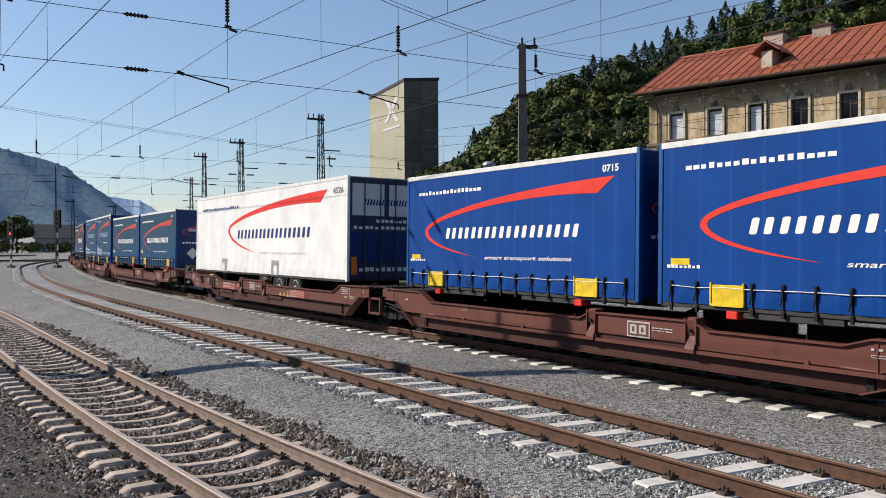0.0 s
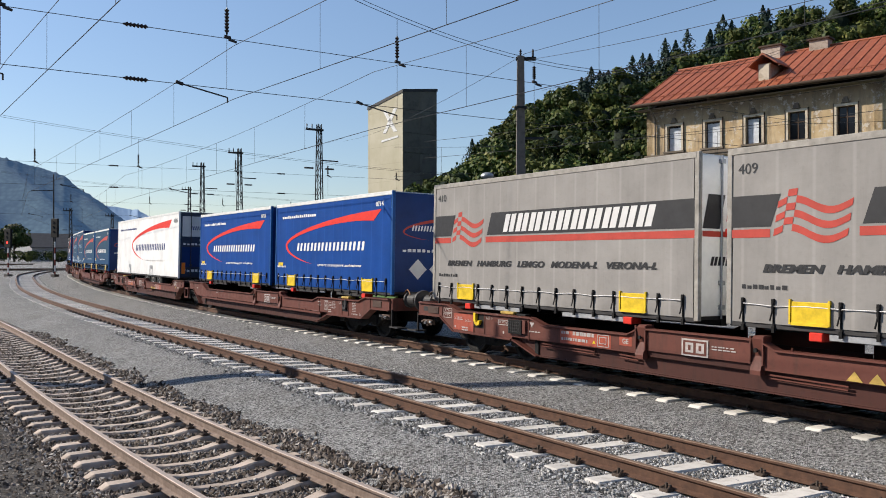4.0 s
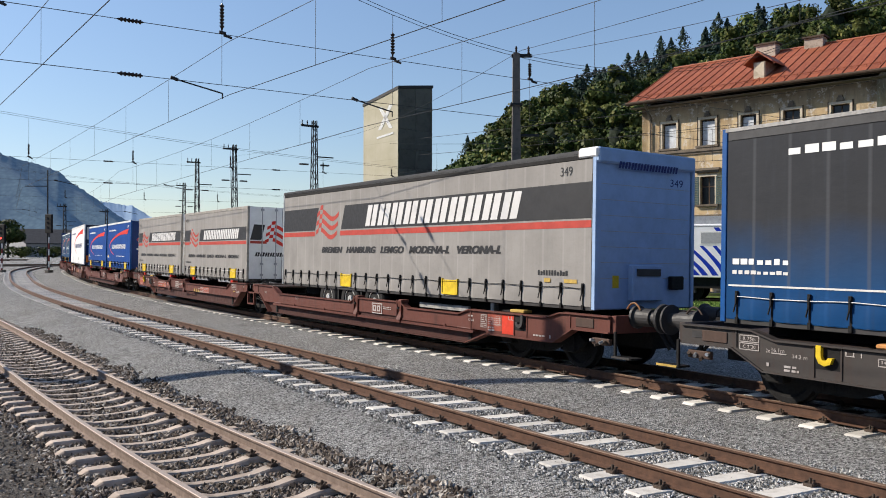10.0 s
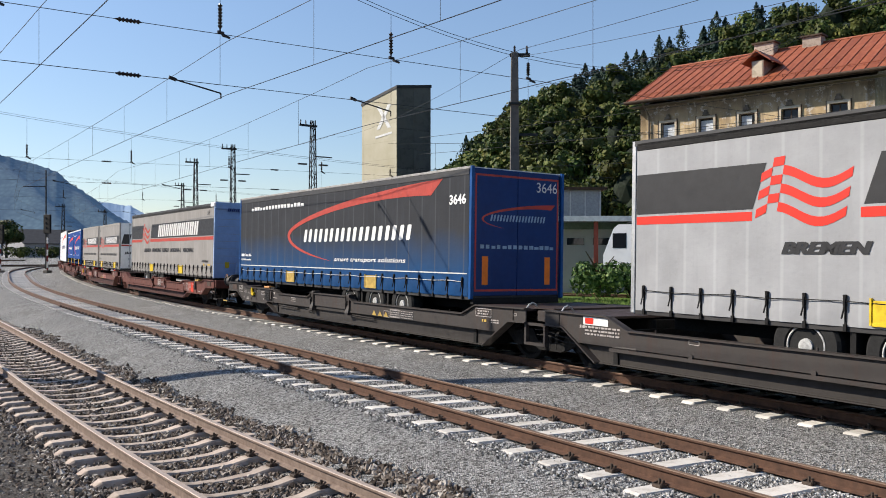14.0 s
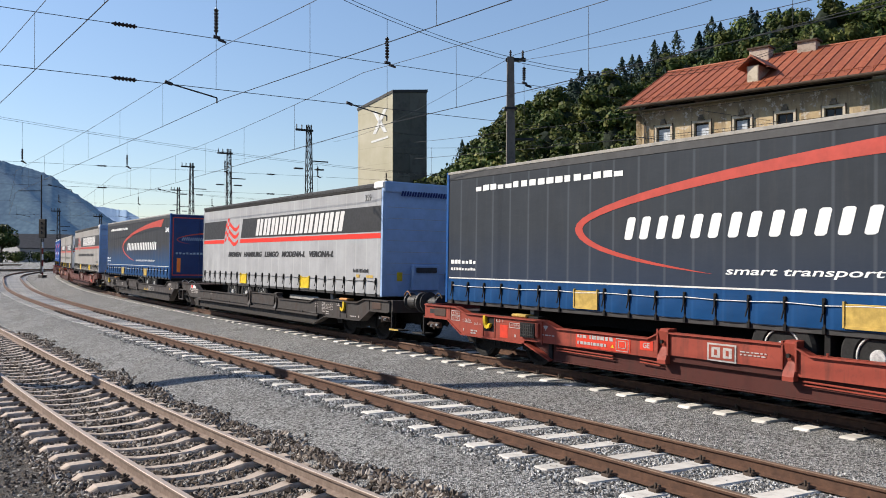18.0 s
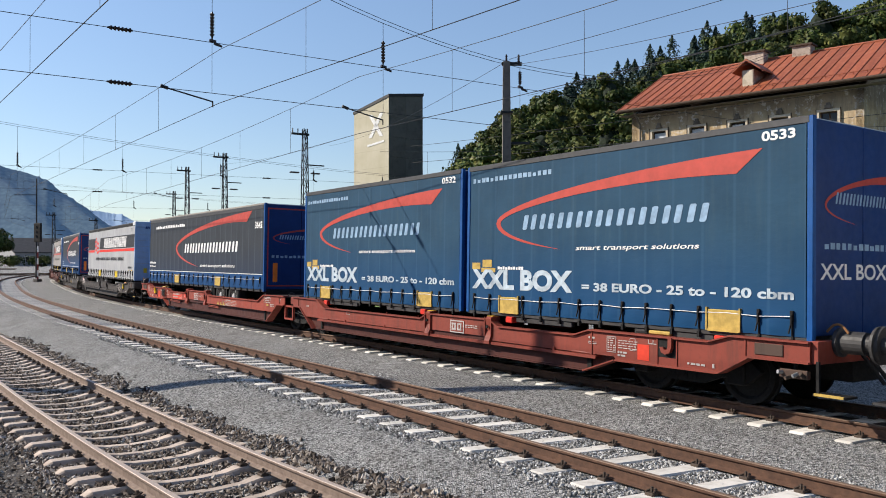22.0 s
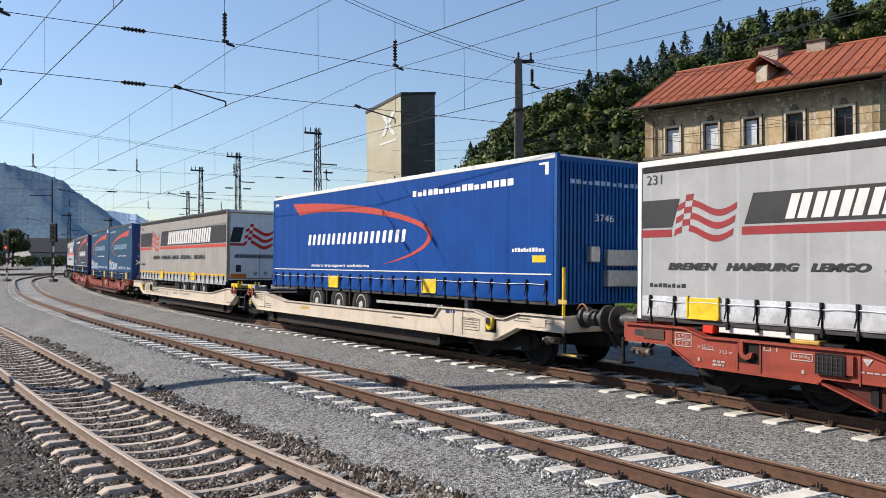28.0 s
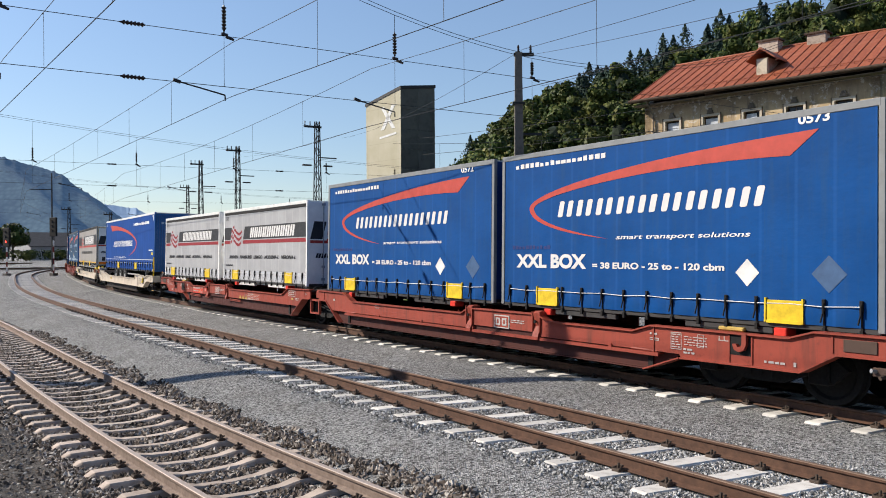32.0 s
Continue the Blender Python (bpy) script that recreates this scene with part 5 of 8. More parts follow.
def sill_prints(w, number, cream, rear, grey):
    """The inscriptions on the near side of a section."""
    ink = SOOT_PRINT if cream else CHALK
    p = number * 7
    if cream and not rear:
        w.lines(4.55, 5.15, 0.72, 3, ink, 0.035, 0.065, p)
        w.lines(5.2, 5.72, 0.71, 2, ink, 0.045, 0.085, p + 1)
        w.frame_box(5.76, 6.02, 0.55, 0.67, ink)
        w.words("GE", 5.81, 5.97, 0.58, 0.64, ink, 0.02)
        w.frame_box(6.41, 6.66, 0.58, 0.75, ink)
        w.frame_box(6.47, 6.60, 0.62, 0.71, ink)
        w.lines(6.13, 6.26, 0.71, 3, ink, 0.015, 0.045, p + 2)
        w.frame_box(6.87, 7.34, 0.55, 0.71, ink)
        w.lines(6.93, 7.28, 0.645, 2, ink, 0.022, 0.05, p + 3)
        w.frame_box(8.22, 8.52, 0.63, 0.72, ink)
        w.frame_box(8.56, 8.86, 0.63, 0.72, ink)
        w.lines(8.26, 8.48, 0.66, 1, ink, 0.03)
        w.words("75m", 8.66, 8.82, 0.655, 0.695, ink)
        w.lines(9.1, 10.9, 0.70, 2, ink, 0.016, 0.045, p + 4)
        w.lines(3.22, 3.72, 0.87, 6, ink, 0.018, 0.055, p + 5)
        for z in (0.90, 0.73, 0.56):
            w.patch("inscription_rule", 3.2, 3.74, z, z + 0.008, ink)
        w.patch("yellow_arrow", 7.6, 7.68, 0.66, 0.71, YELLOW_OLD)
        return
    if cream:
        D = w.L
        w.frame_box(D - 1.36, D - 1.03, 0.81, 0.95, ink)
        w.patch("instruction_picture", D - 1.30, D - 1.10, 0.84, 0.92, ink)
        w.lines(D - 1.75, D - 1.39, 0.95, 4, ink, 0.018, 0.055, p)
        w.lines(D - 2.45, D - 1.97, 0.68, 3, ink, 0.022, 0.06, p + 1)
        w.lines(1.0, 1.9, 1.0, 2, ink, 0.02, 0.05, p + 2)
        w.frame_box(0.85, 2.0, 0.90, 1.035, ink)
        w.lines(3.2, 3.75, 0.83, 4, ink, 0.014, 0.05, p + 3)
        w.frame_box(3.15, 3.8, 0.62, 0.87, ink)
        w.patch("maker_mark", 4.25, 4.40, 0.93, 1.0, NAVY_PRINT)
        w.patch("maker_mark", 4.05, 4.2, 0.94, 0.99, NAVY_PRINT)
        w.lines(6.2, 6.7, 0.70, 1, ink, 0.03)
        w.patch("yellow_mark", 11.5, 12.1, 0.66, 0.74, YELLOW_OLD)
        return
    D = w.L
    if not rear:
        w.patch("dusty_plate", 0.87, 1.05, 0.86, 0.96, DARK_GREY)
        w.frame_box(1.71, 2.03, 0.87, 0.97, ink)
        w.frame_box(1.71, 2.03, 0.76, 0.86, ink)
        w.words("R 75m", 1.77, 1.97, 0.895, 0.945, ink)
        w.words("C 2°30", 1.77, 1.97, 0.785, 0.835, ink)
        w.words("2x", 2.14, 2.20, 0.76, 0.81, ink)
        w.words("16.1m", 2.23, 2.42, 0.775, 0.83, ink)
        w.frame_box(2.22, 2.45, 0.75, 0.765, ink, 0.008)
        w.words("34.2 m", 2.54, 2.76, 0.72, 0.77, ink)
        w.lines(2.15, 2.21, 0.57, 1, ink, 0.05)
        w.lines(2.42, 2.64, 0.58, 2, ink, 0.03, 0.05, p)
        w.patch("mark_post", 3.28, 3.295, 0.82, 0.88, ink)
        w.patch("mark_post", 3.38, 3.395, 0.82, 0.88, ink)
        w.patch("mark_post", 3.48, 3.495, 0.82, 0.88, ink)
        w.patch("mark_post", 3.28, 3.40, 0.82, 0.832, ink)
        w.frame_box(3.70, 4.02, 0.74, 0.84, ink)
        w.words("34 300kg" if grey else "34 500kg", 3.735, 3.985, 0.765, 0.815, ink)
        w.lines(3.86, 3.92, 0.57, 1, ink, 0.05)
        w.face.stamp("warning_triangle", [[(w.u(4.69), 0.85), (w.u(4.83), 0.85), (w.u(4.76), 0.755)]], ink, 0.009)
        w.lines(4.68, 5.0, 0.67, 1, ink, 0.02)
        if not grey:
            w.patch("number_panel", 5.56, 6.84, 0.545, 0.785, BRIGHT_RED if number > 9 else PANEL_RED, 0.005)
            w.lines(5.60, 5.84, 0.71, 1, ink, 0.05, 0.1, p + 1)
            w.lines(5.90, 6.46, 0.705, 1, ink, 0.065, 0.1, p + 2)
            w.lines(5.60, 6.30, 0.60, 1, ink, 0.05, 0.1, p + 3)
            w.frame_box(6.52, 6.80, 0.56, 0.77, ink)
            w.frame_box(6.57, 6.74, 0.61, 0.73, ink)
            w.face.stamp("warning_triangle", [[(w.u(6.40), 0.60), (w.u(6.48), 0.60), (w.u(6.44), 0.66)]], YELLOW, 0.009)
            w.patch("code_panel", 7.04, 7.32, 0.63, 0.79, BRIGHT_RED if number > 9 else PANEL_RED, 0.005)
            w.words("GE", 7.11, 7.25, 0.665, 0.75, ink, 0.02)
        else:
            w.frame_box(6.05, 6.36, 0.64, 0.755, ink, 0.016)
            w.words("34300kg", 6.09, 6.32, 0.675, 0.72, ink, 0.02)
        for k in range(3):
            w.face.stamp("warning_triangle", [[(w.u(11.0 + 0.29 * k), 0.54), (w.u(11.22 + 0.29 * k), 0.54), (w.u(11.11 + 0.29 * k), 0.67)]], YELLOW_OLD, 0.010)
        w.frame_box(11.58, 11.85, 0.53, 0.69, ink)
        w.patch("table_panel", 11.88, 12.95, 0.535, 0.755, PANEL_RED if not grey else DARK_GREY, 0.005)
        w.lines(11.9, 12.34, 0.71, 4, ink, 0.02, 0.05, p + 4)
        w.frame_box(11.89, 12.36, 0.545, 0.745, ink, 0.01)
        w.lines(12.4, 12.93, 0.71, 4, ink, 0.014, 0.05, p + 5)
    else:
        w.frame_box(4.55, 4.74, 0.70, 0.74, ink, 0.01)
        w.lines(4.55, 4.74, 0.79, 1, ink, 0.03)
        w.frame_box(4.10, 4.31, 0.60, 0.86, ink, 0.01)
        w.lines(4.12, 4.29, 0.82, 6, ink, 0.016, 0.038, p)
        w.frame_box(3.68, 3.80, 0.66, 0.86, ink, 0.008)
        w.lines(3.62, 4.05, 0.80, 4, ink, 0.014, 0.04, p + 1)
        w.lines(3.85, 4.06, 0.60, 2, ink, 0.03, 0.05, p + 2)
        for k in range(3):
            w.patch("mark_post", 3.22 + 0.09 * k, 3.235 + 0.09 * k, 0.80, 0.87, ink)
        w.patch("mark_post", 3.22, 3.42, 0.80, 0.812, ink)
        w.lines(2.33, 2.65, 0.56, 1, ink, 0.03)
        w.lines(2.12, 2.20, 0.55, 1, ink, 0.06)
        w.lines(1.25, 1.40, 0.91, 1, ink, 0.03)
        if number == 5:
            w.lines(2.42, 2.62, 0.88, 7, ink, 0.016, 0.04, p + 6)
        w.frame_box(D - 4.2, D - 4.0, 0.72, 0.79, ink, 0.01)
        w.lines(D - 1.75, D - 1.62, 0.80, 1, ink, 0.05)
    # operator's panel between the saddles
    if not grey:
        w.patch("logo_panel", 8.36, 8.86, 0.60, 0.86, CHALK, 0.012)
        w.patch("logo_inset", 8.39, 8.83, 0.625, 0.835, w.paint, 0.016)
        for a in (8.44, 8.64):
            w.patch("logo_block", a, a + 0.15, 0.655, 0.805, CHALK, 0.020)
            w.patch("logo_slot", a + 0.05, a + 0.10, 0.69, 0.77, w.paint, 0.023)
        w.lines(7.90, 8.32, 0.77, 2, ink, 0.018, 0.04, p + 7) if rear else w.lines(8.92, 9.35, 0.77, 2, ink, 0.018, 0.04, p + 7)
    # loading table near the joint
    if not rear:
        w.frame_box(D - 2.27, D - 1.74, 0.80, 0.97, ink, 0.014)
        w.lines(D - 2.2, D - 1.82, 0.90, 2, ink, 0.03, 0.055, p + 8)
        w.lines(D - 2.05, D - 1.9, 0.70, 1, YELLOW_OLD, 0.05)
        w.lines(D - 1.75, D - 1.46, 0.74, 2, ink, 0.025, 0.045, p + 9)
        w.frame_box(D - 1.02, D - 0.94, 0.88, 0.94, ink, 0.01)
    elif number == 9:
        w.patch("white_plate", D - 2.3, D - 1.7, 0.86, 1.0, WHITE)
        w.patch("red_badge", D - 1.95, D - 1.75, 0.88, 0.98, RED_PRINT, 0.010)
        w.lines(D - 2.6, D - 1.75, 0.81, 3, ink, 0.03, 0.06, p + 10)


def pocket_wagon(front_s, rear_s, paint, label, number):
    """Deep side plates over the bogies, a low flanged rail along the pocket, a set-back lower sill, two load saddles."""
    L = front_s - rear_s
    rear, cream, grey = number % 2 == 1, paint is WAGON_CREAM, paint is WAGON_GREY
    ob = thing("pocket_wagon", label, "railway wagon", "sections of the goods train")
    MOVERS.append((ob, (front_s + rear_s) / 2, 0.0))
    w = Section(ob, L, not rear, paint)
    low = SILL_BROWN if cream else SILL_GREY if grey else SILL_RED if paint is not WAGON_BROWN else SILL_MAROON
    D, J = L, L - (0.0 if cream else 0.41)      # the end of the sills, and the joint's middle
    if cream:
        top = [(0.56, 1.05), (1.85, 1.06), (2.3, 0.93), (2.75, 0.93), (3.35, 1.05), (4.62, 1.05), (4.84, 0.845), (D - 3.6, 0.845), (D - 1.62, 1.08), (D - 0.72, 1.05)]
        foot = [(D - 0.72, 0.82), (D - 1.36, 0.49), (4.6, 0.49), (2.66, 0.48), (1.9, 0.79), (0.56, 0.78)]
        runs, feet = [top], [foot]
        halves = [top + foot]
        lower = [(4.6, 0.5), (4.9, 0.19), (D - 1.9, 0.19), (D - 1.45, 0.5)]
    else:
        top_a = [(0.68, 1.05), (1.90, 1.05), (2.28, 0.94), (4.72, 0.94), (5.1, 0.83), (7.22, 0.83), (7.44, 0.93)]
        foot_a = [(7.44, 0.53), (4.15, 0.53), (4.12, 0.485), (2.10, 0.50), (1.58, 0.78), (0.68, 0.78)]
        top_b = [(9.78, 0.93), (10.0, 0.83), (D - 2.76, 0.83), (D - 2.27, 1.035), (D - 0.68, 1.05)]
        foot_b = [(D - 0.68, 0.79), (D - 1.18, 0.78), (D - 1.58, 0.53), (9.78, 0.53)]
        runs, feet = [top_a, top_b], [foot_a[2:], [(D - 0.68, 0.79), (D - 1.18, 0.78), (D - 2.02, 0.235)]]
        halves = [top_a + foot_a, top_b + foot_b]
        lower = [(4.15, 0.53), (4.88, 0.235), (D - 2.02, 0.235), (D - 1.58, 0.53)]
    inset = 1.19 if cream else 1.26
    for ys in (1, -1):
        span = lambda a, b: sorted((a * ys, b * ys))
        for pts in halves:
            w.sheet("upper_sill", pts, *span(1.375, 1.41), paint)
        for pts in runs:
            w.strip("top_flange", pts, *span(1.28, 1.455), 0.024, paint)
        for pts in feet:
            w.strip("foot_flange", pts, *span(1.22, 1.45), 0.024, paint)
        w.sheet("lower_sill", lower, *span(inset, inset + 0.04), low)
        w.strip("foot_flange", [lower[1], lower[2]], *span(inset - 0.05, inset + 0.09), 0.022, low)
        if not cream:
            w.strip("sloping_flange", [(4.15, 0.485), (4.88, 0.235)], *span(1.22, 1.43), 0.024, paint)
            w.block("centre_panel", 7.62, 9.62, *span(1.375, 1.41), 0.60, 0.93, paint)
            w.block("panel_flange", 7.62, 9.62, *span(1.30, 1.45), 0.925, 0.95, paint)
            w.block("waist_plate", 7.44, 9.78, *span(1.345, 1.37), 0.50, 0.62, low)
        if rear and not cream and ys > 0:
            w.block("ledge", 4.55, D - 2.35, 1.29, 1.435, 0.485, 0.51, paint)
            w.block("ledge_lip", 4.55, D - 2.35, 1.425, 1.44, 0.455, 0.49, paint)
            for d in (4.6, D - 2.4):
                part("drain_pipe", rod(bmesh.new(), (w.x(d), 1.39, 0.53), (w.x(d + 0.55 if d < 6 else d - 0.55), 1.40, 0.535), 0.022, 8), paint, ob)
            for k in range(5):
                w.block("ledge_bracket", 5.6 + 2.0 * k - 0.02, 5.6 + 2.0 * k + 0.05, 1.37, 1.43, 0.51, 0.57, paint)
        elif not cream and ys > 0:
            for a, b in ((5.0, 6.4), (7.0, 7.42), (9.85, 11.0)):
                part("brake_pipe", rod(bmesh.new(), (w.x(a), 1.36, 0.47), (w.x(b), 1.36, 0.455), 0.014, 6), paint, ob)
                part("brake_pipe", rod(bmesh.new(), (w.x(a), 1.36, 0.425), (w.x(b), 1.36, 0.41), 0.012, 6), paint, ob)
    # ribs of the near side
    for d, z0, z1 in ((3.76, 0.52, 1.02), (4.12, 0.52, 1.02), (D - 1.92, 0.60, 1.03)) if cream else ((1.65, 0.79, 1.02), (2.85, 0.51, 0.92), (3.23, 0.51, 0.92), (4.66, 0.5, 0.92), (D - 1.06, 0.80, 1.02)):
        w.block("sill_rib", d - 0.011, d + 0.011, 1.40, 1.424, z0, z1, paint)
    if cream:
        w.strip("slant_flange", [(D - 0.75, 0.80), (D - 1.30, 0.60), (D - 1.92, 0.60)], 1.40, 1.44, 0.02, paint)
        w.strip("slot", [(D - 4.2, 0.40), (D - 3.4, 0.40)], 1.225, 1.236, 0.012, BLACK_STEEL)
        w.strip("slot", [(5.1, 0.44), (6.4, 0.43)], 1.225, 1.236, 0.012, BLACK_STEEL)
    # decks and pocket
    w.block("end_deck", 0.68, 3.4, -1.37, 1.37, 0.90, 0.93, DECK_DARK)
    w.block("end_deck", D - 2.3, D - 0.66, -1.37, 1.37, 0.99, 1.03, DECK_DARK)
    w.block("pocket_floor", 5.0, D - 2.4, -1.15, 1.15, 0.19, 0.23, BLACK_STEEL)
    w.block("cross_beam", 4.75, 4.85, -1.33, 1.33, 0.22, 0.80, BLACK_STEEL)
    w.block("cross_beam", D - 2.45, D - 2.35, -1.33, 1.33, 0.22, 0.80, BLACK_STEEL)
    w.block("centre_sill", 0.7, 4.8, -0.35, 0.35, 0.45, 0.90, BLACK_STEEL)
    w.block("centre_sill", D - 2.4, D - 0.3, -0.35, 0.35, 0.45, 0.95, BLACK_STEEL)
    bogie(ob, w.x(2.95))
    if rear:
        bogie(ob, w.x(J))
    # load saddles between pocket and panel
    if not cream:
        for d in (7.53, 9.70):
            a, b = sorted((w.x(d - 0.085), w.x(d + 0.085)))
            sd = part("load_saddle", across(bmesh.new(), [(1.20, 0.93), (1.22, 1.0), (1.38, 1.0), (1.445, 0.96), (1.40, 0.72), (1.47, 0.52), (1.47, 0.46), (1.36, 0.46), (1.34, 0.90)], a, b), paint, ob)
            w.block("saddle_cheek", d - 0.115, d - 0.09, 1.30, 1.45, 0.60, 0.99, paint, 0.0, sd)
            w.block("saddle_cheek", d + 0.09, d + 0.115, 1.30, 1.45, 0.60, 0.99, paint, 0.0, sd)
            part("saddle_pin", rod(bmesh.new(), (w.x(d), 1.44, 0.80), (w.x(d), 1.475, 0.80), 0.03, 8), BLACK_STEEL, sd)
            if number == 11:
                w.block("saddle_pad", d - 0.08, d + 0.08, 1.26, 1.39, 1.0, 1.012, AMBER, 0.0, sd)
        for d in (10.2, 11.6, D - 3.3):
            part("sill_stud", rod(bmesh.new(), (w.x(d), 1.36, 0.83), (w.x(d), 1.36, 0.875), 0.016, 6), paint, ob)
    # tow hook on a flat black plate painted as its recess's shade, valve grille, rubbing pad
    hook = 2.58 if cream else 2.86
    w.block("hook_recess", hook, hook + 0.36, 1.405, 1.413, 0.62, 0.90, BLACK_STEEL)
    j = [(0.05, 0.93), (0.05, 0.78), (0.09, 0.70), (0.17, 0.67), (0.25, 0.70), (0.28, 0.78), (0.22, 0.78), (0.19, 0.745), (0.14, 0.745), (0.12, 0.79), (0.12, 0.93)]
    w.sheet("tow_hook", [(hook + a, z) for a, z in j], 1.415, 1.475, YELLOW if number in (6, 8, 9, 10, 12, 13) else DARK_GREY if number in (5, 7) else paint)
    if not rear:
        box_d = (4.08, 4.49, 0.60, 0.87) if not cream else (4.14, 4.50, 0.66, 0.94)
        g = w.block("valve_grille", box_d[0], box_d[1], 1.41, 1.465, box_d[2], box_d[3], BLACK_STEEL)
        for k in range(6):
            d = box_d[0] + 0.04 + k * 0.064
            w.block("grille_bar", d, d + 0.012, 1.465, 1.474, box_d[2] + 0.02, box_d[3] - 0.02, DARK_GREY, 0.0, g)
        for k in range(4):
            z = box_d[2] + 0.04 + k * 0.06
            w.block("grille_bar", box_d[0] + 0.02, box_d[1] - 0.02, 1.465, 1.472, z, z + 0.01, DARK_GREY, 0.0, g)
        w.block("grille_cheek", box_d[1], box_d[1] + 0.10, 1.41, 1.45, box_d[2] + 0.02, box_d[3], paint)
    if not cream:
        pad = 3.08 if rear else 3.60
        w.block("rubbing_pad", pad, pad + 0.44, 1.08, 1.30, 0.945, 1.005, YELLOW_OLD if not grey else ORANGE_OLD, 0.015)
        w.block("pad_bed", pad + 0.3, pad + 0.75, 1.0, 1.25, 0.93, 0.975, BLACK_STEEL, 0.01)
        for d in (5.25, D - 3.0):
            w.block("load_spigot", d - 0.10, d + 0.10, 1.02, 1.22, 0.55, 0.80, BLACK_STEEL, 0.02)
    if number == 7:
        w.patch("orange_plate", 3.62, 4.08, 0.56, 0.90, PANEL_RED, 0.004)
        w.patch("red_plate", 3.24, 3.61, 0.52, 0.89, BRIGHT_RED, 0.004)
    elif number == 6:
        w.patch("red_plate", 2.10, 2.83, 0.53, 0.88, PANEL_RED, 0.004)
    elif number in (10, 11):
        w.patch("red_plate", 3.40, 3.64, 0.53, 0.78, BRIGHT_RED, 0.004)
    # buffered end
    x, s = w.x(0.68), w.s
    w.block("end_beam", 0.58, 0.70, -1.37, 1.37, 0.76, 1.06, paint, 0.01)
    w.block("handle_box", 1.06, 1.50, 1.41, 1.425, 0.82, 0.98, DARK_TRIM_STEEL if not cream else paint, 0.006)
    for y in (0.875, -0.875):
        bm = bmesh.new()
        disc_stack(bm, (x + 0.10 * s, y, 1.04), (x + 0.72 * s, y, 1.04), [(0, 0.20), (0.08, 0.20), (0.1, 0.155), (0.6, 0.15), (0.6, 0.115), (0.93, 0.115), (0.93, 0.25), (1.0, 0.24)], 20)
        part("buffer", bm, DARK_GREY, ob)
    bm = bmesh.new()
    a, b = sorted((x, x + 0.45 * s))
    box(bm, a, b, -0.06, 0.06, 0.92, 1.08)
    rod(bm, (x + 0.45 * s, 0, 1.0), (x + 0.6 * s, 0, 0.62), 0.04, 8)
    part("draw_hook", bm, BLACK_STEEL, ob)
    w.block("shunter_step", 0.18, 0.62, 1.16, 1.44, 0.36, 0.39, BLACK_STEEL)
    w.block("step_hanger", 0.56, 0.60, 1.36, 1.40, 0.38, 0.80, BLACK_STEEL)
    w.block("step_edge", 0.20, 0.60, 1.43, 1.45, 0.365, 0.40, YELLOW_OLD if grey or number in (11, 13) else DARK_GREY)
    for y in (0.3, 0.45):
        part("brake_hose", rod(bmesh.new(), (x + 0.1 * s, y, 0.95), (x + 0.5 * s, y + 0.05, 0.50), 0.03, 6), RUBBER, ob)
    v = w.block("brake_valve", 0.74, 1.16, 1.28, 1.36, 0.54, 0.66, DARK_TRIM_STEEL, 0.012)
    for k in range(4):
        d = 0.78 + 0.11 * k
        part("valve_stem", rod(bmesh.new(), (w.x(d), 1.34, 0.56 + 0.05 * (k % 2)), (w.x(d + 0.03), 1.42, 0.62 - 0.04 * (k % 3)), 0.028, 8), GALV if k % 2 else CLIP, v)
    part("valve_hanger", rod(bmesh.new(), (w.x(0.95), 1.30, 0.66), (w.x(0.95), 1.30, 0.80), 0.03, 6), BLACK_STEEL, v)
    arch = [Vector((x + (0.02 - 0.30 * k / 6) * -s, 0.98, 1.04 + 0.24 * math.sin(math.pi * min(1.0, 0.18 + 0.64 * k / 6)))) for k in range(7)]
    part("grab_handle", tube(bmesh.new(), arch, 0.017, 6), CLIP if not rear else RUST_HANDLE, ob)
    if number == 13:
        part("end_pole", rod(bmesh.new(), (x + 0.04 * s, 1.36, 0.70), (x + 0.04 * s, 1.36, 1.95), 0.03, 10), YELLOW, ob)
        w.block("pole_plate", 0.52, 0.74, 1.39, 1.40, 1.28, 1.36, YELLOW_OLD)
    # the joint
    if cream:
        d0 = D - 0.80
        for k, dd in enumerate((-0.17, 0.17)):
            t = w.block("trestle_block", d0 + dd - 0.16, d0 + dd + 0.16, 1.30, 1.45, 1.10, 1.26, YELLOW if (k == 0) != rear or not rear else WORN_WHITE, 0.012)
            part("lifting_eye", rod(bmesh.new(), (w.x(d0 + dd), 1.24, 1.24), (w.x(d0 + dd), 1.24, 1.35), 0.03, 8), YELLOW, t)
            w.block("trestle_frame", d0 + dd - 0.17, d0 + dd + 0.17, 1.02, 1.08, 1.10, 1.24, WORN_WHITE, 0.006, t)
            w.block("trestle_bar", d0 + dd - 0.17, d0 + dd - 0.12, 1.06, 1.31, 1.12, 1.20, WORN_WHITE, 0.006, t)
            w.block("trestle_bar", d0 + dd + 0.12, d0 + dd + 0.17, 1.06, 1.31, 1.12, 1.20, YELLOW_OLD, 0.006, t)
            bm = bmesh.new()
            disc_stack(bm, (w.x(d0 + dd), 1.455, 0.99), (w.x(d0 + dd), 1.495, 0.99), [(0, 0.045), (0, 0.095), (1, 0.095), (1, 0.045), (0, 0.045)], 14)
            box(bm, w.x(d0 + dd) - 0.04, w.x(d0 + dd) + 0.04, 1.455, 1.49, 1.07, 1.16)
            part("securing_eye", bm, RUST_EYE, t)
        if not rear:
            a, b = sorted((w.x(D - 0.52), w.x(D + 0.06)))
            bm = bmesh.new()
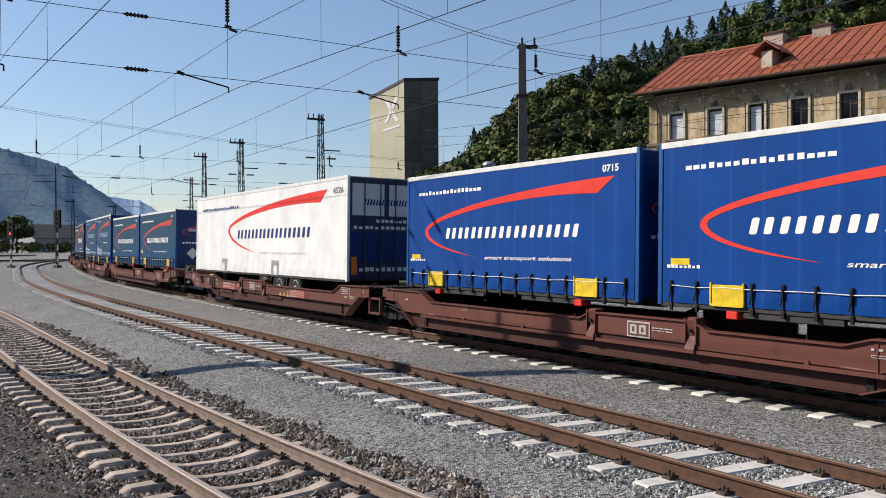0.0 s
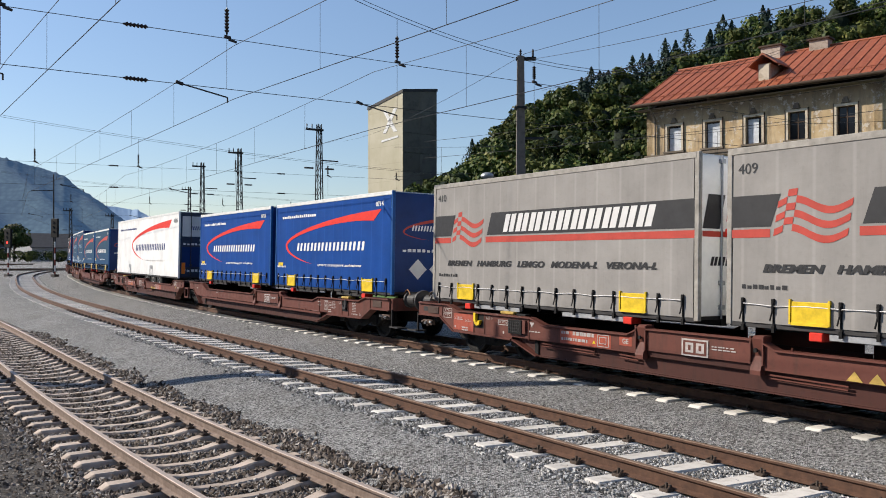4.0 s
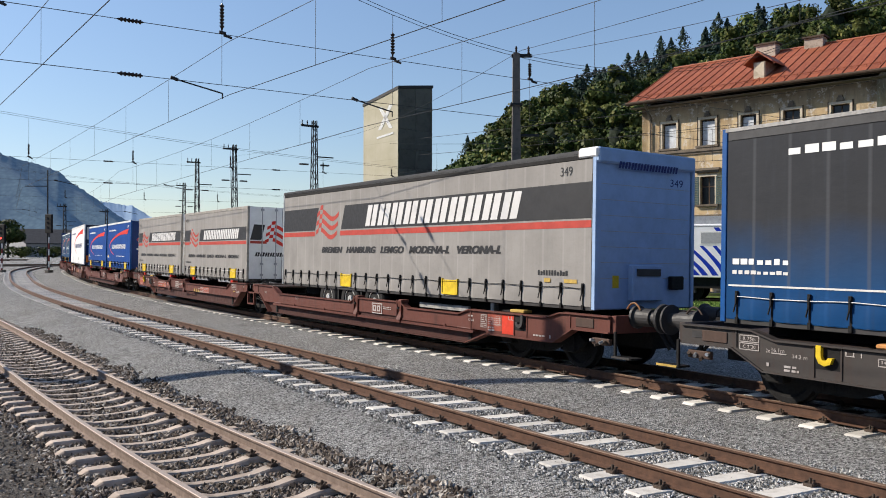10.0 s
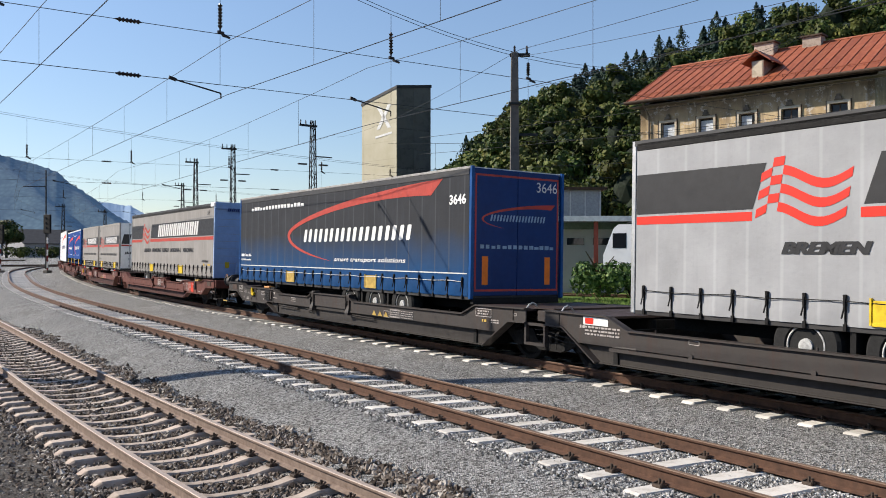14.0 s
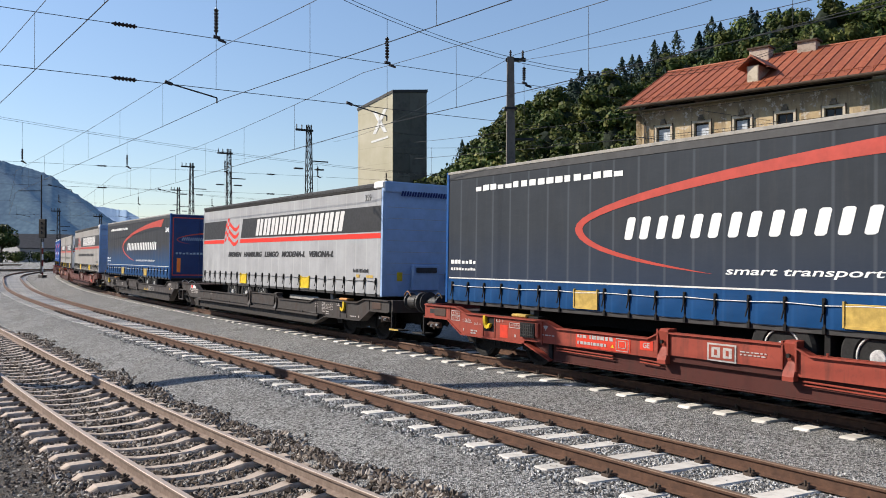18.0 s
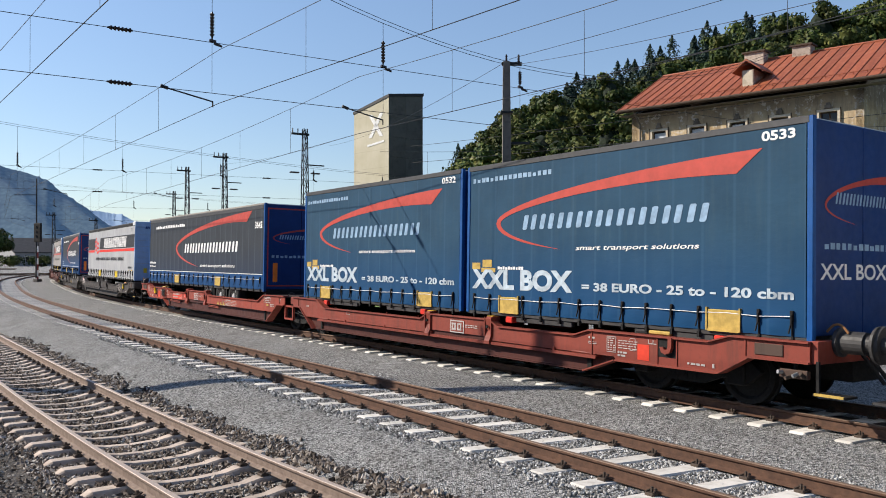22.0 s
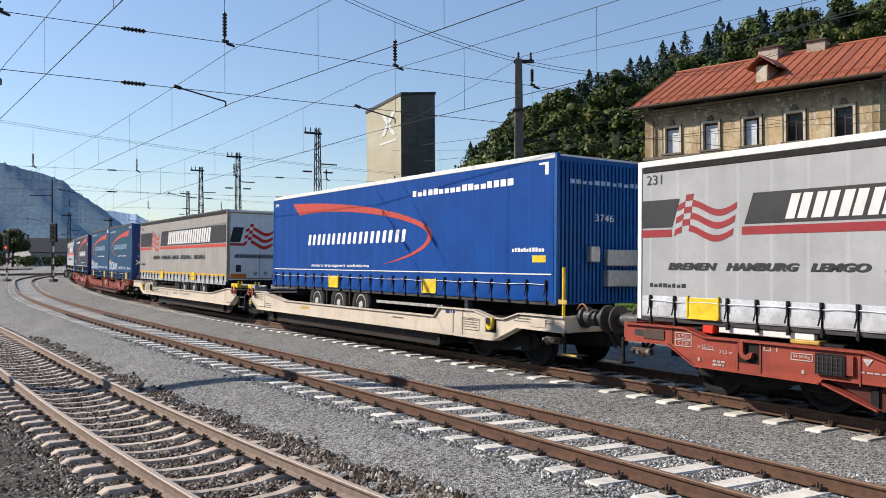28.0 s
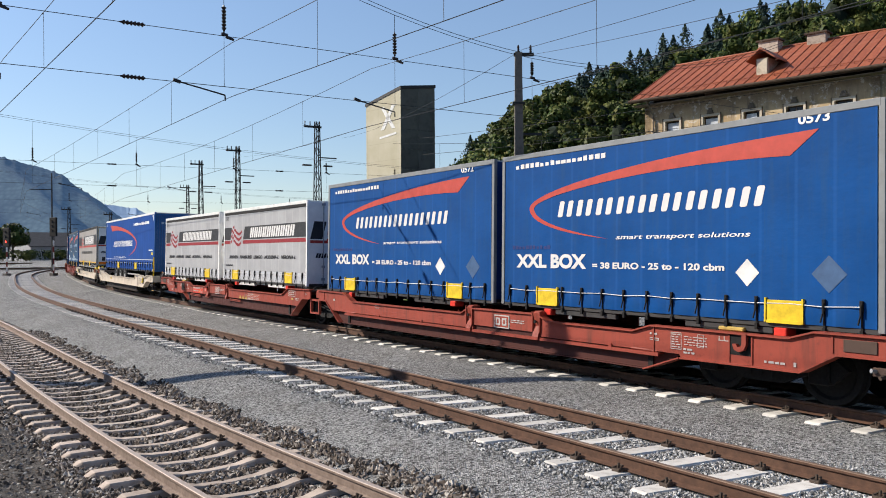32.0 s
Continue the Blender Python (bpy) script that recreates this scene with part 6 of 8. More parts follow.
            for xx in (a, b):
                rod(bm, (xx, 1.36, 0.42), (xx, 1.36, 0.82), 0.026, 8)
                rod(bm, (xx, 1.36, 0.82), (xx - 0.05 * s, 1.30, 0.99), 0.026, 8)
            for z in (0.46, 0.80):
                rod(bm, (a, 1.36, z), (b, 1.36, z), 0.022, 8)
            part("ladder", bm, DARK_GREY, ob)
            xw = w.x(D + 0.42)
            hw = part("brake_wheel", rod(bmesh.new(), (xw, 1.26, 0.66), (xw, 1.30, 0.66), 0.155, 20), BLACK_PRINT, ob)
            for z in (0.60, 0.68):
                part("brake_wheel_stripe", boxes((xw - 0.11, xw + 0.11, 1.30, 1.306, z, z + 0.05)), YELLOW_OLD, hw)
        part("articulation_joint", boxes((w.x(D) - 0.5, w.x(D) + 0.5, -0.7, 0.7, 0.42, 0.92)), BLACK_STEEL, ob) if rear else None
    else:
        if not rear:
            a, b = sorted((w.x(D - 0.76), w.x(D - 0.16)))
            bm = boxes((a, b, 1.30, 1.37, 0.36, 0.41), (a, b, 1.30, 1.37, 0.73, 0.78), (a, a + 0.055, 1.30, 1.37, 0.41, 0.73), (b - 0.055, b, 1.30, 1.37, 0.41, 0.73))
            part("articulation_frame", bm, paint, ob)
            for d in (D - 0.85, D + 0.15):
                bm = bmesh.new()
                tube(bm, [Vector((w.x(d) + 0.0, 1.25 - 0.3 * k / 4, 1.03 + 0.11 * math.sin(math.pi * k / 4))) for k in range(5)], 0.016, 6)
                part("grab_loop", bm, GALV if grey else DARK_GREY, ob)
            w.block("walkway", D - 0.72, D - 0.10, -1.1, 1.2, 1.04, 1.065, DECK_DARK)
        else:
            part("articulation_joint", boxes((w.x(J) - 0.4, w.x(J) + 0.4, -0.7, 0.7, 0.40, 0.92)), BLACK_STEEL, ob)
            w.block("joint_bracket", D - 0.68, D - 0.40, 1.24, 1.36, 0.82, 1.02, paint, 0.01)
            for z, y in ((0.62, 1.28), (0.52, 1.22), (0.70, 1.20)):
                pts = [Vector((w.x(D - 1.5 + 0.25 * k), y, z - 0.05 * math.sin(k * 1.1))) for k in range(6)]
                part("air_hose", tube(bmesh.new(), pts, 0.014, 6), RUBBER, ob)
    sill_prints(w, number, cream, rear, grey)
    return ob


RED_LABEL = "red-brown two-pocket wagon section with white inscriptions"
WAGONS = [
    (WAGON_BROWN, RED_LABEL), (WAGON_BROWN, RED_LABEL), (WAGON_BROWN, RED_LABEL), (WAGON_BROWN, RED_LABEL),
    (WAGON_BROWN, RED_LABEL), (WAGON_BROWN, RED_LABEL), (WAGON_BROWN, RED_LABEL), (WAGON_BROWN, RED_LABEL),
    (WAGON_GREY, "dark grey pocket wagon section with a low side sill"), (WAGON_GREY, "dark grey pocket wagon section with a low side sill"),
    (WAGON_BRICK, "bright red pocket wagon section, worn paint"), (WAGON_RED, "red pocket wagon section, worn paint"),
    (WAGON_CREAM, "cream pocket wagon section streaked with rust"), (WAGON_CREAM, "cream pocket wagon section streaked with rust"),
    (WAGON_BRICK, "bright red pocket wagon section, clean paint"), (WAGON_BRICK, "bright red pocket wagon section, clean paint"),
]
for i, ((a, b), (paint, label)) in enumerate(zip(PLATFORMS, WAGONS)):
    pocket_wagon(a, b, paint, label, i)

BLUE_LABEL = "bright blue curtain swap body with a red crescent"
for s in (65.3, 57.3):
    blue_swap(s, "0541" if s > 60 else "0540", STEEL_BLUE, 2.95, 1.10, XXL_LAYOUT, PALE_WORD, RED_FADED, "faded blue curtain swap body with a red crescent", True)
for s in (48.9, 41.0):
    blue_swap(s, "0310", STEEL_BLUE, 2.55, 1.20, SWAP_LAYOUT, WHITE, RED_FADED, "greyed blue curtain swap body with a red crescent")
slate_trailer(82.0, "3650", SLATE, "slate-grey curtain trailer fading to blue at its foot")
white_box(30.326)
blue_swap(13.495, "0715", BLUE_TARP, 2.53, 1.20, SWAP_LAYOUT, WHITE, RED_PRINT, BLUE_LABEL)
blue_swap(5.55, "0714", BLUE_TARP, 2.53, 1.20, SWAP_LAYOUT, WHITE, RED_PRINT, BLUE_LABEL)
GREY_LABEL = "dusty light-grey curtain swap body with a black band and red stripe"
flag_swap(-3.80, "410", GREY_TARP, 2.55, 1.17, GREY_LABEL)
flag_swap(-11.85, "409", GREY_TARP, 2.52, 1.17, GREY_LABEL)
flag_trailer(-22.391, "349", GREY_TARP, "grey curtain trailer with a pale blue front wall", True)
slate_trailer(-38.75, "3646", SLATE, "slate-grey curtain trailer fading to blue at its foot")
flag_trailer(-57.0, "359", SILVER_TARP, "silver curtain trailer with a pale blue front wall", True)
slate_trailer(-73.44, "3642", SLATE_2, "slate-grey curtain trailer with a blue skirt")
XXL_LABEL = "faded steel-blue curtain swap body with large white lettering"
blue_swap(-90.15, "0532", STEEL_BLUE, 2.97, 1.09, XXL_LAYOUT, PALE_WORD, RED_FADED, XXL_LABEL, True, DARK_ROOF)
blue_swap(-98.1, "0533", STEEL_BLUE, 2.97, 1.09, XXL_LAYOUT, PALE_WORD, RED_FADED, XXL_LABEL, True, DARK_ROOF)
flag_trailer(-107.76, "619", GREY_TARP, "light grey curtain trailer with white rear doors", False, 2.63, 1.34, None, (7.95, 9.35, 10.7), DARK_ROOF)
mirrored_trailer(-125.9)
SILVER_LABEL = "clean silver-grey curtain swap body with a black band and red stripe"
flag_swap(-141.63, "231", SILVER_TARP, 2.52, 1.17, SILVER_LABEL)
flag_swap(-149.7, "230", SILVER_TARP, 2.52, 1.17, SILVER_LABEL)
VIVID_LABEL = "vivid blue curtain swap body with large pale lettering"
blue_swap(-158.65, "0572", BLUE_TARP_2, 2.90, 1.12, VIVID_LAYOUT, GREY_WORD, RED_FADED, VIVID_LABEL, True, FRAME_GREY, FRAME_GREY)
blue_swap(-166.68, "0573", BLUE_TARP_2, 2.90, 1.12, VIVID_LAYOUT, GREY_WORD, RED_FADED, VIVID_LABEL, True, FRAME_GREY, FRAME_GREY)

# ---------------------------------------------------------------- beyond the train: house, engine, shelter, tower
def plaster_mat():
    m = Mat("flaking_beige_plaster", 0.9)
    c = m.ramp(m.noise(0.9, 7, 0.65), (0.28, (0.33, 0.23, 0.125)), (0.45, (0.47, 0.345, 0.195)), (0.62, (0.54, 0.42, 0.26)), (0.8, (0.56, 0.48, 0.36)))
    st = m.noise(1.0, 6, 0.7, m.stretch(2.2, 2.2, 0.35))
    c = m.mix(m.ramp(st, (0.50, 0.0), (0.68, 0.8)), c, (0.17, 0.135, 0.10))
    # Soot and the eaves' shade, both put into the colour near the top.
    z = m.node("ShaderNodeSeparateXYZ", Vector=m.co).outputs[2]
    soot_and_eave_shade = m.math("ADD", z, m.math("MULTIPLY", m.noise(1.1, 6, 0.7), 1.8))
    c = m.mix(m.ramp(m.math("DIVIDE", soot_and_eave_shade, 14.0), (0.80, 0.0), (0.885, 0.72)), c, (0.135, 0.105, 0.082))
    c = m.mix(m.ramp(m.noise(2.6, 8, 0.7), (0.56, 0.0), (0.61, 0.8)), c, (0.55, 0.50, 0.43))
    m.bump(m.noise(9, 8), 0.4, 0.02)
    return m.done(c)


def roof_mat():
    m = Mat("rusty_red_sheet_roof", 0.55)
    c = m.ramp(m.noise(1.6, 8, 0.7), (0.3, (0.15, 0.040, 0.020)), (0.5, (0.28, 0.078, 0.034)), (0.72, (0.34, 0.130, 0.070)), (0.9, (0.40, 0.22, 0.15)))
    r = m.ramp(m.chance(), (0.0, 0.82), (1.0, 1.14))
    st = m.noise(1.0, 5, 0.7, m.stretch(6, 0.5, 0.5))
    c = m.mix(m.ramp(st, (0.48, 0.0), (0.72, 0.65)), c, (0.115, 0.042, 0.026))
    return m.done(m.mix(1.0, c, r, "MULTIPLY"))


def tower_mat():
    m = Mat("pale_board_marked_concrete", 0.9)
    c = m.ramp(m.noise(0.25, 6), (0.3, (0.40, 0.365, 0.26)), (0.7, (0.50, 0.465, 0.36)))
    c = m.mix(m.ramp(m.noise(1.0, 5, 0.7, m.stretch(1.2, 1.2, 0.06)), (0.5, 0.0), (0.75, 0.35)), c, (0.30, 0.27, 0.20))
    z = m.node("ShaderNodeSeparateXYZ", Vector=m.co).outputs[2]
    f = m.math("FRACT", m.math("DIVIDE", z, 2.6))
    c = m.mix(m.ramp(f, (0.0, 0.5), (0.03, 0.0)), c, (0.25, 0.23, 0.18))
    return m.done(c)


PLASTER, ROOF_RED, TOWER = plaster_mat(), roof_mat(), tower_mat()
# Darker than the other walls: this side's shade is put into the colour.
TOWER_END_SHADED = concrete_mat("shade_grey_slab_cladding", (0.135, 0.13, 0.11), (0.085, 0.082, 0.07), 0.5, 0.6)
TRIM = concrete_mat("grey_stone_trim", (0.50, 0.44, 0.34), (0.33, 0.28, 0.21), 0.5, 2)
DARK_TRIM = concrete_mat("weathered_dark_moulding", (0.16, 0.13, 0.10), (0.08, 0.065, 0.05), 0.5, 2)
WOOD_DARK = plain("dark_brown_timber", (0.07, 0.045, 0.03), 0.8, 0, 0.35, 4)
SHUTTER = plain("grey_green_shutter_paint", (0.10, 0.135, 0.12), 0.75, 0, 0.3, 5)
BRICKED = plain("orange_board", (0.45, 0.17, 0.06), 0.8, 0, 0.3, 3)
CLOTH = plain("white_curtain_cloth", (0.55, 0.58, 0.62), 0.9, 0, 0.25, 5)
CHIMNEY = concrete_mat("sooty_chimney_brick", (0.30, 0.22, 0.17), (0.14, 0.10, 0.08), 0.5, 4)
PALE_CHIMNEY = concrete_mat("pale_sooty_chimney", (0.40, 0.33, 0.27), (0.20, 0.15, 0.12), 0.5, 4)
GLASS = Mat("dark_window_glass", 0.06).done((0.012, 0.014, 0.018))

house = thing("house", "three-storey station house, flaking beige plaster, rusty red roof", "house")
house.matrix_world = Matrix.Translation((11.8, 53.5, -0.24)) @ Matrix.Rotation(math.atan2(-10.5, 11.15), 4, "Z")
HW0, HW1, HY, HD = 0.58, 14.58, 0.9, 11.6         # wall ends, set-back of the front wall, back wall
BAYS = [2.53, 5.08, 7.63, 10.12, 12.76]
FLOORS = [(8.95, 10.55, "upper"), (5.35, 7.05, "middle"), (1.3, 3.2, "ground")]
# front wall in strips round the openings
cols = [HW0] + [e for b in BAYS for e in (b - 0.48, b + 0.48)] + [HW1]
rows = [0.0] + [e for lo, hi, _ in FLOORS[::-1] for e in (lo, hi)] + [11.75]
bm = bmesh.new()
for i in range(len(cols) - 1):
    for j in range(len(rows) - 1):
        if i % 2 and j % 2:
            continue
        box(bm, cols[i], cols[i + 1], HY, HY + 0.5, rows[j], rows[j + 1])
bmesh.ops.remove_doubles(bm, verts=bm.verts[:], dist=0.001)
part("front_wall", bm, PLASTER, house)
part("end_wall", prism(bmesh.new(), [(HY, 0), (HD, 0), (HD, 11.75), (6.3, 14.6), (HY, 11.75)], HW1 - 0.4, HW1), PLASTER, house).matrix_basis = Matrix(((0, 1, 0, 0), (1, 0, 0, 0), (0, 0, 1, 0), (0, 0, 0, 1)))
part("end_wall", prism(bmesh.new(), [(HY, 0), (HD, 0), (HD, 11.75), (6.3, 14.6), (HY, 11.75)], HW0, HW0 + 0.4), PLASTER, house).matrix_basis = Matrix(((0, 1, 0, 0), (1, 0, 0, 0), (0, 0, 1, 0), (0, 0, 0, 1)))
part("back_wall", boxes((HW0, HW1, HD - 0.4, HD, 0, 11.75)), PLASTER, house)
part("inner_floor", boxes((HW0 + 0.3, HW1 - 0.3, HY + 0.55, HY + 1.6, 0.1, 11.6)), WOOD_DARK, house)
part("belt_course", boxes((HW0 - 0.1, HW1 + 0.1, HY - 0.16, HY, 8.62, 8.80), (HW0 - 0.06, HW1 + 0.06, HY - 0.09, HY, 8.48, 8.62)), DARK_TRIM, house)
part("belt_course", boxes((HW0 - 0.1, HW1 + 0.1, HY - 0.14, HY, 4.55, 4.72)), DARK_TRIM, house)
part("corner_pilaster", boxes((HW0 - 0.02, HW0 + 0.5, HY - 0.07, HY, 0, 8.5)), PLASTER, house)
part("corner_pilaster", boxes((HW1 - 0.5, HW1 + 0.02, HY - 0.07, HY, 0, 8.5)), PLASTER, house)
FILL = {("upper", 0): CLOTH, ("upper", 1): CLOTH, ("upper", 2): CLOTH, ("middle", 3): BRICKED}
for lo, hi, floor in FLOORS:
    for k, b in enumerate(BAYS):
        w = part("window", boxes((b - 0.62, b - 0.48, HY - 0.07, HY + 0.1, lo, hi + 0.14), (b + 0.48, b + 0.62, HY - 0.07, HY + 0.1, lo, hi + 0.14), (b - 0.48, b + 0.48, HY - 0.07, HY + 0.1, hi, hi + 0.14)), TRIM, house)
        part("sill", boxes((b - 0.72, b + 0.72, HY - 0.2, HY + 0.02, lo - 0.12, lo)), DARK_TRIM, w)
        if floor == "upper":
            part("keystone", boxes((b - 0.17, b + 0.17, HY - 0.16, HY, hi + 0.16, hi + 0.36), (b - 0.24, b + 0.24, HY - 0.10, HY, hi + 0.14, hi + 0.22), (b - 0.11, b + 0.11, HY - 0.12, HY, hi + 0.36, hi + 0.5), bevel=0.02), DARK_TRIM, w)
            part("reveal", boxes((b - 0.66, b - 0.62, HY - 0.09, HY, lo, hi + 0.18), (b + 0.62, b + 0.66, HY - 0.09, HY, lo, hi + 0.18)), WOOD_DARK, w)
        else:
            part("hood", boxes((b - 0.85, b + 0.85, HY - 0.30, HY, hi + 0.36, hi + 0.50), (b - 0.75, b + 0.75, HY - 0.2, HY, hi + 0.24, hi + 0.36)), DARK_TRIM, w)
        shut = floor == "middle" and k == 4
        fill = FILL.get((floor, k))
        if not shut:
            part("sash", boxes((b - 0.48, b - 0.42, HY + 0.2, HY + 0.26, lo, hi), (b + 0.42, b + 0.48, HY + 0.2, HY + 0.26, lo, hi), (b - 0.03, b + 0.03, HY + 0.2, HY + 0.26, lo, hi),
                               (b - 0.42, b + 0.42, HY + 0.2, HY + 0.26, lo + (hi - lo) * 0.62, lo + (hi - lo) * 0.66), (b - 0.42, b + 0.42, HY + 0.2, HY + 0.26, hi - 0.06, hi)), WOOD_DARK, w)
            part("pane", boxes((b - 0.42, b + 0.42, HY + 0.225, HY + 0.235, lo, hi)), GLASS if fill is not BRICKED else BRICKED, w)
            if fill is CLOTH:
                part("curtain", boxes((b - 0.40, b + (0.40 if k < 2 else 0.22), HY + 0.18, HY + 0.195, lo + 0.02, hi - 0.12)), CLOTH, w)
        if floor == "middle" and k >= 1:
            for sgn in (-1, 1):
                if shut:
                    x0, x1 = (b - 0.47, b - 0.01) if sgn < 0 else (b + 0.01, b + 0.47)
                else:
                    x0, x1 = (b - 1.02, b - 0.56) if sgn < 0 else (b + 0.56, b + 1.02)
                y = HY - 0.10 if not shut else HY + 0.02
                bm = boxes((x0, x0 + 0.06, y, y + 0.05, lo, hi), (x1 - 0.06, x1, y, y + 0.05, lo, hi), (x0, x1, y, y + 0.05, lo, lo + 0.07), (x0, x1, y, y + 0.05, hi - 0.07, hi))
                for q in range(14):
                    z = lo + 0.1 + q * (hi - lo - 0.2) / 14
                    box(bm, x0 + 0.05, x1 - 0.05, y + 0.005, y + 0.04, z, z + 0.07)
                part("shutter", bm, SHUTTER, w)
# roof of standing-seam sheets, with verge boards, gutter and snow guards
RIDGE_Y, RIDGE_Z, EAVE_Z, RX0, RX1 = 6.3, 15.25, 11.95, 0.0, 16.2
roof = part("roof", prism(bmesh.new(), [(-0.02, EAVE_Z - 0.16), (RIDGE_Y, RIDGE_Z - 0.16), (12.6, EAVE_Z - 0.16), (12.6, EAVE_Z - 0.04), (RIDGE_Y, RIDGE_Z - 0.03), (-0.02, EAVE_Z - 0.04)], RX0 + 0.03, RX1 - 0.03), WOOD_DARK, house)
roof.matrix_basis = Matrix(((0, 1, 0, 0), (1, 0, 0, 0), (0, 0, 1, 0), (0, 0, 0, 1)))
slope = math.atan2(RIDGE_Z - EAVE_Z, RIDGE_Y)
run_up = math.hypot(RIDGE_Z - EAVE_Z, RIDGE_Y)
bm = boxes((0, 0.62, 0, run_up, 0, 0.012), (-0.02, 0.02, 0, run_up, 0, 0.055))
sheet = None
for side in (0, 1):
    for k in range(26):
        m = Matrix.Translation((RX0 + 0.02 + k * 0.62, -0.05 if side == 0 else 12.65, EAVE_Z)) @ (Matrix.Rotation(slope, 4, "X") if side == 0 else Matrix.Rotation(math.pi, 4, "Z") @ Matrix.Translation((-0.62, 0, 0)) @ Matrix.Rotation(slope, 4, "X"))
        if sheet is None:
            sheet = part("roof_sheet", bm, ROOF_RED, house)
            sheet.matrix_basis = m
        else:
            share("roof_sheet", sheet, house, m)
bm = bmesh.new()
rod(bm, (RX0, RIDGE_Y, RIDGE_Z + 0.03), (RX1, RIDGE_Y, RIDGE_Z + 0.03), 0.10, 8)
part("ridge_cap", bm, ROOF_RED, house)
bm = bmesh.new()
rod(bm, (RX0, -0.14, EAVE_Z - 0.02), (RX1, -0.14, EAVE_Z - 0.02), 0.09, 8)
part("gutter", bm, WOOD_DARK, house)
bm = bmesh.new()
rod(bm, (RX0 + 1.25, -0.1, EAVE_Z - 0.1), (RX0 + 1.25, HY - 0.1, EAVE_Z - 0.9), 0.06, 8)
rod(bm, (RX0 + 1.25, HY - 0.1, EAVE_Z - 0.9), (RX0 + 1.25, HY - 0.1, 0), 0.06, 8)
part("downpipe", bm, DARK_TRIM, house)
bm = boxes((RX0 + 0.1, RX1 - 0.1, 0.15, HY, EAVE_Z - 0.30, EAVE_Z - 0.26))
part("soffit", bm, DARK_TRIM, house)
up = lambda y: EAVE_Z + (RIDGE_Z - EAVE_Z) * y / RIDGE_Y
bm = bmesh.new()
rod(bm, (RX0 + 0.3, 0.75, up(0.75) + 0.16), (RX1 - 0.3, 0.75, up(0.75) + 0.16), 0.02, 6)
for k in range(22):
    x = RX0 + 0.4 + k * 0.72
    rod(bm, (x, 0.75, up(0.75)), (x, 0.75, up(0.75) + 0.2), 0.022, 6)
part("snow_guard", bm, ROOF_RED, house)
# dormer and chimneys
DX = 8.05
dormer = part("dormer", boxes((DX - 0.36, DX + 0.36, 1.4, 3.2, up(1.4) - 0.1, up(1.4) + 1.0)), CHIMNEY, house)
part("dormer_front", boxes((DX - 0.30, DX + 0.30, 1.37, 1.4, up(1.4) + 0.02, up(1.4) + 0.95)), TRIM, dormer)
part("dormer_roof", prism(bmesh.new(), [(DX - 0.85, up(1.4) + 0.86), (DX, up(1.4) + 1.5), (DX + 0.85, up(1.4) + 0.86), (DX + 0.85, up(1.4) + 0.95), (DX, up(1.4) + 1.62), (DX - 0.85, up(1.4) + 0.95)], 1.1, 3.9), ROOF_RED, house)
for cx, cy, w in ((6.75, 5.9, 0.62), (9.6, 6.2, 0.55)):
    c = part("chimney", boxes((cx - w, cx + w, cy - 0.4, cy + 0.4, up(cy) - 0.6, RIDGE_Z + 0.42)), PALE_CHIMNEY, house)
    part("chimney_cap", boxes((cx - w - 0.12, cx + w + 0.12, cy - 0.52, cy + 0.52, RIDGE_Z + 0.42, RIDGE_Z + 0.52)), WOOD_DARK, c)

# electric engine with blue stripes
ENGINE_WHITE = plain("white_engine_paint", (0.74, 0.75, 0.77), 0.35, 0, 0.06, 2)
ENGINE_BLUE = plain("deep_blue_engine_stripe", (0.010, 0.035, 0.36), 0.35, 0, 0.1, 2)
ENGINE_BLACK = plain("black_engine_paint", (0.012, 0.012, 0.014), 0.3, 0, 0.1, 2)
LOUVRE = plain("grey_louvre", (0.34, 0.35, 0.36), 0.6, 0.2, 0.15, 8)
engine = thing("electric_locomotive", "parked white electric locomotive with slanting blue stripes and a black cab", "locomotive")
engine.matrix_world = Matrix.Translation((8.9, 43.6, 0.0)) @ Matrix.Rotation(math.radians(-29), 4, "Z")
EL, EW = 16.6, 1.45
part("body", boxes((2.2, EL - 4.9, -EW, EW, 0.98, 3.55), bevel=0.04), ENGINE_WHITE, engine)
for x0, x1, s in ((0.0, 2.2, -1), (EL - 4.9, EL - 0.2, 1)):
    front = x0 if s < 0 else x1
    back = x1 if s < 0 else x0
    pts = [(back, 0.98), (front, 0.98), (front, 2.0), (front - 0.55 * s, 3.35), (front - 0.8 * s, 3.55), (back, 3.55)]
    part("cab", prism(bmesh.new(), pts, -EW + 0.01, EW - 0.01), ENGINE_BLACK if s > 0 else ENGINE_WHITE, engine)
    part("buffer_beam", boxes((min(front, front + 0.3 * s), max(front, front + 0.3 * s), -1.3, 1.3, 0.8, 1.2), bevel=0.02), BLACK_STEEL, engine)
    part("cab_window", boxes((min(back + s * 1.0, back + s * 1.7), max(back + s * 1.0, back + s * 1.7), -EW - 0.004, -EW + 0.02, 2.35, 3.1)), GLASS, engine)
part("roof_equipment", prism(bmesh.new(), [(3.2, 3.55), (3.5, 3.95), (8.9, 3.95), (9.6, 3.8), (10.2, 3.55)], -0.95, 0.95), GALV, engine)
part("roof_grille", boxes((6.9, 8.9, -0.97, -0.95, 3.62, 3.9)), LOUVRE, engine)
bm = bmesh.new()
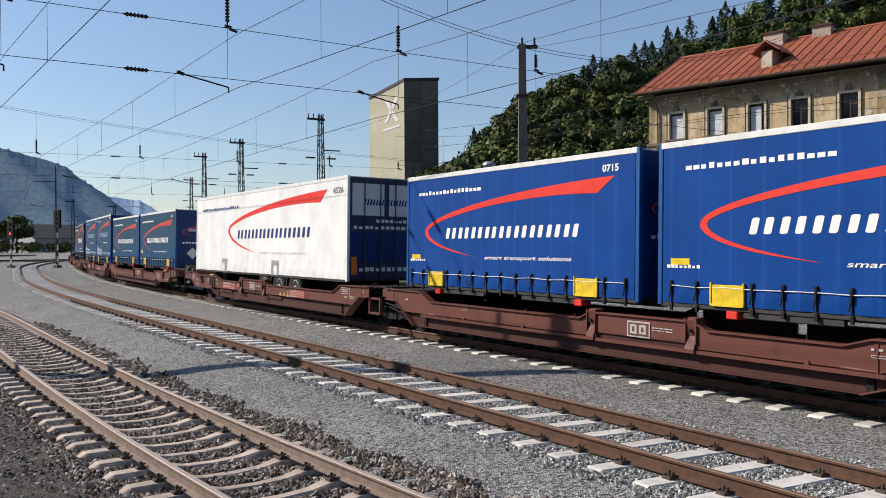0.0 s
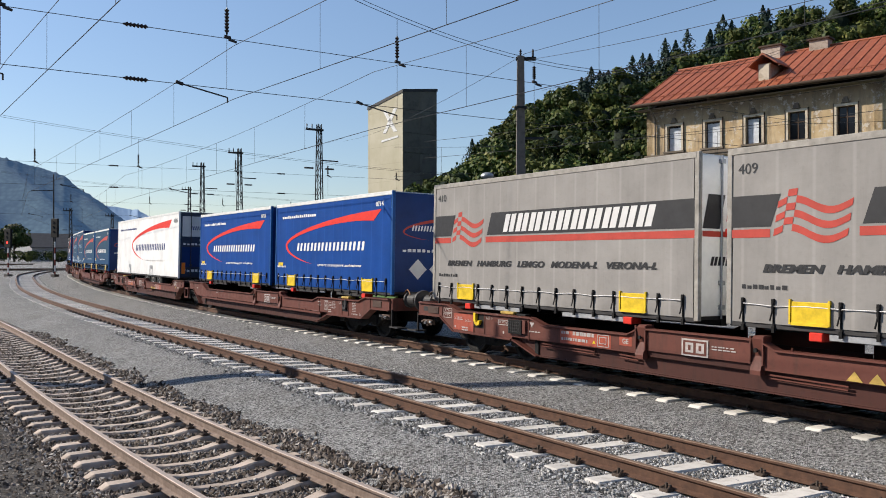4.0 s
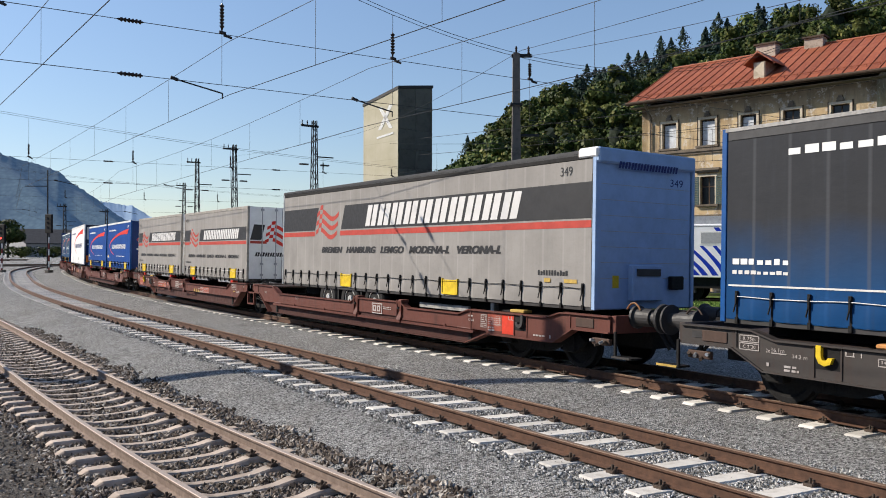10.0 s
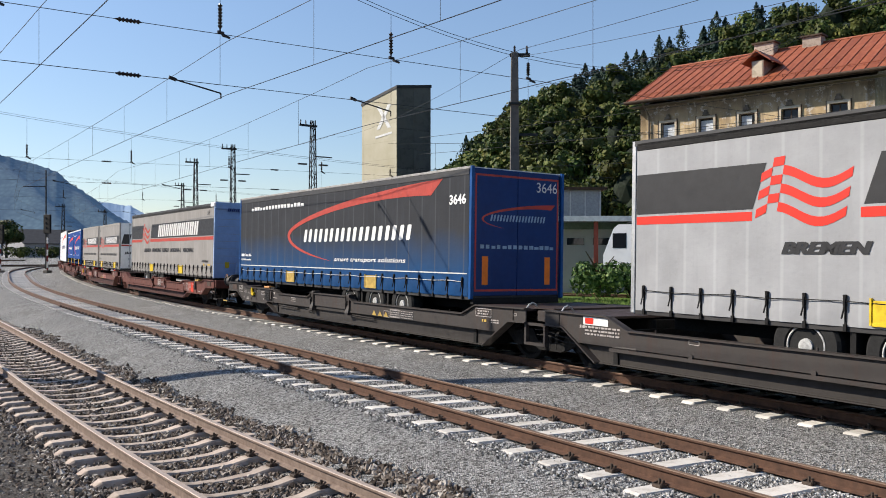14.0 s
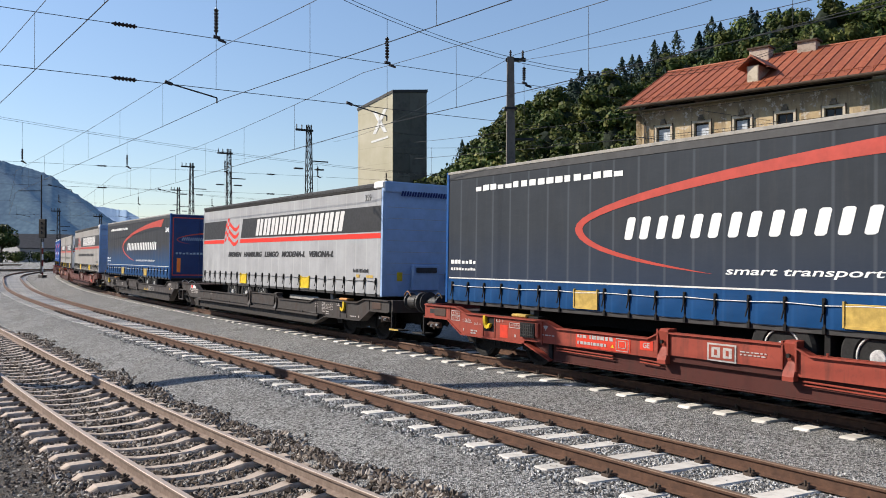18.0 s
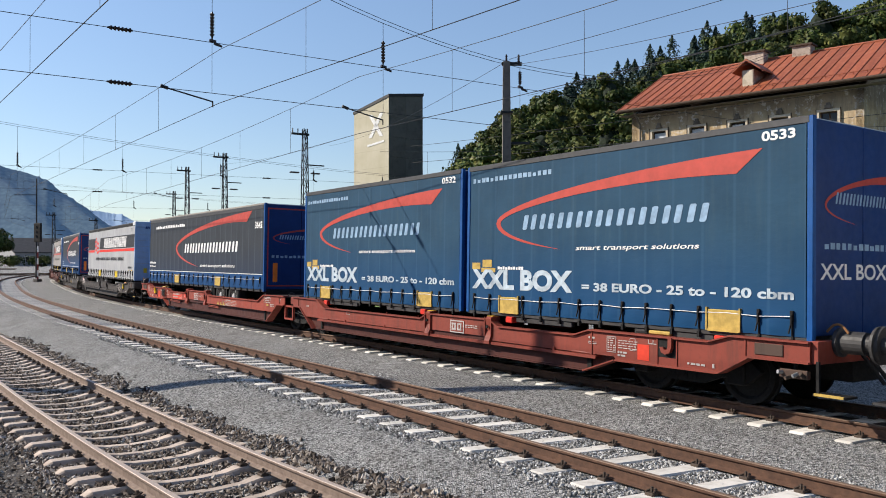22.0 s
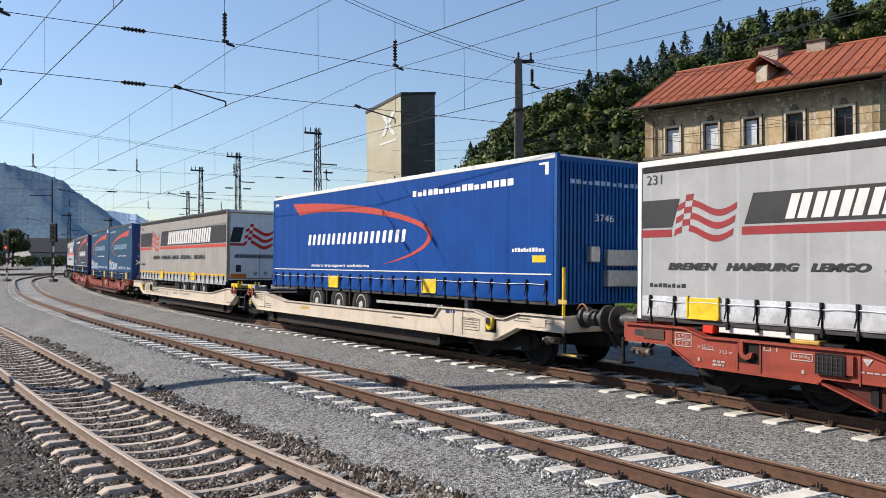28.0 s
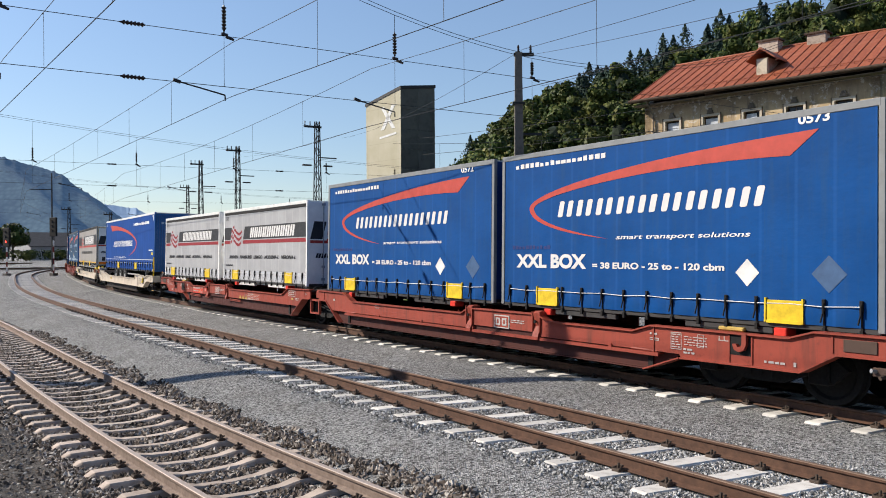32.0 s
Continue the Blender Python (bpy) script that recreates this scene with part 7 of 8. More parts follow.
for a, b in (((10.6, 0, 3.6), (11.8, 0, 3.9)), ((11.8, 0, 3.9), (10.9, 0, 4.1)), ((10.9, 0, 4.1), (13.0, 0, 4.05)), ((1.0, 0, 3.65), (2.6, 0, 3.95))):
    for y in (-0.5, 0.5):
        rod(bm, (a[0], y, a[2]), (b[0], y, b[2]), 0.04, 6)
part("pantograph", bm, DARK_GREY, engine)
part("gutter_line", boxes((2.2, EL - 4.9, -EW - 0.012, -EW, 3.42, 3.46)), GALV, engine)
part("lower_line", boxes((2.2, EL - 4.9, -EW - 0.012, -EW, 1.0, 1.05)), WHITE, engine)
for x0, dark in ((3.1, 0), (4.75, 0), (6.3, 1), (7.85, 0), (9.5, 0)):
    w = part("louvre_window", boxes((x0, x0 + 1.28, -EW - 0.02, -EW, 2.56, 3.2)), WHITE, engine)
    part("louvre", boxes((x0 + 0.06, x0 + 1.22, -EW - 0.026, -EW - 0.02, 2.62, 3.14)), GLASS if dark else LOUVRE, w)
for k in range(19):
    x = 3.0 + k * 0.47
    tall = k % 5 == 3
    top = 3.38 if tall else 2.5
    reach = (0.40 + 2.3 * math.exp(-k / 3.2)) * (top - 1.08)
    bm = bmesh.new()
    left = [(x - reach * t ** 1.25 - 0.02, 1.08 + (top - 1.08) * t) for t in (0, 0.25, 0.5, 0.75, 1.0)]
    wide = 0.29 if not tall else 0.38
    right = [(u + wide * (1 - 0.35 * t), v) for (u, v), t in zip(left, (0, 0.25, 0.5, 0.75, 1.0))]
    keep = lambda u: min(max(u, 2.25), EL - 4.95)
    a = [bm.verts.new((keep(u), -EW - 0.006, v)) for u, v in left]
    b = [bm.verts.new((keep(u), -EW - 0.006, v)) for u, v in right]
    for q in range(4):
        if (b[q].co - a[q].co).length > 0.01 and (b[q + 1].co - a[q + 1].co).length > 0.01:
            bm.faces.new((a[q], b[q], b[q + 1], a[q + 1]))
    part("blue_stripe", bm, ENGINE_BLUE, engine)
part("underframe", boxes((0.2, EL - 0.4, -1.25, 1.25, 0.45, 0.98)), BLACK_STEEL, engine)
part("battery_box", boxes((6.0, 9.0, -1.36, -1.2, 0.5, 0.96), bevel=0.02), DARK_GREY, engine)
for x in (1.6, 4.2, 11.0, 13.6):
    bm = bmesh.new()
    for y in (-0.75, 0.75):
        rod(bm, (x, y - 0.07, 0.38), (x, y + 0.07, 0.38), 0.6, 24)
    part("wheelset", bm, BLACK_STEEL, engine)
    part("axle_box", boxes((x - 0.3, x + 0.3, -1.2, -1.0, 0.2, 0.7), bevel=0.03), DARK_GREY, engine)
part("coil_spring", boxes((2.4, 3.4, -1.18, -1.0, 0.15, 0.75), (12.0, 12.8, -1.18, -1.0, 0.15, 0.75)), DARK_GREY, engine)
part("maker_bar", boxes((EL - 4.6, EL - 2.4, -EW - 0.004, -EW + 0.012, 2.08, 2.2)), WHITE, engine)

# the engine's track and one more before it
YARD = Line(8.9 + 20 * 0.8746, 43.6 - 20 * 0.4848, math.pi - 0.506, (0, 60), (0, 0), 30, 38)
track("yard track where the engine stands, among grass", YARD, -0.1, 0.0, -30, 36, -20, 0.65, 34, "flat", (RAIL_SIDE, HEAD_B, SLEEPER_A), -99)
YARD_2 = Line(24.0, 27.6, math.pi - 0.42, (0, 60), (0, 0), 30, 30)
track("rusty siding beyond the train", YARD_2, -0.12, 0.0, -30, 29, -20, 0.65, 28, "flat", (RAIL_SIDE, HEAD_B, SLEEPER_A), -99)

# sidings far down the yard
for n, (x, y, h) in enumerate(((-140.0, 96.0, 0.40), (-190.0, 180.0, 0.22), (-190.0, 172.0, 0.22))):
    far = Line(x, y, h, (0, 120), (0, 0), 2, 104 - 8 * (n > 0))
    bed("dark ballast of a far siding", far, 0, 100 - 8 * (n > 0), 2.6, DARK_BALLAST, 0.25)
    track("far siding with dark rails", far, 0.10, 0.0, 0, 100 - 8 * (n > 0), 0, 6.5, 90, "flat", (RAIL_SIDE, HEAD_B, SLEEPER_A), -99)

# storage tower
tower = thing("concrete_tower", "tall pale concrete storage tower with a sloping flat roof", "tower")
N, R_, L_ = Vector((-6.62, 120)), Vector((-1.75, 124.0)), Vector((-12.2, 126.0))
F_ = R_ + L_ - N
corners = [(N, 25.75), (R_, 26.6), (F_, 26.0), (L_, 24.15)]
bm = bmesh.new()
lo = [bm.verts.new((c.x, c.y, -0.3)) for c, z in corners]
hi = [bm.verts.new((c.x, c.y, z)) for c, z in corners]
for i in range(1, 4):
    bm.faces.new((lo[i], lo[(i + 1) % 4], hi[(i + 1) % 4], hi[i]))
bm.faces.new(hi)
bmesh.ops.recalc_face_normals(bm, faces=bm.faces[:])
part("wall", bm, TOWER, tower)
# the end wall: slabs with open joints, its shade put into their dark colour
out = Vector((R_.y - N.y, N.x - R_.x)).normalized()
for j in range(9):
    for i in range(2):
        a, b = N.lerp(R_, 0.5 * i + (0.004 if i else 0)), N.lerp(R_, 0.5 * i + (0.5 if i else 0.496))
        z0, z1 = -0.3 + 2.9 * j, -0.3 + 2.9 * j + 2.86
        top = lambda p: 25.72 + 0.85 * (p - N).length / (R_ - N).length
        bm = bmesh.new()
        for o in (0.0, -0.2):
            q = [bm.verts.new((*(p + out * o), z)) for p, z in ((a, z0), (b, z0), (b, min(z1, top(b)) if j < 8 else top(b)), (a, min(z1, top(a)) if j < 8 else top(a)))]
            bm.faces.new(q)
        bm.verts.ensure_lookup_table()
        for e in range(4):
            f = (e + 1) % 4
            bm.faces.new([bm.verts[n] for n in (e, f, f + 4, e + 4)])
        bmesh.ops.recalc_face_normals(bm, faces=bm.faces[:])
        part("slab", bm, TOWER_END_SHADED, tower)
mid = (N + F_) / 2
bm = bmesh.new()
a = [bm.verts.new((*(mid + (c - mid) * 1.03), z - 0.02)) for c, z in corners]
b = [bm.verts.new((*(mid + (c - mid) * 1.03), z + 0.40)) for c, z in corners]
bm.faces.new(a[::-1])
bm.faces.new(b)
for i in range(4):
    bm.faces.new((a[i], a[(i + 1) % 4], b[(i + 1) % 4], b[i]))
bmesh.ops.recalc_face_normals(bm, faces=bm.faces[:])
part("roof_edge", bm, DARK_GREY, tower)
d = (L_ - N).normalized()
out = Vector((d.y, -d.x)) if Vector((d.y, -d.x)).dot(-N) > 0 else Vector((-d.y, d.x))
bm = bmesh.new()
for shape in ([(1.2, 20.2), (2.0, 20.2), (4.6, 23.6), (3.8, 23.6)], [(4.6, 20.2), (3.8, 20.2), (1.2, 23.6), (2.0, 23.6)], [(1.0, 19.3), (4.9, 18.9), (4.9, 19.2), (1.0, 19.6)]):
    bm.faces.new([bm.verts.new((*(N + d * u + out * 0.05), z)) for u, z in shape])
part("emblem", bm, WHITE_EDGE, tower)

# flat-roofed shelter
PALE_WALL = plain("pale_rendered_wall", (0.33, 0.33, 0.335), 0.9, 0, 0.15, 0.5)
POST_RED = plain("dull_red_post", (0.23, 0.045, 0.03), 0.7, 0, 0.25, 4)
shelter = thing("shelter", "low open shelter with a white-edged flat roof", "shelter")
part("roof", boxes((5.5, 13.2, 46.2, 49.0, 3.9, 4.0)), DARK_TRIM, shelter)
part("roof_edge", boxes((5.4, 13.3, 46.1, 46.2, 3.85, 4.15)), WHITE_EDGE, shelter)
part("back_wall", boxes((5.5, 13.2, 48.0, 48.2, -0.3, 3.9)), PALE_WALL, shelter)
part("sign_band", boxes((5.5, 13.2, 47.9, 48.0, 3.45, 3.85)), SHUTTER, shelter)
part("upper_wall", boxes((4.9, 9.6, 50.2, 50.5, 4.0, 5.9)), GALV, shelter)
for k in range(6):
    part("upper_post", boxes((5.0 + 0.9 * k, 5.06 + 0.9 * k, 50.12, 50.2, 4.0, 5.8)), WHITE_EDGE, shelter)
part("upper_roof", boxes((4.6, 9.9, 49.8, 52.0, 5.9, 6.05)), WOOD_DARK, shelter)
for k in range(5):
    part("slit_window", boxes((5.7 + 1.5 * k, 6.7 + 1.5 * k, 47.96, 48.0, 2.55, 2.95)), GLASS, shelter)
for x in (6.4, 8.6, 10.8, 12.9):
    part("post", boxes((x - 0.11, x + 0.11, 46.4, 46.6, -0.3, 3.9)), POST_RED, shelter)

# buildings far down the line
SLATE_ROOF = plain("grey_slate_roof", (0.055, 0.055, 0.06), 0.8, 0, 0.3, 0.8)
DARK_BARN = plain("dark_warehouse_cladding", (0.04, 0.05, 0.06), 0.8, 0, 0.3, 0.5)


def far_house(label, x, y, turn, w, d, h, rise, wall, panes):
    ob = thing("building", label, "building")
    ob.matrix_world = Matrix.Translation((x, y, -0.3)) @ Matrix.Rotation(turn, 4, "Z")
    part("wall", boxes((0, w, 0, d, 0, h)), wall, ob)
    bm = prism(bmesh.new(), [(-0.6, h - 0.2), (d / 2, h + rise), (d + 0.6, h - 0.2), (d + 0.6, h + 0.05), (d / 2, h + rise + 0.25), (-0.6, h + 0.05)], -0.6, w + 0.6)
    part("roof", bm, SLATE_ROOF, ob).matrix_basis = Matrix(((0, 1, 0, 0), (1, 0, 0, 0), (0, 0, 1, 0), (0, 0, 0, 1)))
    bm = prism(bmesh.new(), [(0, h - 0.05), (d / 2, h + rise - 0.05), (d, h - 0.05)], 0.02, w - 0.02)
    part("gable", bm, wall, ob).matrix_basis = Matrix(((0, 1, 0, 0), (1, 0, 0, 0), (0, 0, 1, 0), (0, 0, 0, 1)))
    for u, z, pw, ph in panes:
        p = part("window", boxes((u - pw / 2 - 0.1, u + pw / 2 + 0.1, -0.06, 0.0, z - 0.1, z + ph + 0.1)), WHITE_EDGE, ob)
        part("pane", boxes((u - pw / 2, u + pw / 2, -0.08, -0.06, z, z + ph)), GLASS, p)
    return ob


far_house("long pale low shed with a grey pitched roof", -151.0, 300.0, 0.80, 34, 22, 5.2, 5.2, PALE_WALL, [(u, 1.6, 2.4, 1.8) for u in (5, 10, 17, 24)])
far_house("long dark warehouse with a low roof", -255.0, 430.0, 0.15, 70, 30, 9.0, 4.0, DARK_BARN, [(u, 4.6, 5, 1.6) for u in (8, 20, 32, 44, 56)])

# ---------------------------------------------------------------- overhead line
MAST_CONCRETE = concrete_mat("weathered_mast_concrete", (0.13, 0.115, 0.10), (0.07, 0.062, 0.055), 0.5, 3)
LATTICE = plain("dark_lattice_steel", (0.024, 0.026, 0.027), 0.75, 0.0, 0.3, 3)
WIRE = plain("dark_copper_wire", (0.022, 0.023, 0.026), 0.6, 0.2, 0.2, 3)
PORCELAIN = plain("dark_brown_porcelain", (0.022, 0.015, 0.012), 0.25, 0, 0.2, 8)


def insulator(bm, p, q, r=0.075, discs=7):
    rows = [(0, 0.02)]
    for i in range(discs):
        a = 0.06 + 0.88 * i / discs
        b = 0.88 / discs
        rows += [(a, 0.03), (a + b * 0.15, r), (a + b * 0.55, r * 0.8), (a + b * 0.8, 0.03)]
    rows.append((1, 0.02))
    return disc_stack(bm, p, q, rows, 10)


def sagging(bm, p, q, sag, r, n=10):
    p, q = Vector(p), Vector(q)
    tube(bm, [p.lerp(q, i / n) - Vector((0, 0, 4 * sag * (i / n) * (1 - i / n))) for i in range(n + 1)], r)


def contact_line(label, line, stations, contact, messenger, zig, droppers=7, first=(), sag=0.28, lift=0.0):
    """Contact wire, messenger above it and droppers between, from support to support over one track."""
    ob = thing("overhead_line", label, "overhead line")
    pts = list(first)
    for i, s in enumerate(stations):
        x, y, h = line.at(s, zig * (1 if i % 2 else -1))
        pts.append((x, y))
    for j, ((a, b), (c, d)) in enumerate(zip(pts, pts[1:])):
        high = messenger + (lift if j == 0 else 0.0)
        part("contact_wire", rod(bmesh.new(), (a, b, contact), (c, d, contact), 0.009, 5), WIRE, ob)
        mw = bmesh.new()
        sagging(mw, (a, b, high), (c, d, messenger), sag, 0.008)
        part("messenger_wire", mw, WIRE, ob)
        for k in range(1, droppers):
            t = k / droppers
            x, y = a + (c - a) * t, b + (d - b) * t
            part("dropper", rod(bmesh.new(), (x, y, contact), (x, y, high + (messenger - high) * t - 4 * sag * t * (1 - t)), 0.005, 4), WIRE, ob)
    return ob


def cross_span(label, foot, way, k0, k1, levels, hang, line_insulators, arms):
    """A cross span: a sagging head wire, level cross wires, hanging insulators, steady arms. k counts metres from foot along way."""
    ob = thing("cross_span", label, "overhead line", "cross spans over the yard")
    at = lambda k, z: Vector((foot[0] + way[0] * k, foot[1] + way[1] * k, z))
    low, curve = hang[0]
    head = lambda k: low + curve * (k + 2.0) ** 2
    for j in (0.0, 0.11):
        ks = [k0 + (k1 - k0) * i / 32 for i in range(33)]
        part("head_wire", tube(bmesh.new(), [at(k, head(k) + j) for k in ks], 0.009), WIRE, ob)
    for z in levels:
        part("cross_wire", rod(bmesh.new(), at(k0, z), at(k1, z), 0.009, 5), WIRE, ob)
    for k in hang[1]:
        top = min(head(k) - 0.12, levels[0] + 0.80)
        part("insulator", insulator(bmesh.new(), at(k, top), at(k, levels[0] + 0.10), 0.066, 7), PORCELAIN, ob)
        part("hanger", rod(bmesh.new(), at(k, head(k)), at(k, top), 0.008, 5), WIRE, ob)
        side = Vector((-way[1], way[0], 0)) * 0.12
        bm = rod(bmesh.new(), at(k + 0.07, levels[0] + 0.05), at(k - 0.10, levels[0] + 0.03), 0.045, 6)
        rod(bm, at(k, levels[0] + 0.12), at(k, levels[0] + 0.02), 0.02, 6)
        rod(bm, at(k - 0.06, levels[0] - 0.01), at(k - 0.22, levels[0] - 0.10) + side, 0.045, 6, 0.03)
        part("clamp", bm, PORCELAIN, ob)
        part("hanger", rod(bmesh.new(), at(k, levels[0]), at(k, levels[1]), 0.006, 4), WIRE, ob)
    for k in line_insulators:
        for z in levels:
            part("insulator", insulator(bmesh.new(), at(k - 0.3, z), at(k + 0.3, z), 0.06, 6), PORCELAIN, ob)
    for k in arms:
        bm = bmesh.new()
        rod(bm, at(k, levels[1] + 0.02), at(k - 1.25, levels[1] - 0.22), 0.020, 6)
        rod(bm, at(k - 1.25, levels[1] - 0.22), at(k - 1.25, levels[1] - 0.36), 0.02, 6)
        rod(bm, at(k + 0.08, levels[1] + 0.05), at(k - 0.1, levels[1]), 0.045, 6)
        part("steady_arm", bm, WIRE, ob)
    return ob


SPAN_1, WAY = (2.35, 27.0), (-0.832, -0.555)
cross_span("cross span with hanging brown insulators over the tracks", SPAN_1, WAY, -16.0, 17.0, (7.85, 6.53), ((8.50, 0.0152), (-0.57, 4.64, 9.77, 15.0)), (12.06, 17.0), (11.0, 5.9, 16.2))
cross_span("cross span with hanging brown insulators over the tracks", (3.0, 66.5), (-0.866, -0.50), -14.0, 42.0, (7.87, 6.5), ((8.35, 0.0016), (8.0, 13.5, 20.2, 26.5, 32.5)), (17.0, 28.0), (24.5, 31.0))
cross_span("cross span with hanging brown insulators over the tracks", (-8.0, 104.0), (-0.90, -0.43), -10.0, 52.0, (7.9, 6.5), ((8.4, 0.0012), (12.0, 20.0, 28.0, 36.0, 44.0)), (24.0,), (30.0, 40.0))
contact_line("contact wire and messenger over the near track", LINE_A, (), 6.3, 7.7, 0.5, 7, ((12.0, -10.8), (-12.4, 23.2), (-35.0, 54.6)))
contact_line("contact wire and messenger over the middle track", LINE_B, (92, 135), 6.3, 7.7, 0.3, 7, ((13.9, -2.6), (-5.61, 21.7), (-27.5, 54.1)), 0.12, 0.8)
contact_line("contact wire and messenger over the main track", LINE_C, (54, 92, 135), 5.85, 7.5, -0.35, 7, ((16.1, -1.2), (-2.17, 24.0)))
contact_line("contact wire and messenger over the siding", YARD_2, (-20, 12, 29), 5.9, 7.3, 0.2)
feeder = thing("feeder_wire", "thin feeder wire strung from mast to mast", "overhead line")
bm = bmesh.new()
sagging(bm, (2.5, 27.0, 8.75), (22.0, -1.0, 8.9), 0.25, 0.008)
part("wire", bm, WIRE, feeder)
bm = bmesh.new()
sagging(bm, (2.5, 27.0, 8.75), (-9.5, 75.2, 12.5), 0.5, 0.008)
part("wire", bm, WIRE, feeder)
bm = bmesh.new()
sagging(bm, (-9.5, 75.2, 12.8), (-22.8, 92.0, 12.8), 0.3, 0.008)
part("wire", bm, WIRE, feeder)
for a, b, sag in (((2.60, 27.0, 8.55), (6.2, 9.2, 5.55), 0.10), ((3.05, 27.0, 7.55), (6.35, 10.4, 5.62), 0.06)):
    bm = bmesh.new()
    sagging(bm, a, b, sag, 0.006)
    part("wire", bm, WIRE, feeder)
feeder_2 = thing("feeder_wire", "thin wire passing before the house", "overhead line")
bm = bmesh.new()
sagging(bm, (-1.0, 35.2, 7.0), (17.3, 16.9, 7.0), 0.15, 0.008)
part("wire", bm, WIRE, feeder_2)
bm = bmesh.new()
sagging(bm, (-1.0, 35.2, 6.3), (17.3, 16.9, 6.2), 0.15, 0.008)
part("wire", bm, WIRE, feeder_2)

mast = thing("catenary_mast", "slender weathered concrete catenary mast with a small arm", "mast", "catenary masts")
mast.location = (2.35, 27.0, -0.25)
bm = bmesh.new()
a = [bm.verts.new((x, y, 0)) for x, y in ((-0.19, -0.19), (0.19, -0.19), (0.19, 0.19), (-0.19, 0.19))]
b = [bm.verts.new((x, y, 8.9)) for x, y in ((-0.11, -0.11), (0.11, -0.11), (0.11, 0.11), (-0.11, 0.11))]
for i in range(4):
    bm.faces.new((a[i], a[(i + 1) % 4], b[(i + 1) % 4], b[i]))
bm.faces.new(b)
part("pole", bm, MAST_CONCRETE, mast)
part("crossarm", boxes((-0.15, 0.5, -0.06, 0.06, 8.78, 8.88)), LATTICE, mast)
part("bracket", boxes((0.1, 0.75, -0.04, 0.04, 6.2, 6.28)), LATTICE, mast)
for x in (0.0, 0.4):
    part("pin_insulator", insulator(bmesh.new(), (x, 0, 8.88), (x, 0, 9.14), 0.045, 3), PORCELAIN, mast)
for z in (1.5, 3.0, 4.5, 7.2):
    part("band", boxes((-0.2, 0.2, -0.2, 0.2, z, z + 0.06)), LATTICE, mast)
bm = bmesh.new()
rod(bm, (-0.1, 0, 4.7), (-1.1, -0.2, 5.0), 0.03, 6)
lamp = part("lamp_arm", bm, LATTICE, mast)
bm = bmesh.new()
bmesh.ops.create_uvsphere(bm, u_segments=12, v_segments=8, radius=0.17)
part("lamp_shade", bm, GALV, lamp).matrix_basis = Matrix.Translation((-1.1, -0.2, 5.0)) @ Matrix.Diagonal((1.25, 1, 0.7, 1))

post = thing("catenary_mast", "tall steel catenary mast at the edge of the yard", "mast", "catenary masts")
post.location = (-11.8, 17.6, -0.4)
part("pole", boxes((-0.2, 0.2, -0.2, 0.2, 0, 11.0), bevel=0.02), LATTICE, post)
part("crossarm", boxes((-1.0, 1.0, -0.06, 0.06, 9.8, 9.95)), LATTICE, post)


def lattice_mast(x, y, height, wide=0.9):
    ob = thing("lattice_mast", "dark steel lattice mast with arms and lamps", "mast", "lattice masts")
    ob.location = (x, y, -0.3)
    ob.rotation_euler[2] = 0.6
    half = lambda z: wide * 0.4 * (1 - 0.55 * z / height)
    for sx, sy in ((-1, -1), (1, -1), (1, 1), (-1, 1)):
        part("leg", rod(bmesh.new(), (sx * half(0), sy * half(0), 0), (sx * half(height), sy * half(height), height), 0.05, 5), LATTICE, ob)
    n = 13
    bm = bmesh.new()
    for i in range(n):
        z0, z1 = height * i / n, height * (i + 1) / n
        a, b = half(z0), half(z1)
        s = 1 if i % 2 else -1
        for p, q in (((-a * s, -a, z0), (b * s, -b, z1)), ((-a * s, a, z0), (b * s, b, z1)), ((-a, -a * s, z0), (-b, b * s, z1)), ((a, -a * s, z0), (a and b, b * s, z1))):
            rod(bm, p, q, 0.028, 4)
    part("lattice", bm, LATTICE, ob)
    part("crossarm", boxes((-1.3, 0.4, -0.08, 0.08, height - 0.6, height - 0.42)), LATTICE, ob)
    for x_ in (-1.2, -0.7):
        part("pin_insulator", insulator(bmesh.new(), (x_, 0, height - 0.42), (x_, 0, height), 0.07, 3), PORCELAIN, ob)
    part("bracket", boxes((0.2, 1.9, -0.06, 0.06, height - 3.3, height - 3.2)), LATTICE, ob)
    for s in (-1, 1):
        part("lamp", boxes((min(s * 0.6, s * 1.45), max(s * 0.6, s * 1.45), -0.16, 0.16, height - 4.06, height - 3.93), bevel=0.04), DARK_GREY, ob)
    return ob


for x, y, h in ((-11.7, 75.0, 14.3), (-23.2, 92.0, 14.3), (-31.2, 105.0, 14.2), (-43.8, 140.0, 14.0), (-68.5, 150.0, 11.0), (-65.0, 160.0, 10.5)):
    lattice_mast(x, y, h)
pole = thing("catenary_mast", "plain dark tubular catenary mast", "mast", "catenary masts")
pole.location = (-52.5, 110.0, -0.3)
part("pole", rod(bmesh.new(), (0, 0, 0), (0, 0, 13.2), 0.12, 10, 0.08), LATTICE, pole)
part("bracket", boxes((-3.0, 0.0, -0.05, 0.05, 11.0, 11.1)), LATTICE, pole)

SIGNAL_RED = Mat("lit_red_signal_lens", 0.3)
SIGNAL_RED.b.inputs["Emission Color"].default_value = (1, 0.03, 0.02, 1)
SIGNAL_RED.b.inputs["Emission Strength"].default_value = 6.0
SIGNAL_RED = SIGNAL_RED.done((0.5, 0.02, 0.02))


SIGNAL_BAND = plain("dark_red_mast_band", (0.16, 0.02, 0.015), 0.6, 0, 0.3, 5)


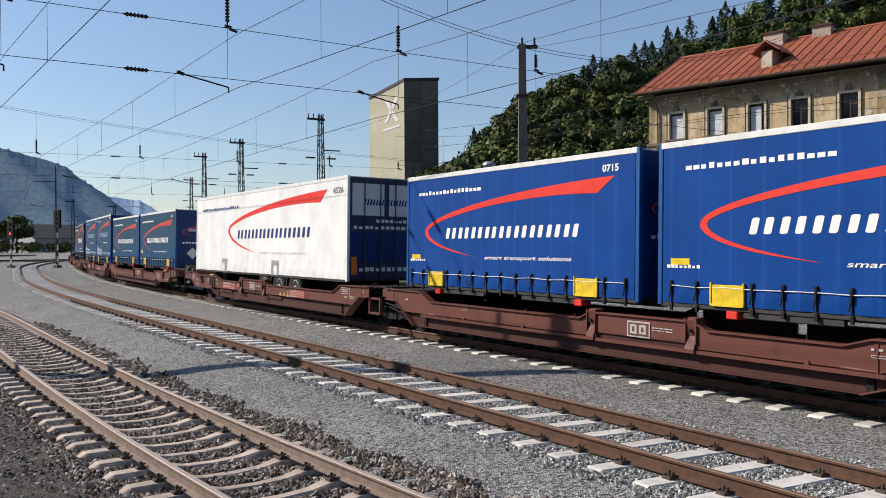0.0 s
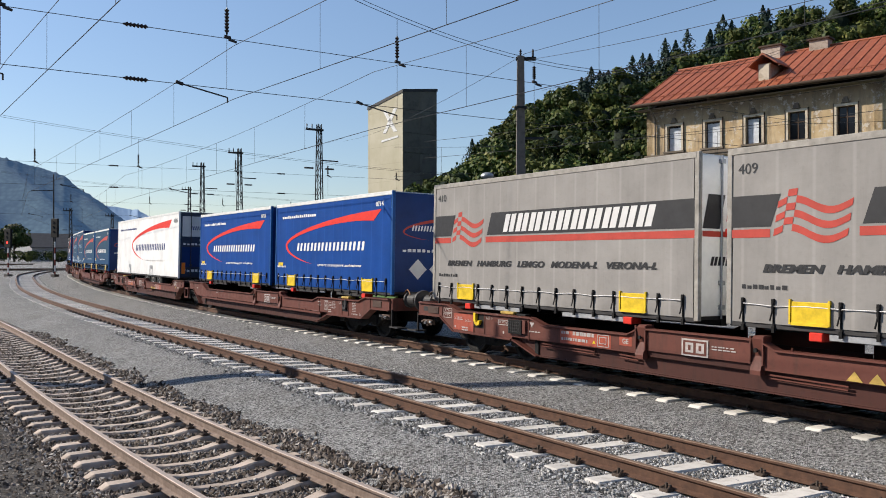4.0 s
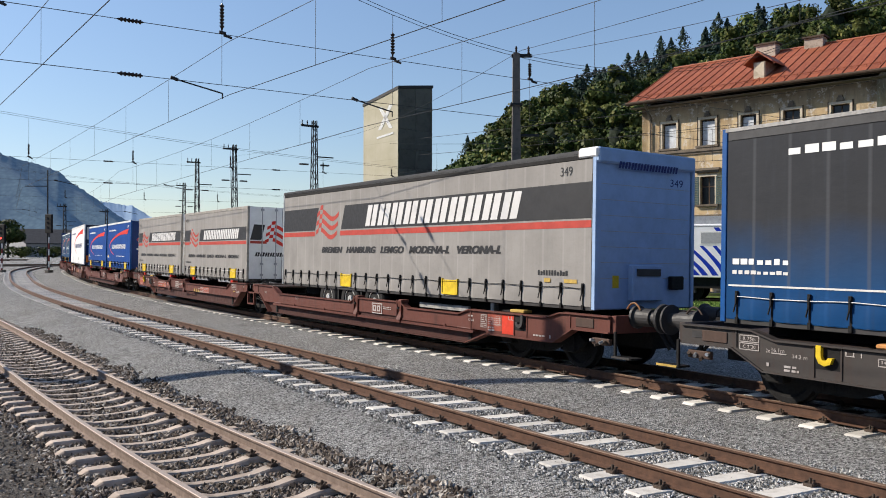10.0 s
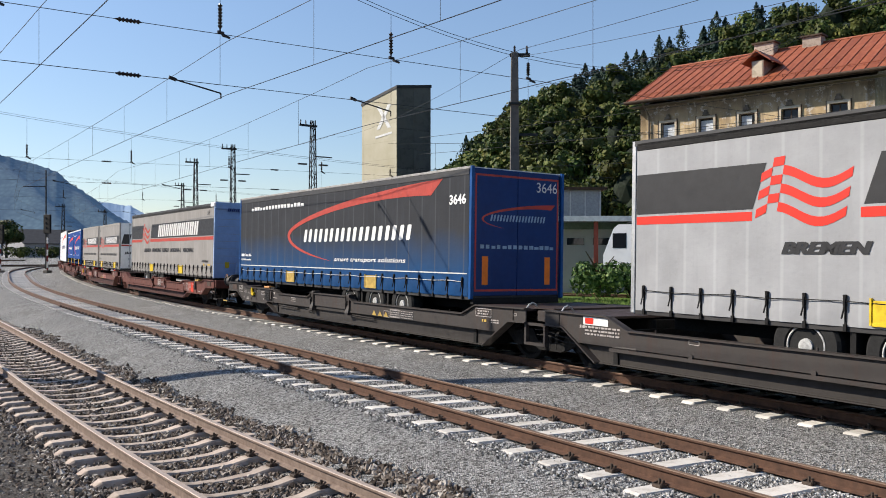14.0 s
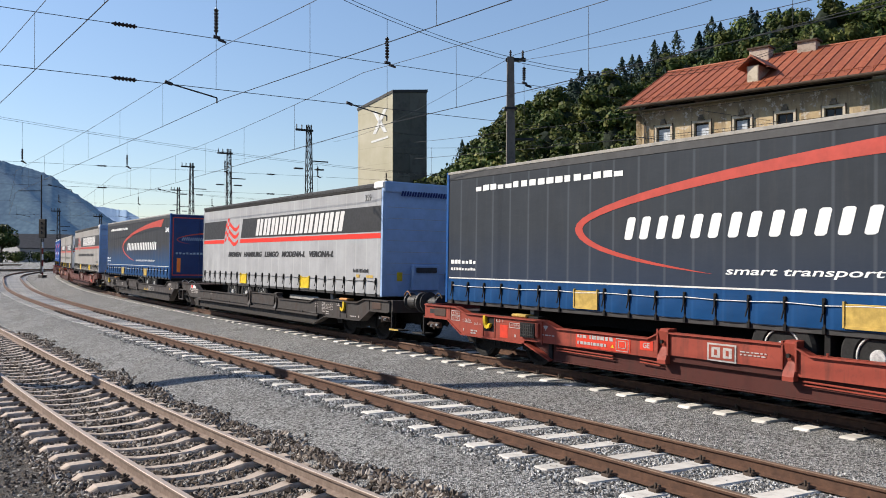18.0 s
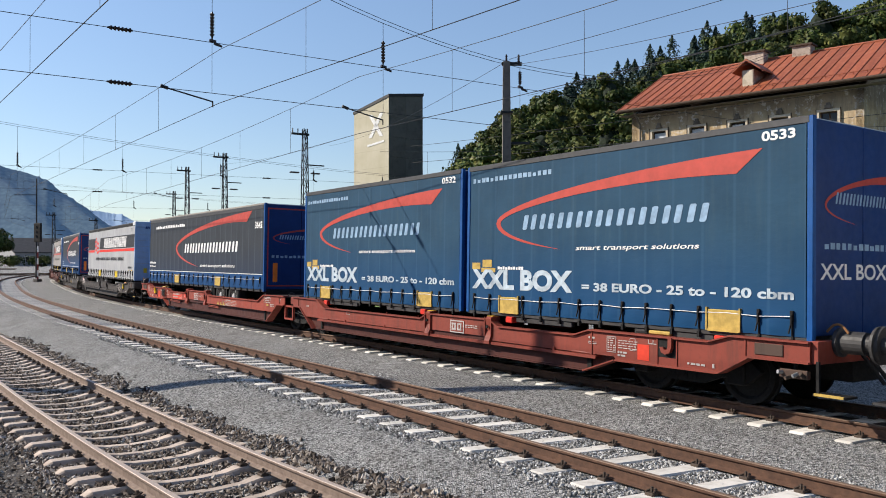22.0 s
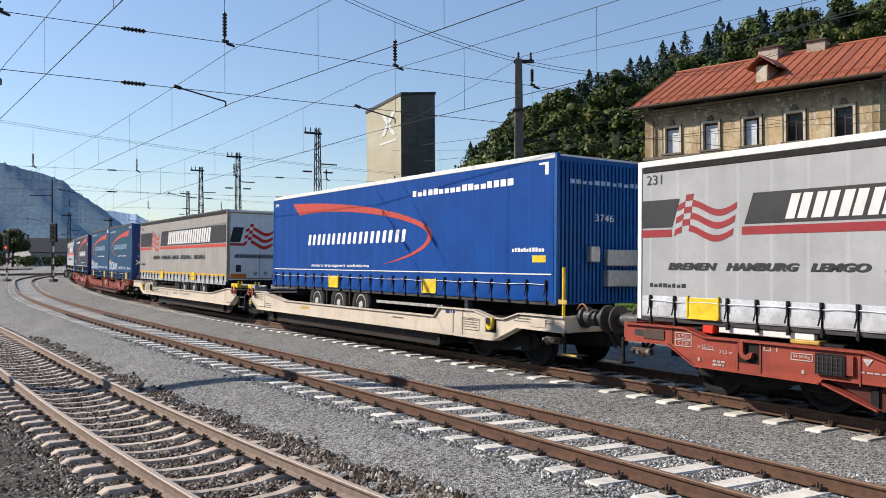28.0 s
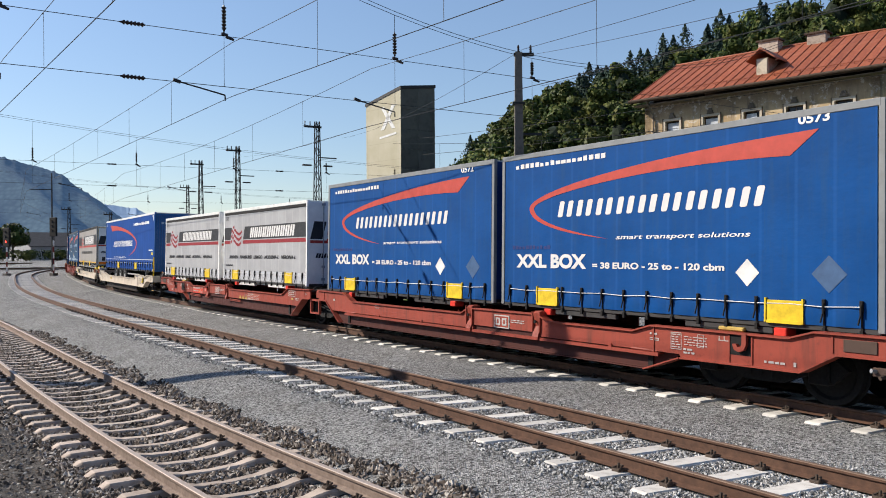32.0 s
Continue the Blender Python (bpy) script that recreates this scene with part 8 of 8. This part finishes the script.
def signal(x, y, height, lit, label):
    ob = thing("railway_signal", label, "signal", "signals")
    ob.location = (x, y, -0.25)
    ob.rotation_euler[2] = -0.45
    for i in range(6):
        z = height * 0.62 * i / 6
        part("mast_band", rod(bmesh.new(), (0, 0, z), (0, 0, z + height * 0.62 / 6), 0.08, 10), WHITE_EDGE if i % 2 else SIGNAL_BAND, ob)
    part("mast_top", rod(bmesh.new(), (0, 0.05, height * 0.62), (0, 0.05, height), 0.07, 8), DARK_GREY, ob)
    head = part("signal_head", boxes((-0.52, 0.52, -0.12, 0.12, height - 1.95, height + 0.1), bevel=0.05), BLACK_STEEL, ob)
    for i in range(3):
        part("lens", rod(bmesh.new(), (0, -0.14, height - 0.4 - i * 0.5), (0, -0.11, height - 0.4 - i * 0.5), 0.11, 12), SIGNAL_RED if lit and i == 2 else GLASS, head)
        part("hood", rod(bmesh.new(), (0, -0.30, height - 0.26 - i * 0.5), (0, -0.12, height - 0.26 - i * 0.5), 0.05, 8), BLACK_STEEL, head)
    part("base", boxes((-0.3, 0.3, -0.3, 0.3, -0.05, 0.35)), MAST_CONCRETE, ob)
    return ob


signal(-42.8, 90.0, 6.3, False, "dark railway signal on a red and white mast")
signal(-47.9, 90.0, 5.2, True, "railway signal showing red on a red and white mast")

# ---------------------------------------------------------------- hills, woods, grass
def leaf_mat(name, stops, gloss=0.55):
    m = Mat(name, gloss)
    c = m.ramp(m.island(), *stops)
    big = m.noise(0.06, 3)
    c = m.mix(m.ramp(m.noise(0.16, 2), (0.5, 0.0), (0.66, 0.45)), c, stops[-1][1])
    c = m.mix(0.6, c, m.ramp(m.noise(0.11, 2, 0.5, m.stretch(1.3, 0.8, 1.1)), (0.38, 0.25), (0.62, 0.66)), "OVERLAY")
    m.b.inputs["Specular IOR Level"].default_value = 0.12
    return m.done(m.mix(0.4, c, m.ramp(big, (0.35, 0.28), (0.65, 0.66)), "OVERLAY"))


LEAVES = leaf_mat("mixed_woodland_leaves", ((0.0, (0.014, 0.026, 0.006)), (0.4, (0.036, 0.062, 0.013)), (0.75, (0.068, 0.090, 0.020)), (1.0, (0.125, 0.120, 0.034))))
NEEDLES = leaf_mat("dark_spruce_needles", ((0.0, (0.020, 0.036, 0.030)), (0.6, (0.040, 0.066, 0.050)), (1.0, (0.070, 0.098, 0.066))), 0.7)
BUSH_LEAF = leaf_mat("bright_shrub_leaves", ((0.0, (0.02, 0.05, 0.012)), (0.5, (0.06, 0.12, 0.03)), (1.0, (0.16, 0.22, 0.06))))
GRASS = leaf_mat("yard_grass", ((0.0, (0.05, 0.10, 0.02)), (0.6, (0.12, 0.20, 0.04)), (1.0, (0.24, 0.28, 0.09))), 0.6)
BARK = plain("grey_brown_bark", (0.09, 0.07, 0.05), 0.9, 0, 0.4, 4)
# Near-black cores inside the crowns, painted as their inner shade.
SHADE = plain("crown_shade_core", (0.010, 0.018, 0.008), 0.9, 0, 0.3, 1)
FOREST_FLOOR = plain("hillside_undergrowth", (0.022, 0.034, 0.014), 0.95, 0, 0.4, 0.2)


def cards(centres, normals, size, rng):
    """Small tilted leaf-clump quads."""
    n = len(centres)
    nv = normals + rng.normal(0, 0.45, (n, 3))
    nv /= np.linalg.norm(nv, axis=1, keepdims=True)
    t = np.cross(nv, rng.normal(0, 1, (n, 3)))
    t /= np.linalg.norm(t, axis=1, keepdims=True)
    b = np.cross(nv, t)
    s = size * rng.uniform(0.6, 1.3, (n, 1))
    e = rng.uniform(0.6, 1.0, (n, 1))
    return np.stack([centres - t * s - b * s * e * 0.4, centres + t * s * 0.3 - b * s * e, centres + t * s + b * s * e * 0.5, centres - t * s * 0.4 + b * s * e], 1)


def crown_lumps(rng, height, radius):
    """Leafy masses of one crown: their middles and radii, foot of the trunk at the origin."""
    lumps = rng.integers(12, 18)
    u = rng.normal(0, 1, (lumps, 3))
    u /= np.linalg.norm(u, axis=1, keepdims=True)
    mid = u * np.array([radius, radius, height * 0.30]) * rng.uniform(0.35, 0.82, (lumps, 1)) + np.array([0, 0, height * 0.60])
    return mid, radius * rng.uniform(0.24, 0.44, lumps)


def crown_points(rng, n, height, radius, lumps=None):
    """Places on the outside of a lumpy crown."""
    mid, r = lumps or crown_lumps(rng, height, radius)
    which = rng.integers(0, len(mid), n)
    d = rng.normal(0, 1, (n, 3))
    d[:, 2] += 0.25
    d /= np.linalg.norm(d, axis=1, keepdims=True)
    return mid[which] + d * (r[which] * rng.uniform(0.82, 1.12, n))[:, None] * np.array([1, 1, 0.85]), d


def spruce_points(rng, n, height, radius):
    t = rng.uniform(0, 1, n) ** 0.75
    tier = 1 - 0.42 * ((t * 9) % 1.0)
    a = rng.uniform(0, math.tau, n)
    r = radius * (1 - t) ** 0.8 * tier * rng.uniform(0.35, 1.15, n) * (1 + 0.38 * np.sin(a * 4 + np.floor(t * 9) * 1.7 + radius * 9))
    p = np.stack([r * np.cos(a), r * np.sin(a), height * (0.08 + 0.92 * t)], -1)
    p[:, 2] -= 0.25 * r
    d = np.stack([np.cos(a) * 0.8, np.sin(a) * 0.8, np.full(n, 0.6)], -1)
    return p, d


def skyline(px):
    return np.interp(px, (740, 790, 830, 880, 930, 1010, 1080, 1160, 1250, 1340, 1420, 1600), (318, 305, 262, 222, 172, 140, 112, 88, 58, 30, 12, -20))


def hill_z(b, dist):
    """Height of the wooded hillside at bearing b (sideways over ahead) and distance ahead."""
    px = 784 + 1469 * b
    ridge = (444 - skyline(px)) / 1469 * 150 - 8.5
    k = smooth((dist - 72) / 78)
    return np.where(dist < 150, np.maximum(ridge, 0.5) * k, np.maximum(ridge, 0.5) * (1 - 0.002 * (dist - 150))) - 0.3


bs, ds = np.linspace(-0.08, 1.3, 90), np.linspace(66, 330, 60)
B_, D_ = np.meshgrid(bs, ds, indexing="ij")
H_ = hill_z(B_, D_) - 3.0 * (1 - smooth((B_ + 0.08) / 0.06))
idx = np.arange(B_.size).reshape(B_.shape)
quads = np.stack([idx[:-1, :-1], idx[1:, :-1], idx[1:, 1:], idx[:-1, 1:]], -1).reshape(-1, 4)
tagged(raw("hillside", np.stack([B_ * D_, D_, H_], -1).reshape(-1, 3).tolist(), quads.tolist(), FOREST_FLOOR, smooth=True), "steep dark wooded hillside behind the station", "hillside", kind="structure")


def woods(name, label, kind, spots, material, seed, cards_each, size):
    rng = np.random.default_rng(seed)
    quads_, cores, core_faces = [], [], []
    ico = bmesh.new()
    bmesh.ops.create_icosphere(ico, subdivisions=2, radius=1.0)
    iv = np.array([v.co[:] for v in ico.verts])
    jf = [[v.index for v in f.verts] for f in ico.faces]
    ico.free()
    green, count = [], 0
    for x, y, z, h, r in spots:
        at = np.array([x, y, z])
        if kind == "spruce":
            p, d = spruce_points(rng, cards_each, h, r)
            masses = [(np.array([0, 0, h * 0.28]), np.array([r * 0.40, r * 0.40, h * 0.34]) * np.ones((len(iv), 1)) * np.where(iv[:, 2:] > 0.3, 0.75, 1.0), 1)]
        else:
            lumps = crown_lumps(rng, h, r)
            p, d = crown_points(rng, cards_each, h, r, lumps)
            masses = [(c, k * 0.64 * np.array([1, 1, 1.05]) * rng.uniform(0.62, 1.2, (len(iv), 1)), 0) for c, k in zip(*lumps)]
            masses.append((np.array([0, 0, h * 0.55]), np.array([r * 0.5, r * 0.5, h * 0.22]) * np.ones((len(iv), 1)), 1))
        quads_.append(cards(p + at, d, size, rng))
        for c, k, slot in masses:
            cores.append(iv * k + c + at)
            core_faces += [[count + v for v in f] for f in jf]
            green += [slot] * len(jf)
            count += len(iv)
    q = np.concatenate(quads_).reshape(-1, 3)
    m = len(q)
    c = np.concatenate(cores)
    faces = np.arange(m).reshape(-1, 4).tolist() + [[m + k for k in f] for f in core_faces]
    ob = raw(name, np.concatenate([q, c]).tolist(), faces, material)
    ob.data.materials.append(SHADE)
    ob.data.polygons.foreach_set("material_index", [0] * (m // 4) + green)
    ob.data.polygons.foreach_set("use_smooth", [False] * (m // 4 + len(green)))
    return tagged(ob, label, "woods", kind="stuff")


rng = np.random.default_rng(11)
broad, spruce = [], []
for _ in range(700):
    b = rng.uniform(-0.03, 0.62)
    d = rng.uniform(78, 165)
    z = float(hill_z(np.array(b), np.array(d)))
    px = 784 + 1469 * b
    high = z / max(float((444 - skyline(px)) / 1469 * 150 - 8.5), 1)
    if px > 1150 and d < 118:
        continue
    if high > 0.80 and 965 < px < 1410 and rng.random() < 0.55:
        h = rng.uniform(7.5, 11.5)
        spruce.append((b * d, d, z - 0.5, h, h * rng.uniform(0.32, 0.42)))
    elif rng.random() < 0.72:
        h = rng.uniform(7.5, 14.0)
        broad.append((b * d, d, z - 1.0, h, rng.uniform(2.6, 4.4)))
for px, top in ((790, 292), (826, 240), (836, 246), (1037, 112), (1052, 118), (1110, 92), (1128, 88), (1168, 62), (1186, 66), (1207, 46), (1270, 20), (1262, 34), (1285, 30), (1340, 4), (1350, 10)):
    d = 152.0
    b = (px - 784) / 1469
    z = float(hill_z(np.array(b), np.array(d)))
    h = 2.2 + (444 - top) / 1469 * d - z + 5.0
    spruce.append((b * d, d, z - 5.0, max(h, 8), max(h, 8) * 0.34))
for px in np.arange(985, 1420, 19):
    b = (px + rng.uniform(-5, 5) - 784) / 1469
    d = rng.uniform(148, 170)
    h = rng.uniform(5.5, 13.5) * (1.0 if px > 1130 else 0.75)
    spruce.append((b * d, d, float(hill_z(np.array(b), np.array(150.0))) - 4.5, h, h * rng.uniform(0.24, 0.40)))
woods("broadleaf_woods", "dense green broadleaf trees covering the hillside", "broad", broad, LEAVES, 5, 2100, 0.25)
woods("spruce_woods", "dark pointed spruces along the top of the hill", "spruce", spruce, NEEDLES, 6, 1500, 0.19)


def leafy(name, label, x, y, z, h, r, n, size, material, seed, trunk=True):
    """One tree or shrub: stem, limbs and a crown of leaf clumps."""
    rng = np.random.default_rng(seed)
    ob = thing(name, label, "tree" if trunk else "bush")
    ob.location = (x, y, z)
    bm = bmesh.new()
    rod(bm, (0, 0, -0.1), (0, 0, h * 0.55), r * 0.07, 8, r * 0.03)
    part("trunk" if trunk else "stem", bm, BARK, ob)
    for k in range(5):
        a = rng.uniform(0, math.tau)
        part("limb", rod(bmesh.new(), (0, 0, h * (0.15 + 0.08 * k)), (r * 0.55 * math.cos(a), r * 0.55 * math.sin(a), h * (0.45 + 0.08 * k)), r * 0.03, 6, r * 0.012), BARK, ob)
    p, d = crown_points(rng, n, h, r)
    if not trunk:
        p[:, 2] = (p[:, 2] - p[:, 2].min()) * 0.95 + 0.05
    q = cards(p, d, size, rng).reshape(-1, 3)
    raw("crown", q.tolist(), np.arange(len(q)).reshape(-1, 4).tolist(), material, ob)
    return ob


leafy("bush", "dense light-green shrub at the edge of the siding", 7.4, 39.5, -0.2, 3.1, 1.9, 2600, 0.085, BUSH_LEAF, 21, False)
leafy("bush", "dense light-green shrub at the edge of the siding", 9.6, 41.0, -0.2, 2.4, 1.3, 1500, 0.085, BUSH_LEAF, 22, False)
leafy("bush", "dense light-green shrub at the edge of the siding", 4.4, 41.5, -0.2, 2.6, 1.5, 1500, 0.085, BUSH_LEAF, 25, False)
leafy("tree", "spreading green tree beside the shed", -147.0, 280.0, -0.3, 14.0, 6.5, 3200, 0.38, LEAVES, 23)
leafy("tree", "spreading green tree beside the shed", -158.0, 282.0, -0.3, 13.0, 6.0, 2600, 0.38, LEAVES, 24)
leafy("tree", "dark green tree behind the pale shed", -157.0, 345.0, -0.3, 12.5, 5.0, 2000, 0.40, LEAVES, 26)
for k in range(6):
    leafy("bush", "low green hedge bush before the shed", -147.0 + 8.5 * k, 268.0 + 4.0 * k, -0.3, 5.0 if k == 0 else 2.0, 5.2, 1100, 0.30, LEAVES, 50 + k, False)

# grass verge round the engine's track
gx_, gy_ = np.meshgrid(np.linspace(-6, 44, 26), np.linspace(0, 1, 8), indexing="ij")
near_edge = 33.6 - 0.31 * (gx_ - 12)
yy = near_edge + gy_ * 16
idx = np.arange(gx_.size).reshape(gx_.shape)
quads = np.stack([idx[:-1, :-1], idx[1:, :-1], idx[1:, 1:], idx[:-1, 1:]], -1).reshape(-1, 4)
tagged(raw("grass_verge", np.stack([gx_, yy, np.full(gx_.shape, -0.195)], -1).reshape(-1, 3).tolist(), quads.tolist(), GRASS, smooth=True), "green grass verge beside the siding", "grass", kind="structure")
rng = np.random.default_rng(31)
n = 16000
x = rng.uniform(-2, 26, n)
y = 33.6 - 0.31 * (x - 12) + rng.uniform(0, 4.2, n) ** 1.0
h = rng.uniform(0.06, 0.26, n)
a = rng.uniform(0, math.tau, n)
w = rng.uniform(0.015, 0.035, n)
dx, dy = np.cos(a) * w, np.sin(a) * w
lean = rng.normal(0, 0.07, (2, n))
tri = np.stack([np.stack([x - dx, y - dy, np.full(n, -0.2)], -1), np.stack([x + dx, y + dy, np.full(n, -0.2)], -1), np.stack([x + lean[0], y + lean[1], -0.2 + h], -1)], 1).reshape(-1, 3)
tagged(raw("grass_blades", tri.tolist(), np.arange(3 * n).reshape(-1, 3).tolist(), GRASS), "tufts of green and dry grass", "grass", kind="stuff")

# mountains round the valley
MOUNTAIN = Mat("hazy_far_wooded_slope", 0.95)
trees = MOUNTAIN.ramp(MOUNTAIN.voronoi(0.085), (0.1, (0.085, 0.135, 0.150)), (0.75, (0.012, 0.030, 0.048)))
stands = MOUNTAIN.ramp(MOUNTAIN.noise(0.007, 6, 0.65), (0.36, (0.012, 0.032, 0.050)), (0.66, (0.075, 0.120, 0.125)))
# Blue haze of distance, put in as a faint glow over bluish colours.
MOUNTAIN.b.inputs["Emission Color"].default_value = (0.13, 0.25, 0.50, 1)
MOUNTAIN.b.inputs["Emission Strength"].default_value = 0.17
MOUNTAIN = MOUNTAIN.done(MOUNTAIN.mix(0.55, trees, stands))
# These pale blue base colours stand in for the haze before the ridge.
FAR_MOUNTAIN = Mat("haze_pale_distant_ridge", 0.95)
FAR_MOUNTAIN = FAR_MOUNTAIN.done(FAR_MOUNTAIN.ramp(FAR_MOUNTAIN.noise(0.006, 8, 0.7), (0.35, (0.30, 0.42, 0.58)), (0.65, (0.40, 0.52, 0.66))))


def mountain(name, label, dist, stops, material, seed, depth):
    """A ridge at a distance: stops of bearing in degrees from straight ahead, to the right positive, and height in degrees."""
    az = np.linspace(stops[0][0], stops[-1][0], 700)
    top = np.interp(az, [s[0] for s in stops], [s[1] for s in stops])
    rng = np.random.default_rng(seed)
    rough = sum(np.sin(az * f + rng.uniform(0, 6)) / f for f in (2.1, 4.7, 9.3, 17.0, 31.0)) * 0.06
    fringe = np.abs(rng.normal(0, 0.05, len(az)))
    rows = []
    for k in range(12):
        t = k / 11
        d = dist + depth * t
        wob = 0.012 * dist * np.sin(az * 1.3 + k * 0.8) * math.sin(math.pi * t)
        z = np.tan(np.radians(np.maximum(top + (rough + fringe * (k == 11)) * (top > 0.6), 0.02))) * (dist + depth) * t ** 0.9 + wob
        rows.append(np.stack([np.sin(np.radians(az)) * d, np.cos(np.radians(az)) * d, z + 2.2 - 6 * (1 - t)], -1))
    g = np.stack(rows, 1)
    idx = np.arange(g.shape[0] * g.shape[1]).reshape(g.shape[:2])
    quads = np.stack([idx[:-1, :-1], idx[1:, :-1], idx[1:, 1:], idx[:-1, 1:]], -1).reshape(-1, 4)
    return tagged(raw(name, g.reshape(-1, 3).tolist(), quads.tolist(), material, smooth=True), label, "mountain", kind="structure")


mountain("mountain", "wooded mountain closing the valley, blue haze in its glow", 1900, ((-110, 9), (-60, 9), (-40, 7.6), (-31, 6.2), (-28.1, 5.85), (-26.9, 5.52), (-25.0, 4.97), (-24.0, 4.15), (-23.0, 3.45), (-21.85, 2.55), (-21.0, 2.0), (-20.2, 1.5), (-19, 0.6)), MOUNTAIN, 41, 500)
mountain("far_ridge", "distant mountain ridge with pale blue haze in its colour", 3300, ((-24, 3.2), (-21.6, 3.0), (-20.6, 2.9), (-19.5, 2.2), (-18, 1.6), (-14, 1.3), (-8, 1.2), (0, 1.0), (20, 1.5)), FAR_MOUNTAIN, 42, 500)
mountain("valley_side", "wooded valley side beyond the station", 900, ((30, 10), (45, 14), (80, 13), (140, 9), (200, 7), (250, 9)), FOREST_FLOOR, 43, 500)


def motions():
    times = [i * 1.0 for i in range(33)]
    for ob, centre, shift in MOVERS:
        walk(ob, [(t, ride(centre + run(t)) @ Matrix.Translation((shift, 0, 0))) for t in times])


motions()
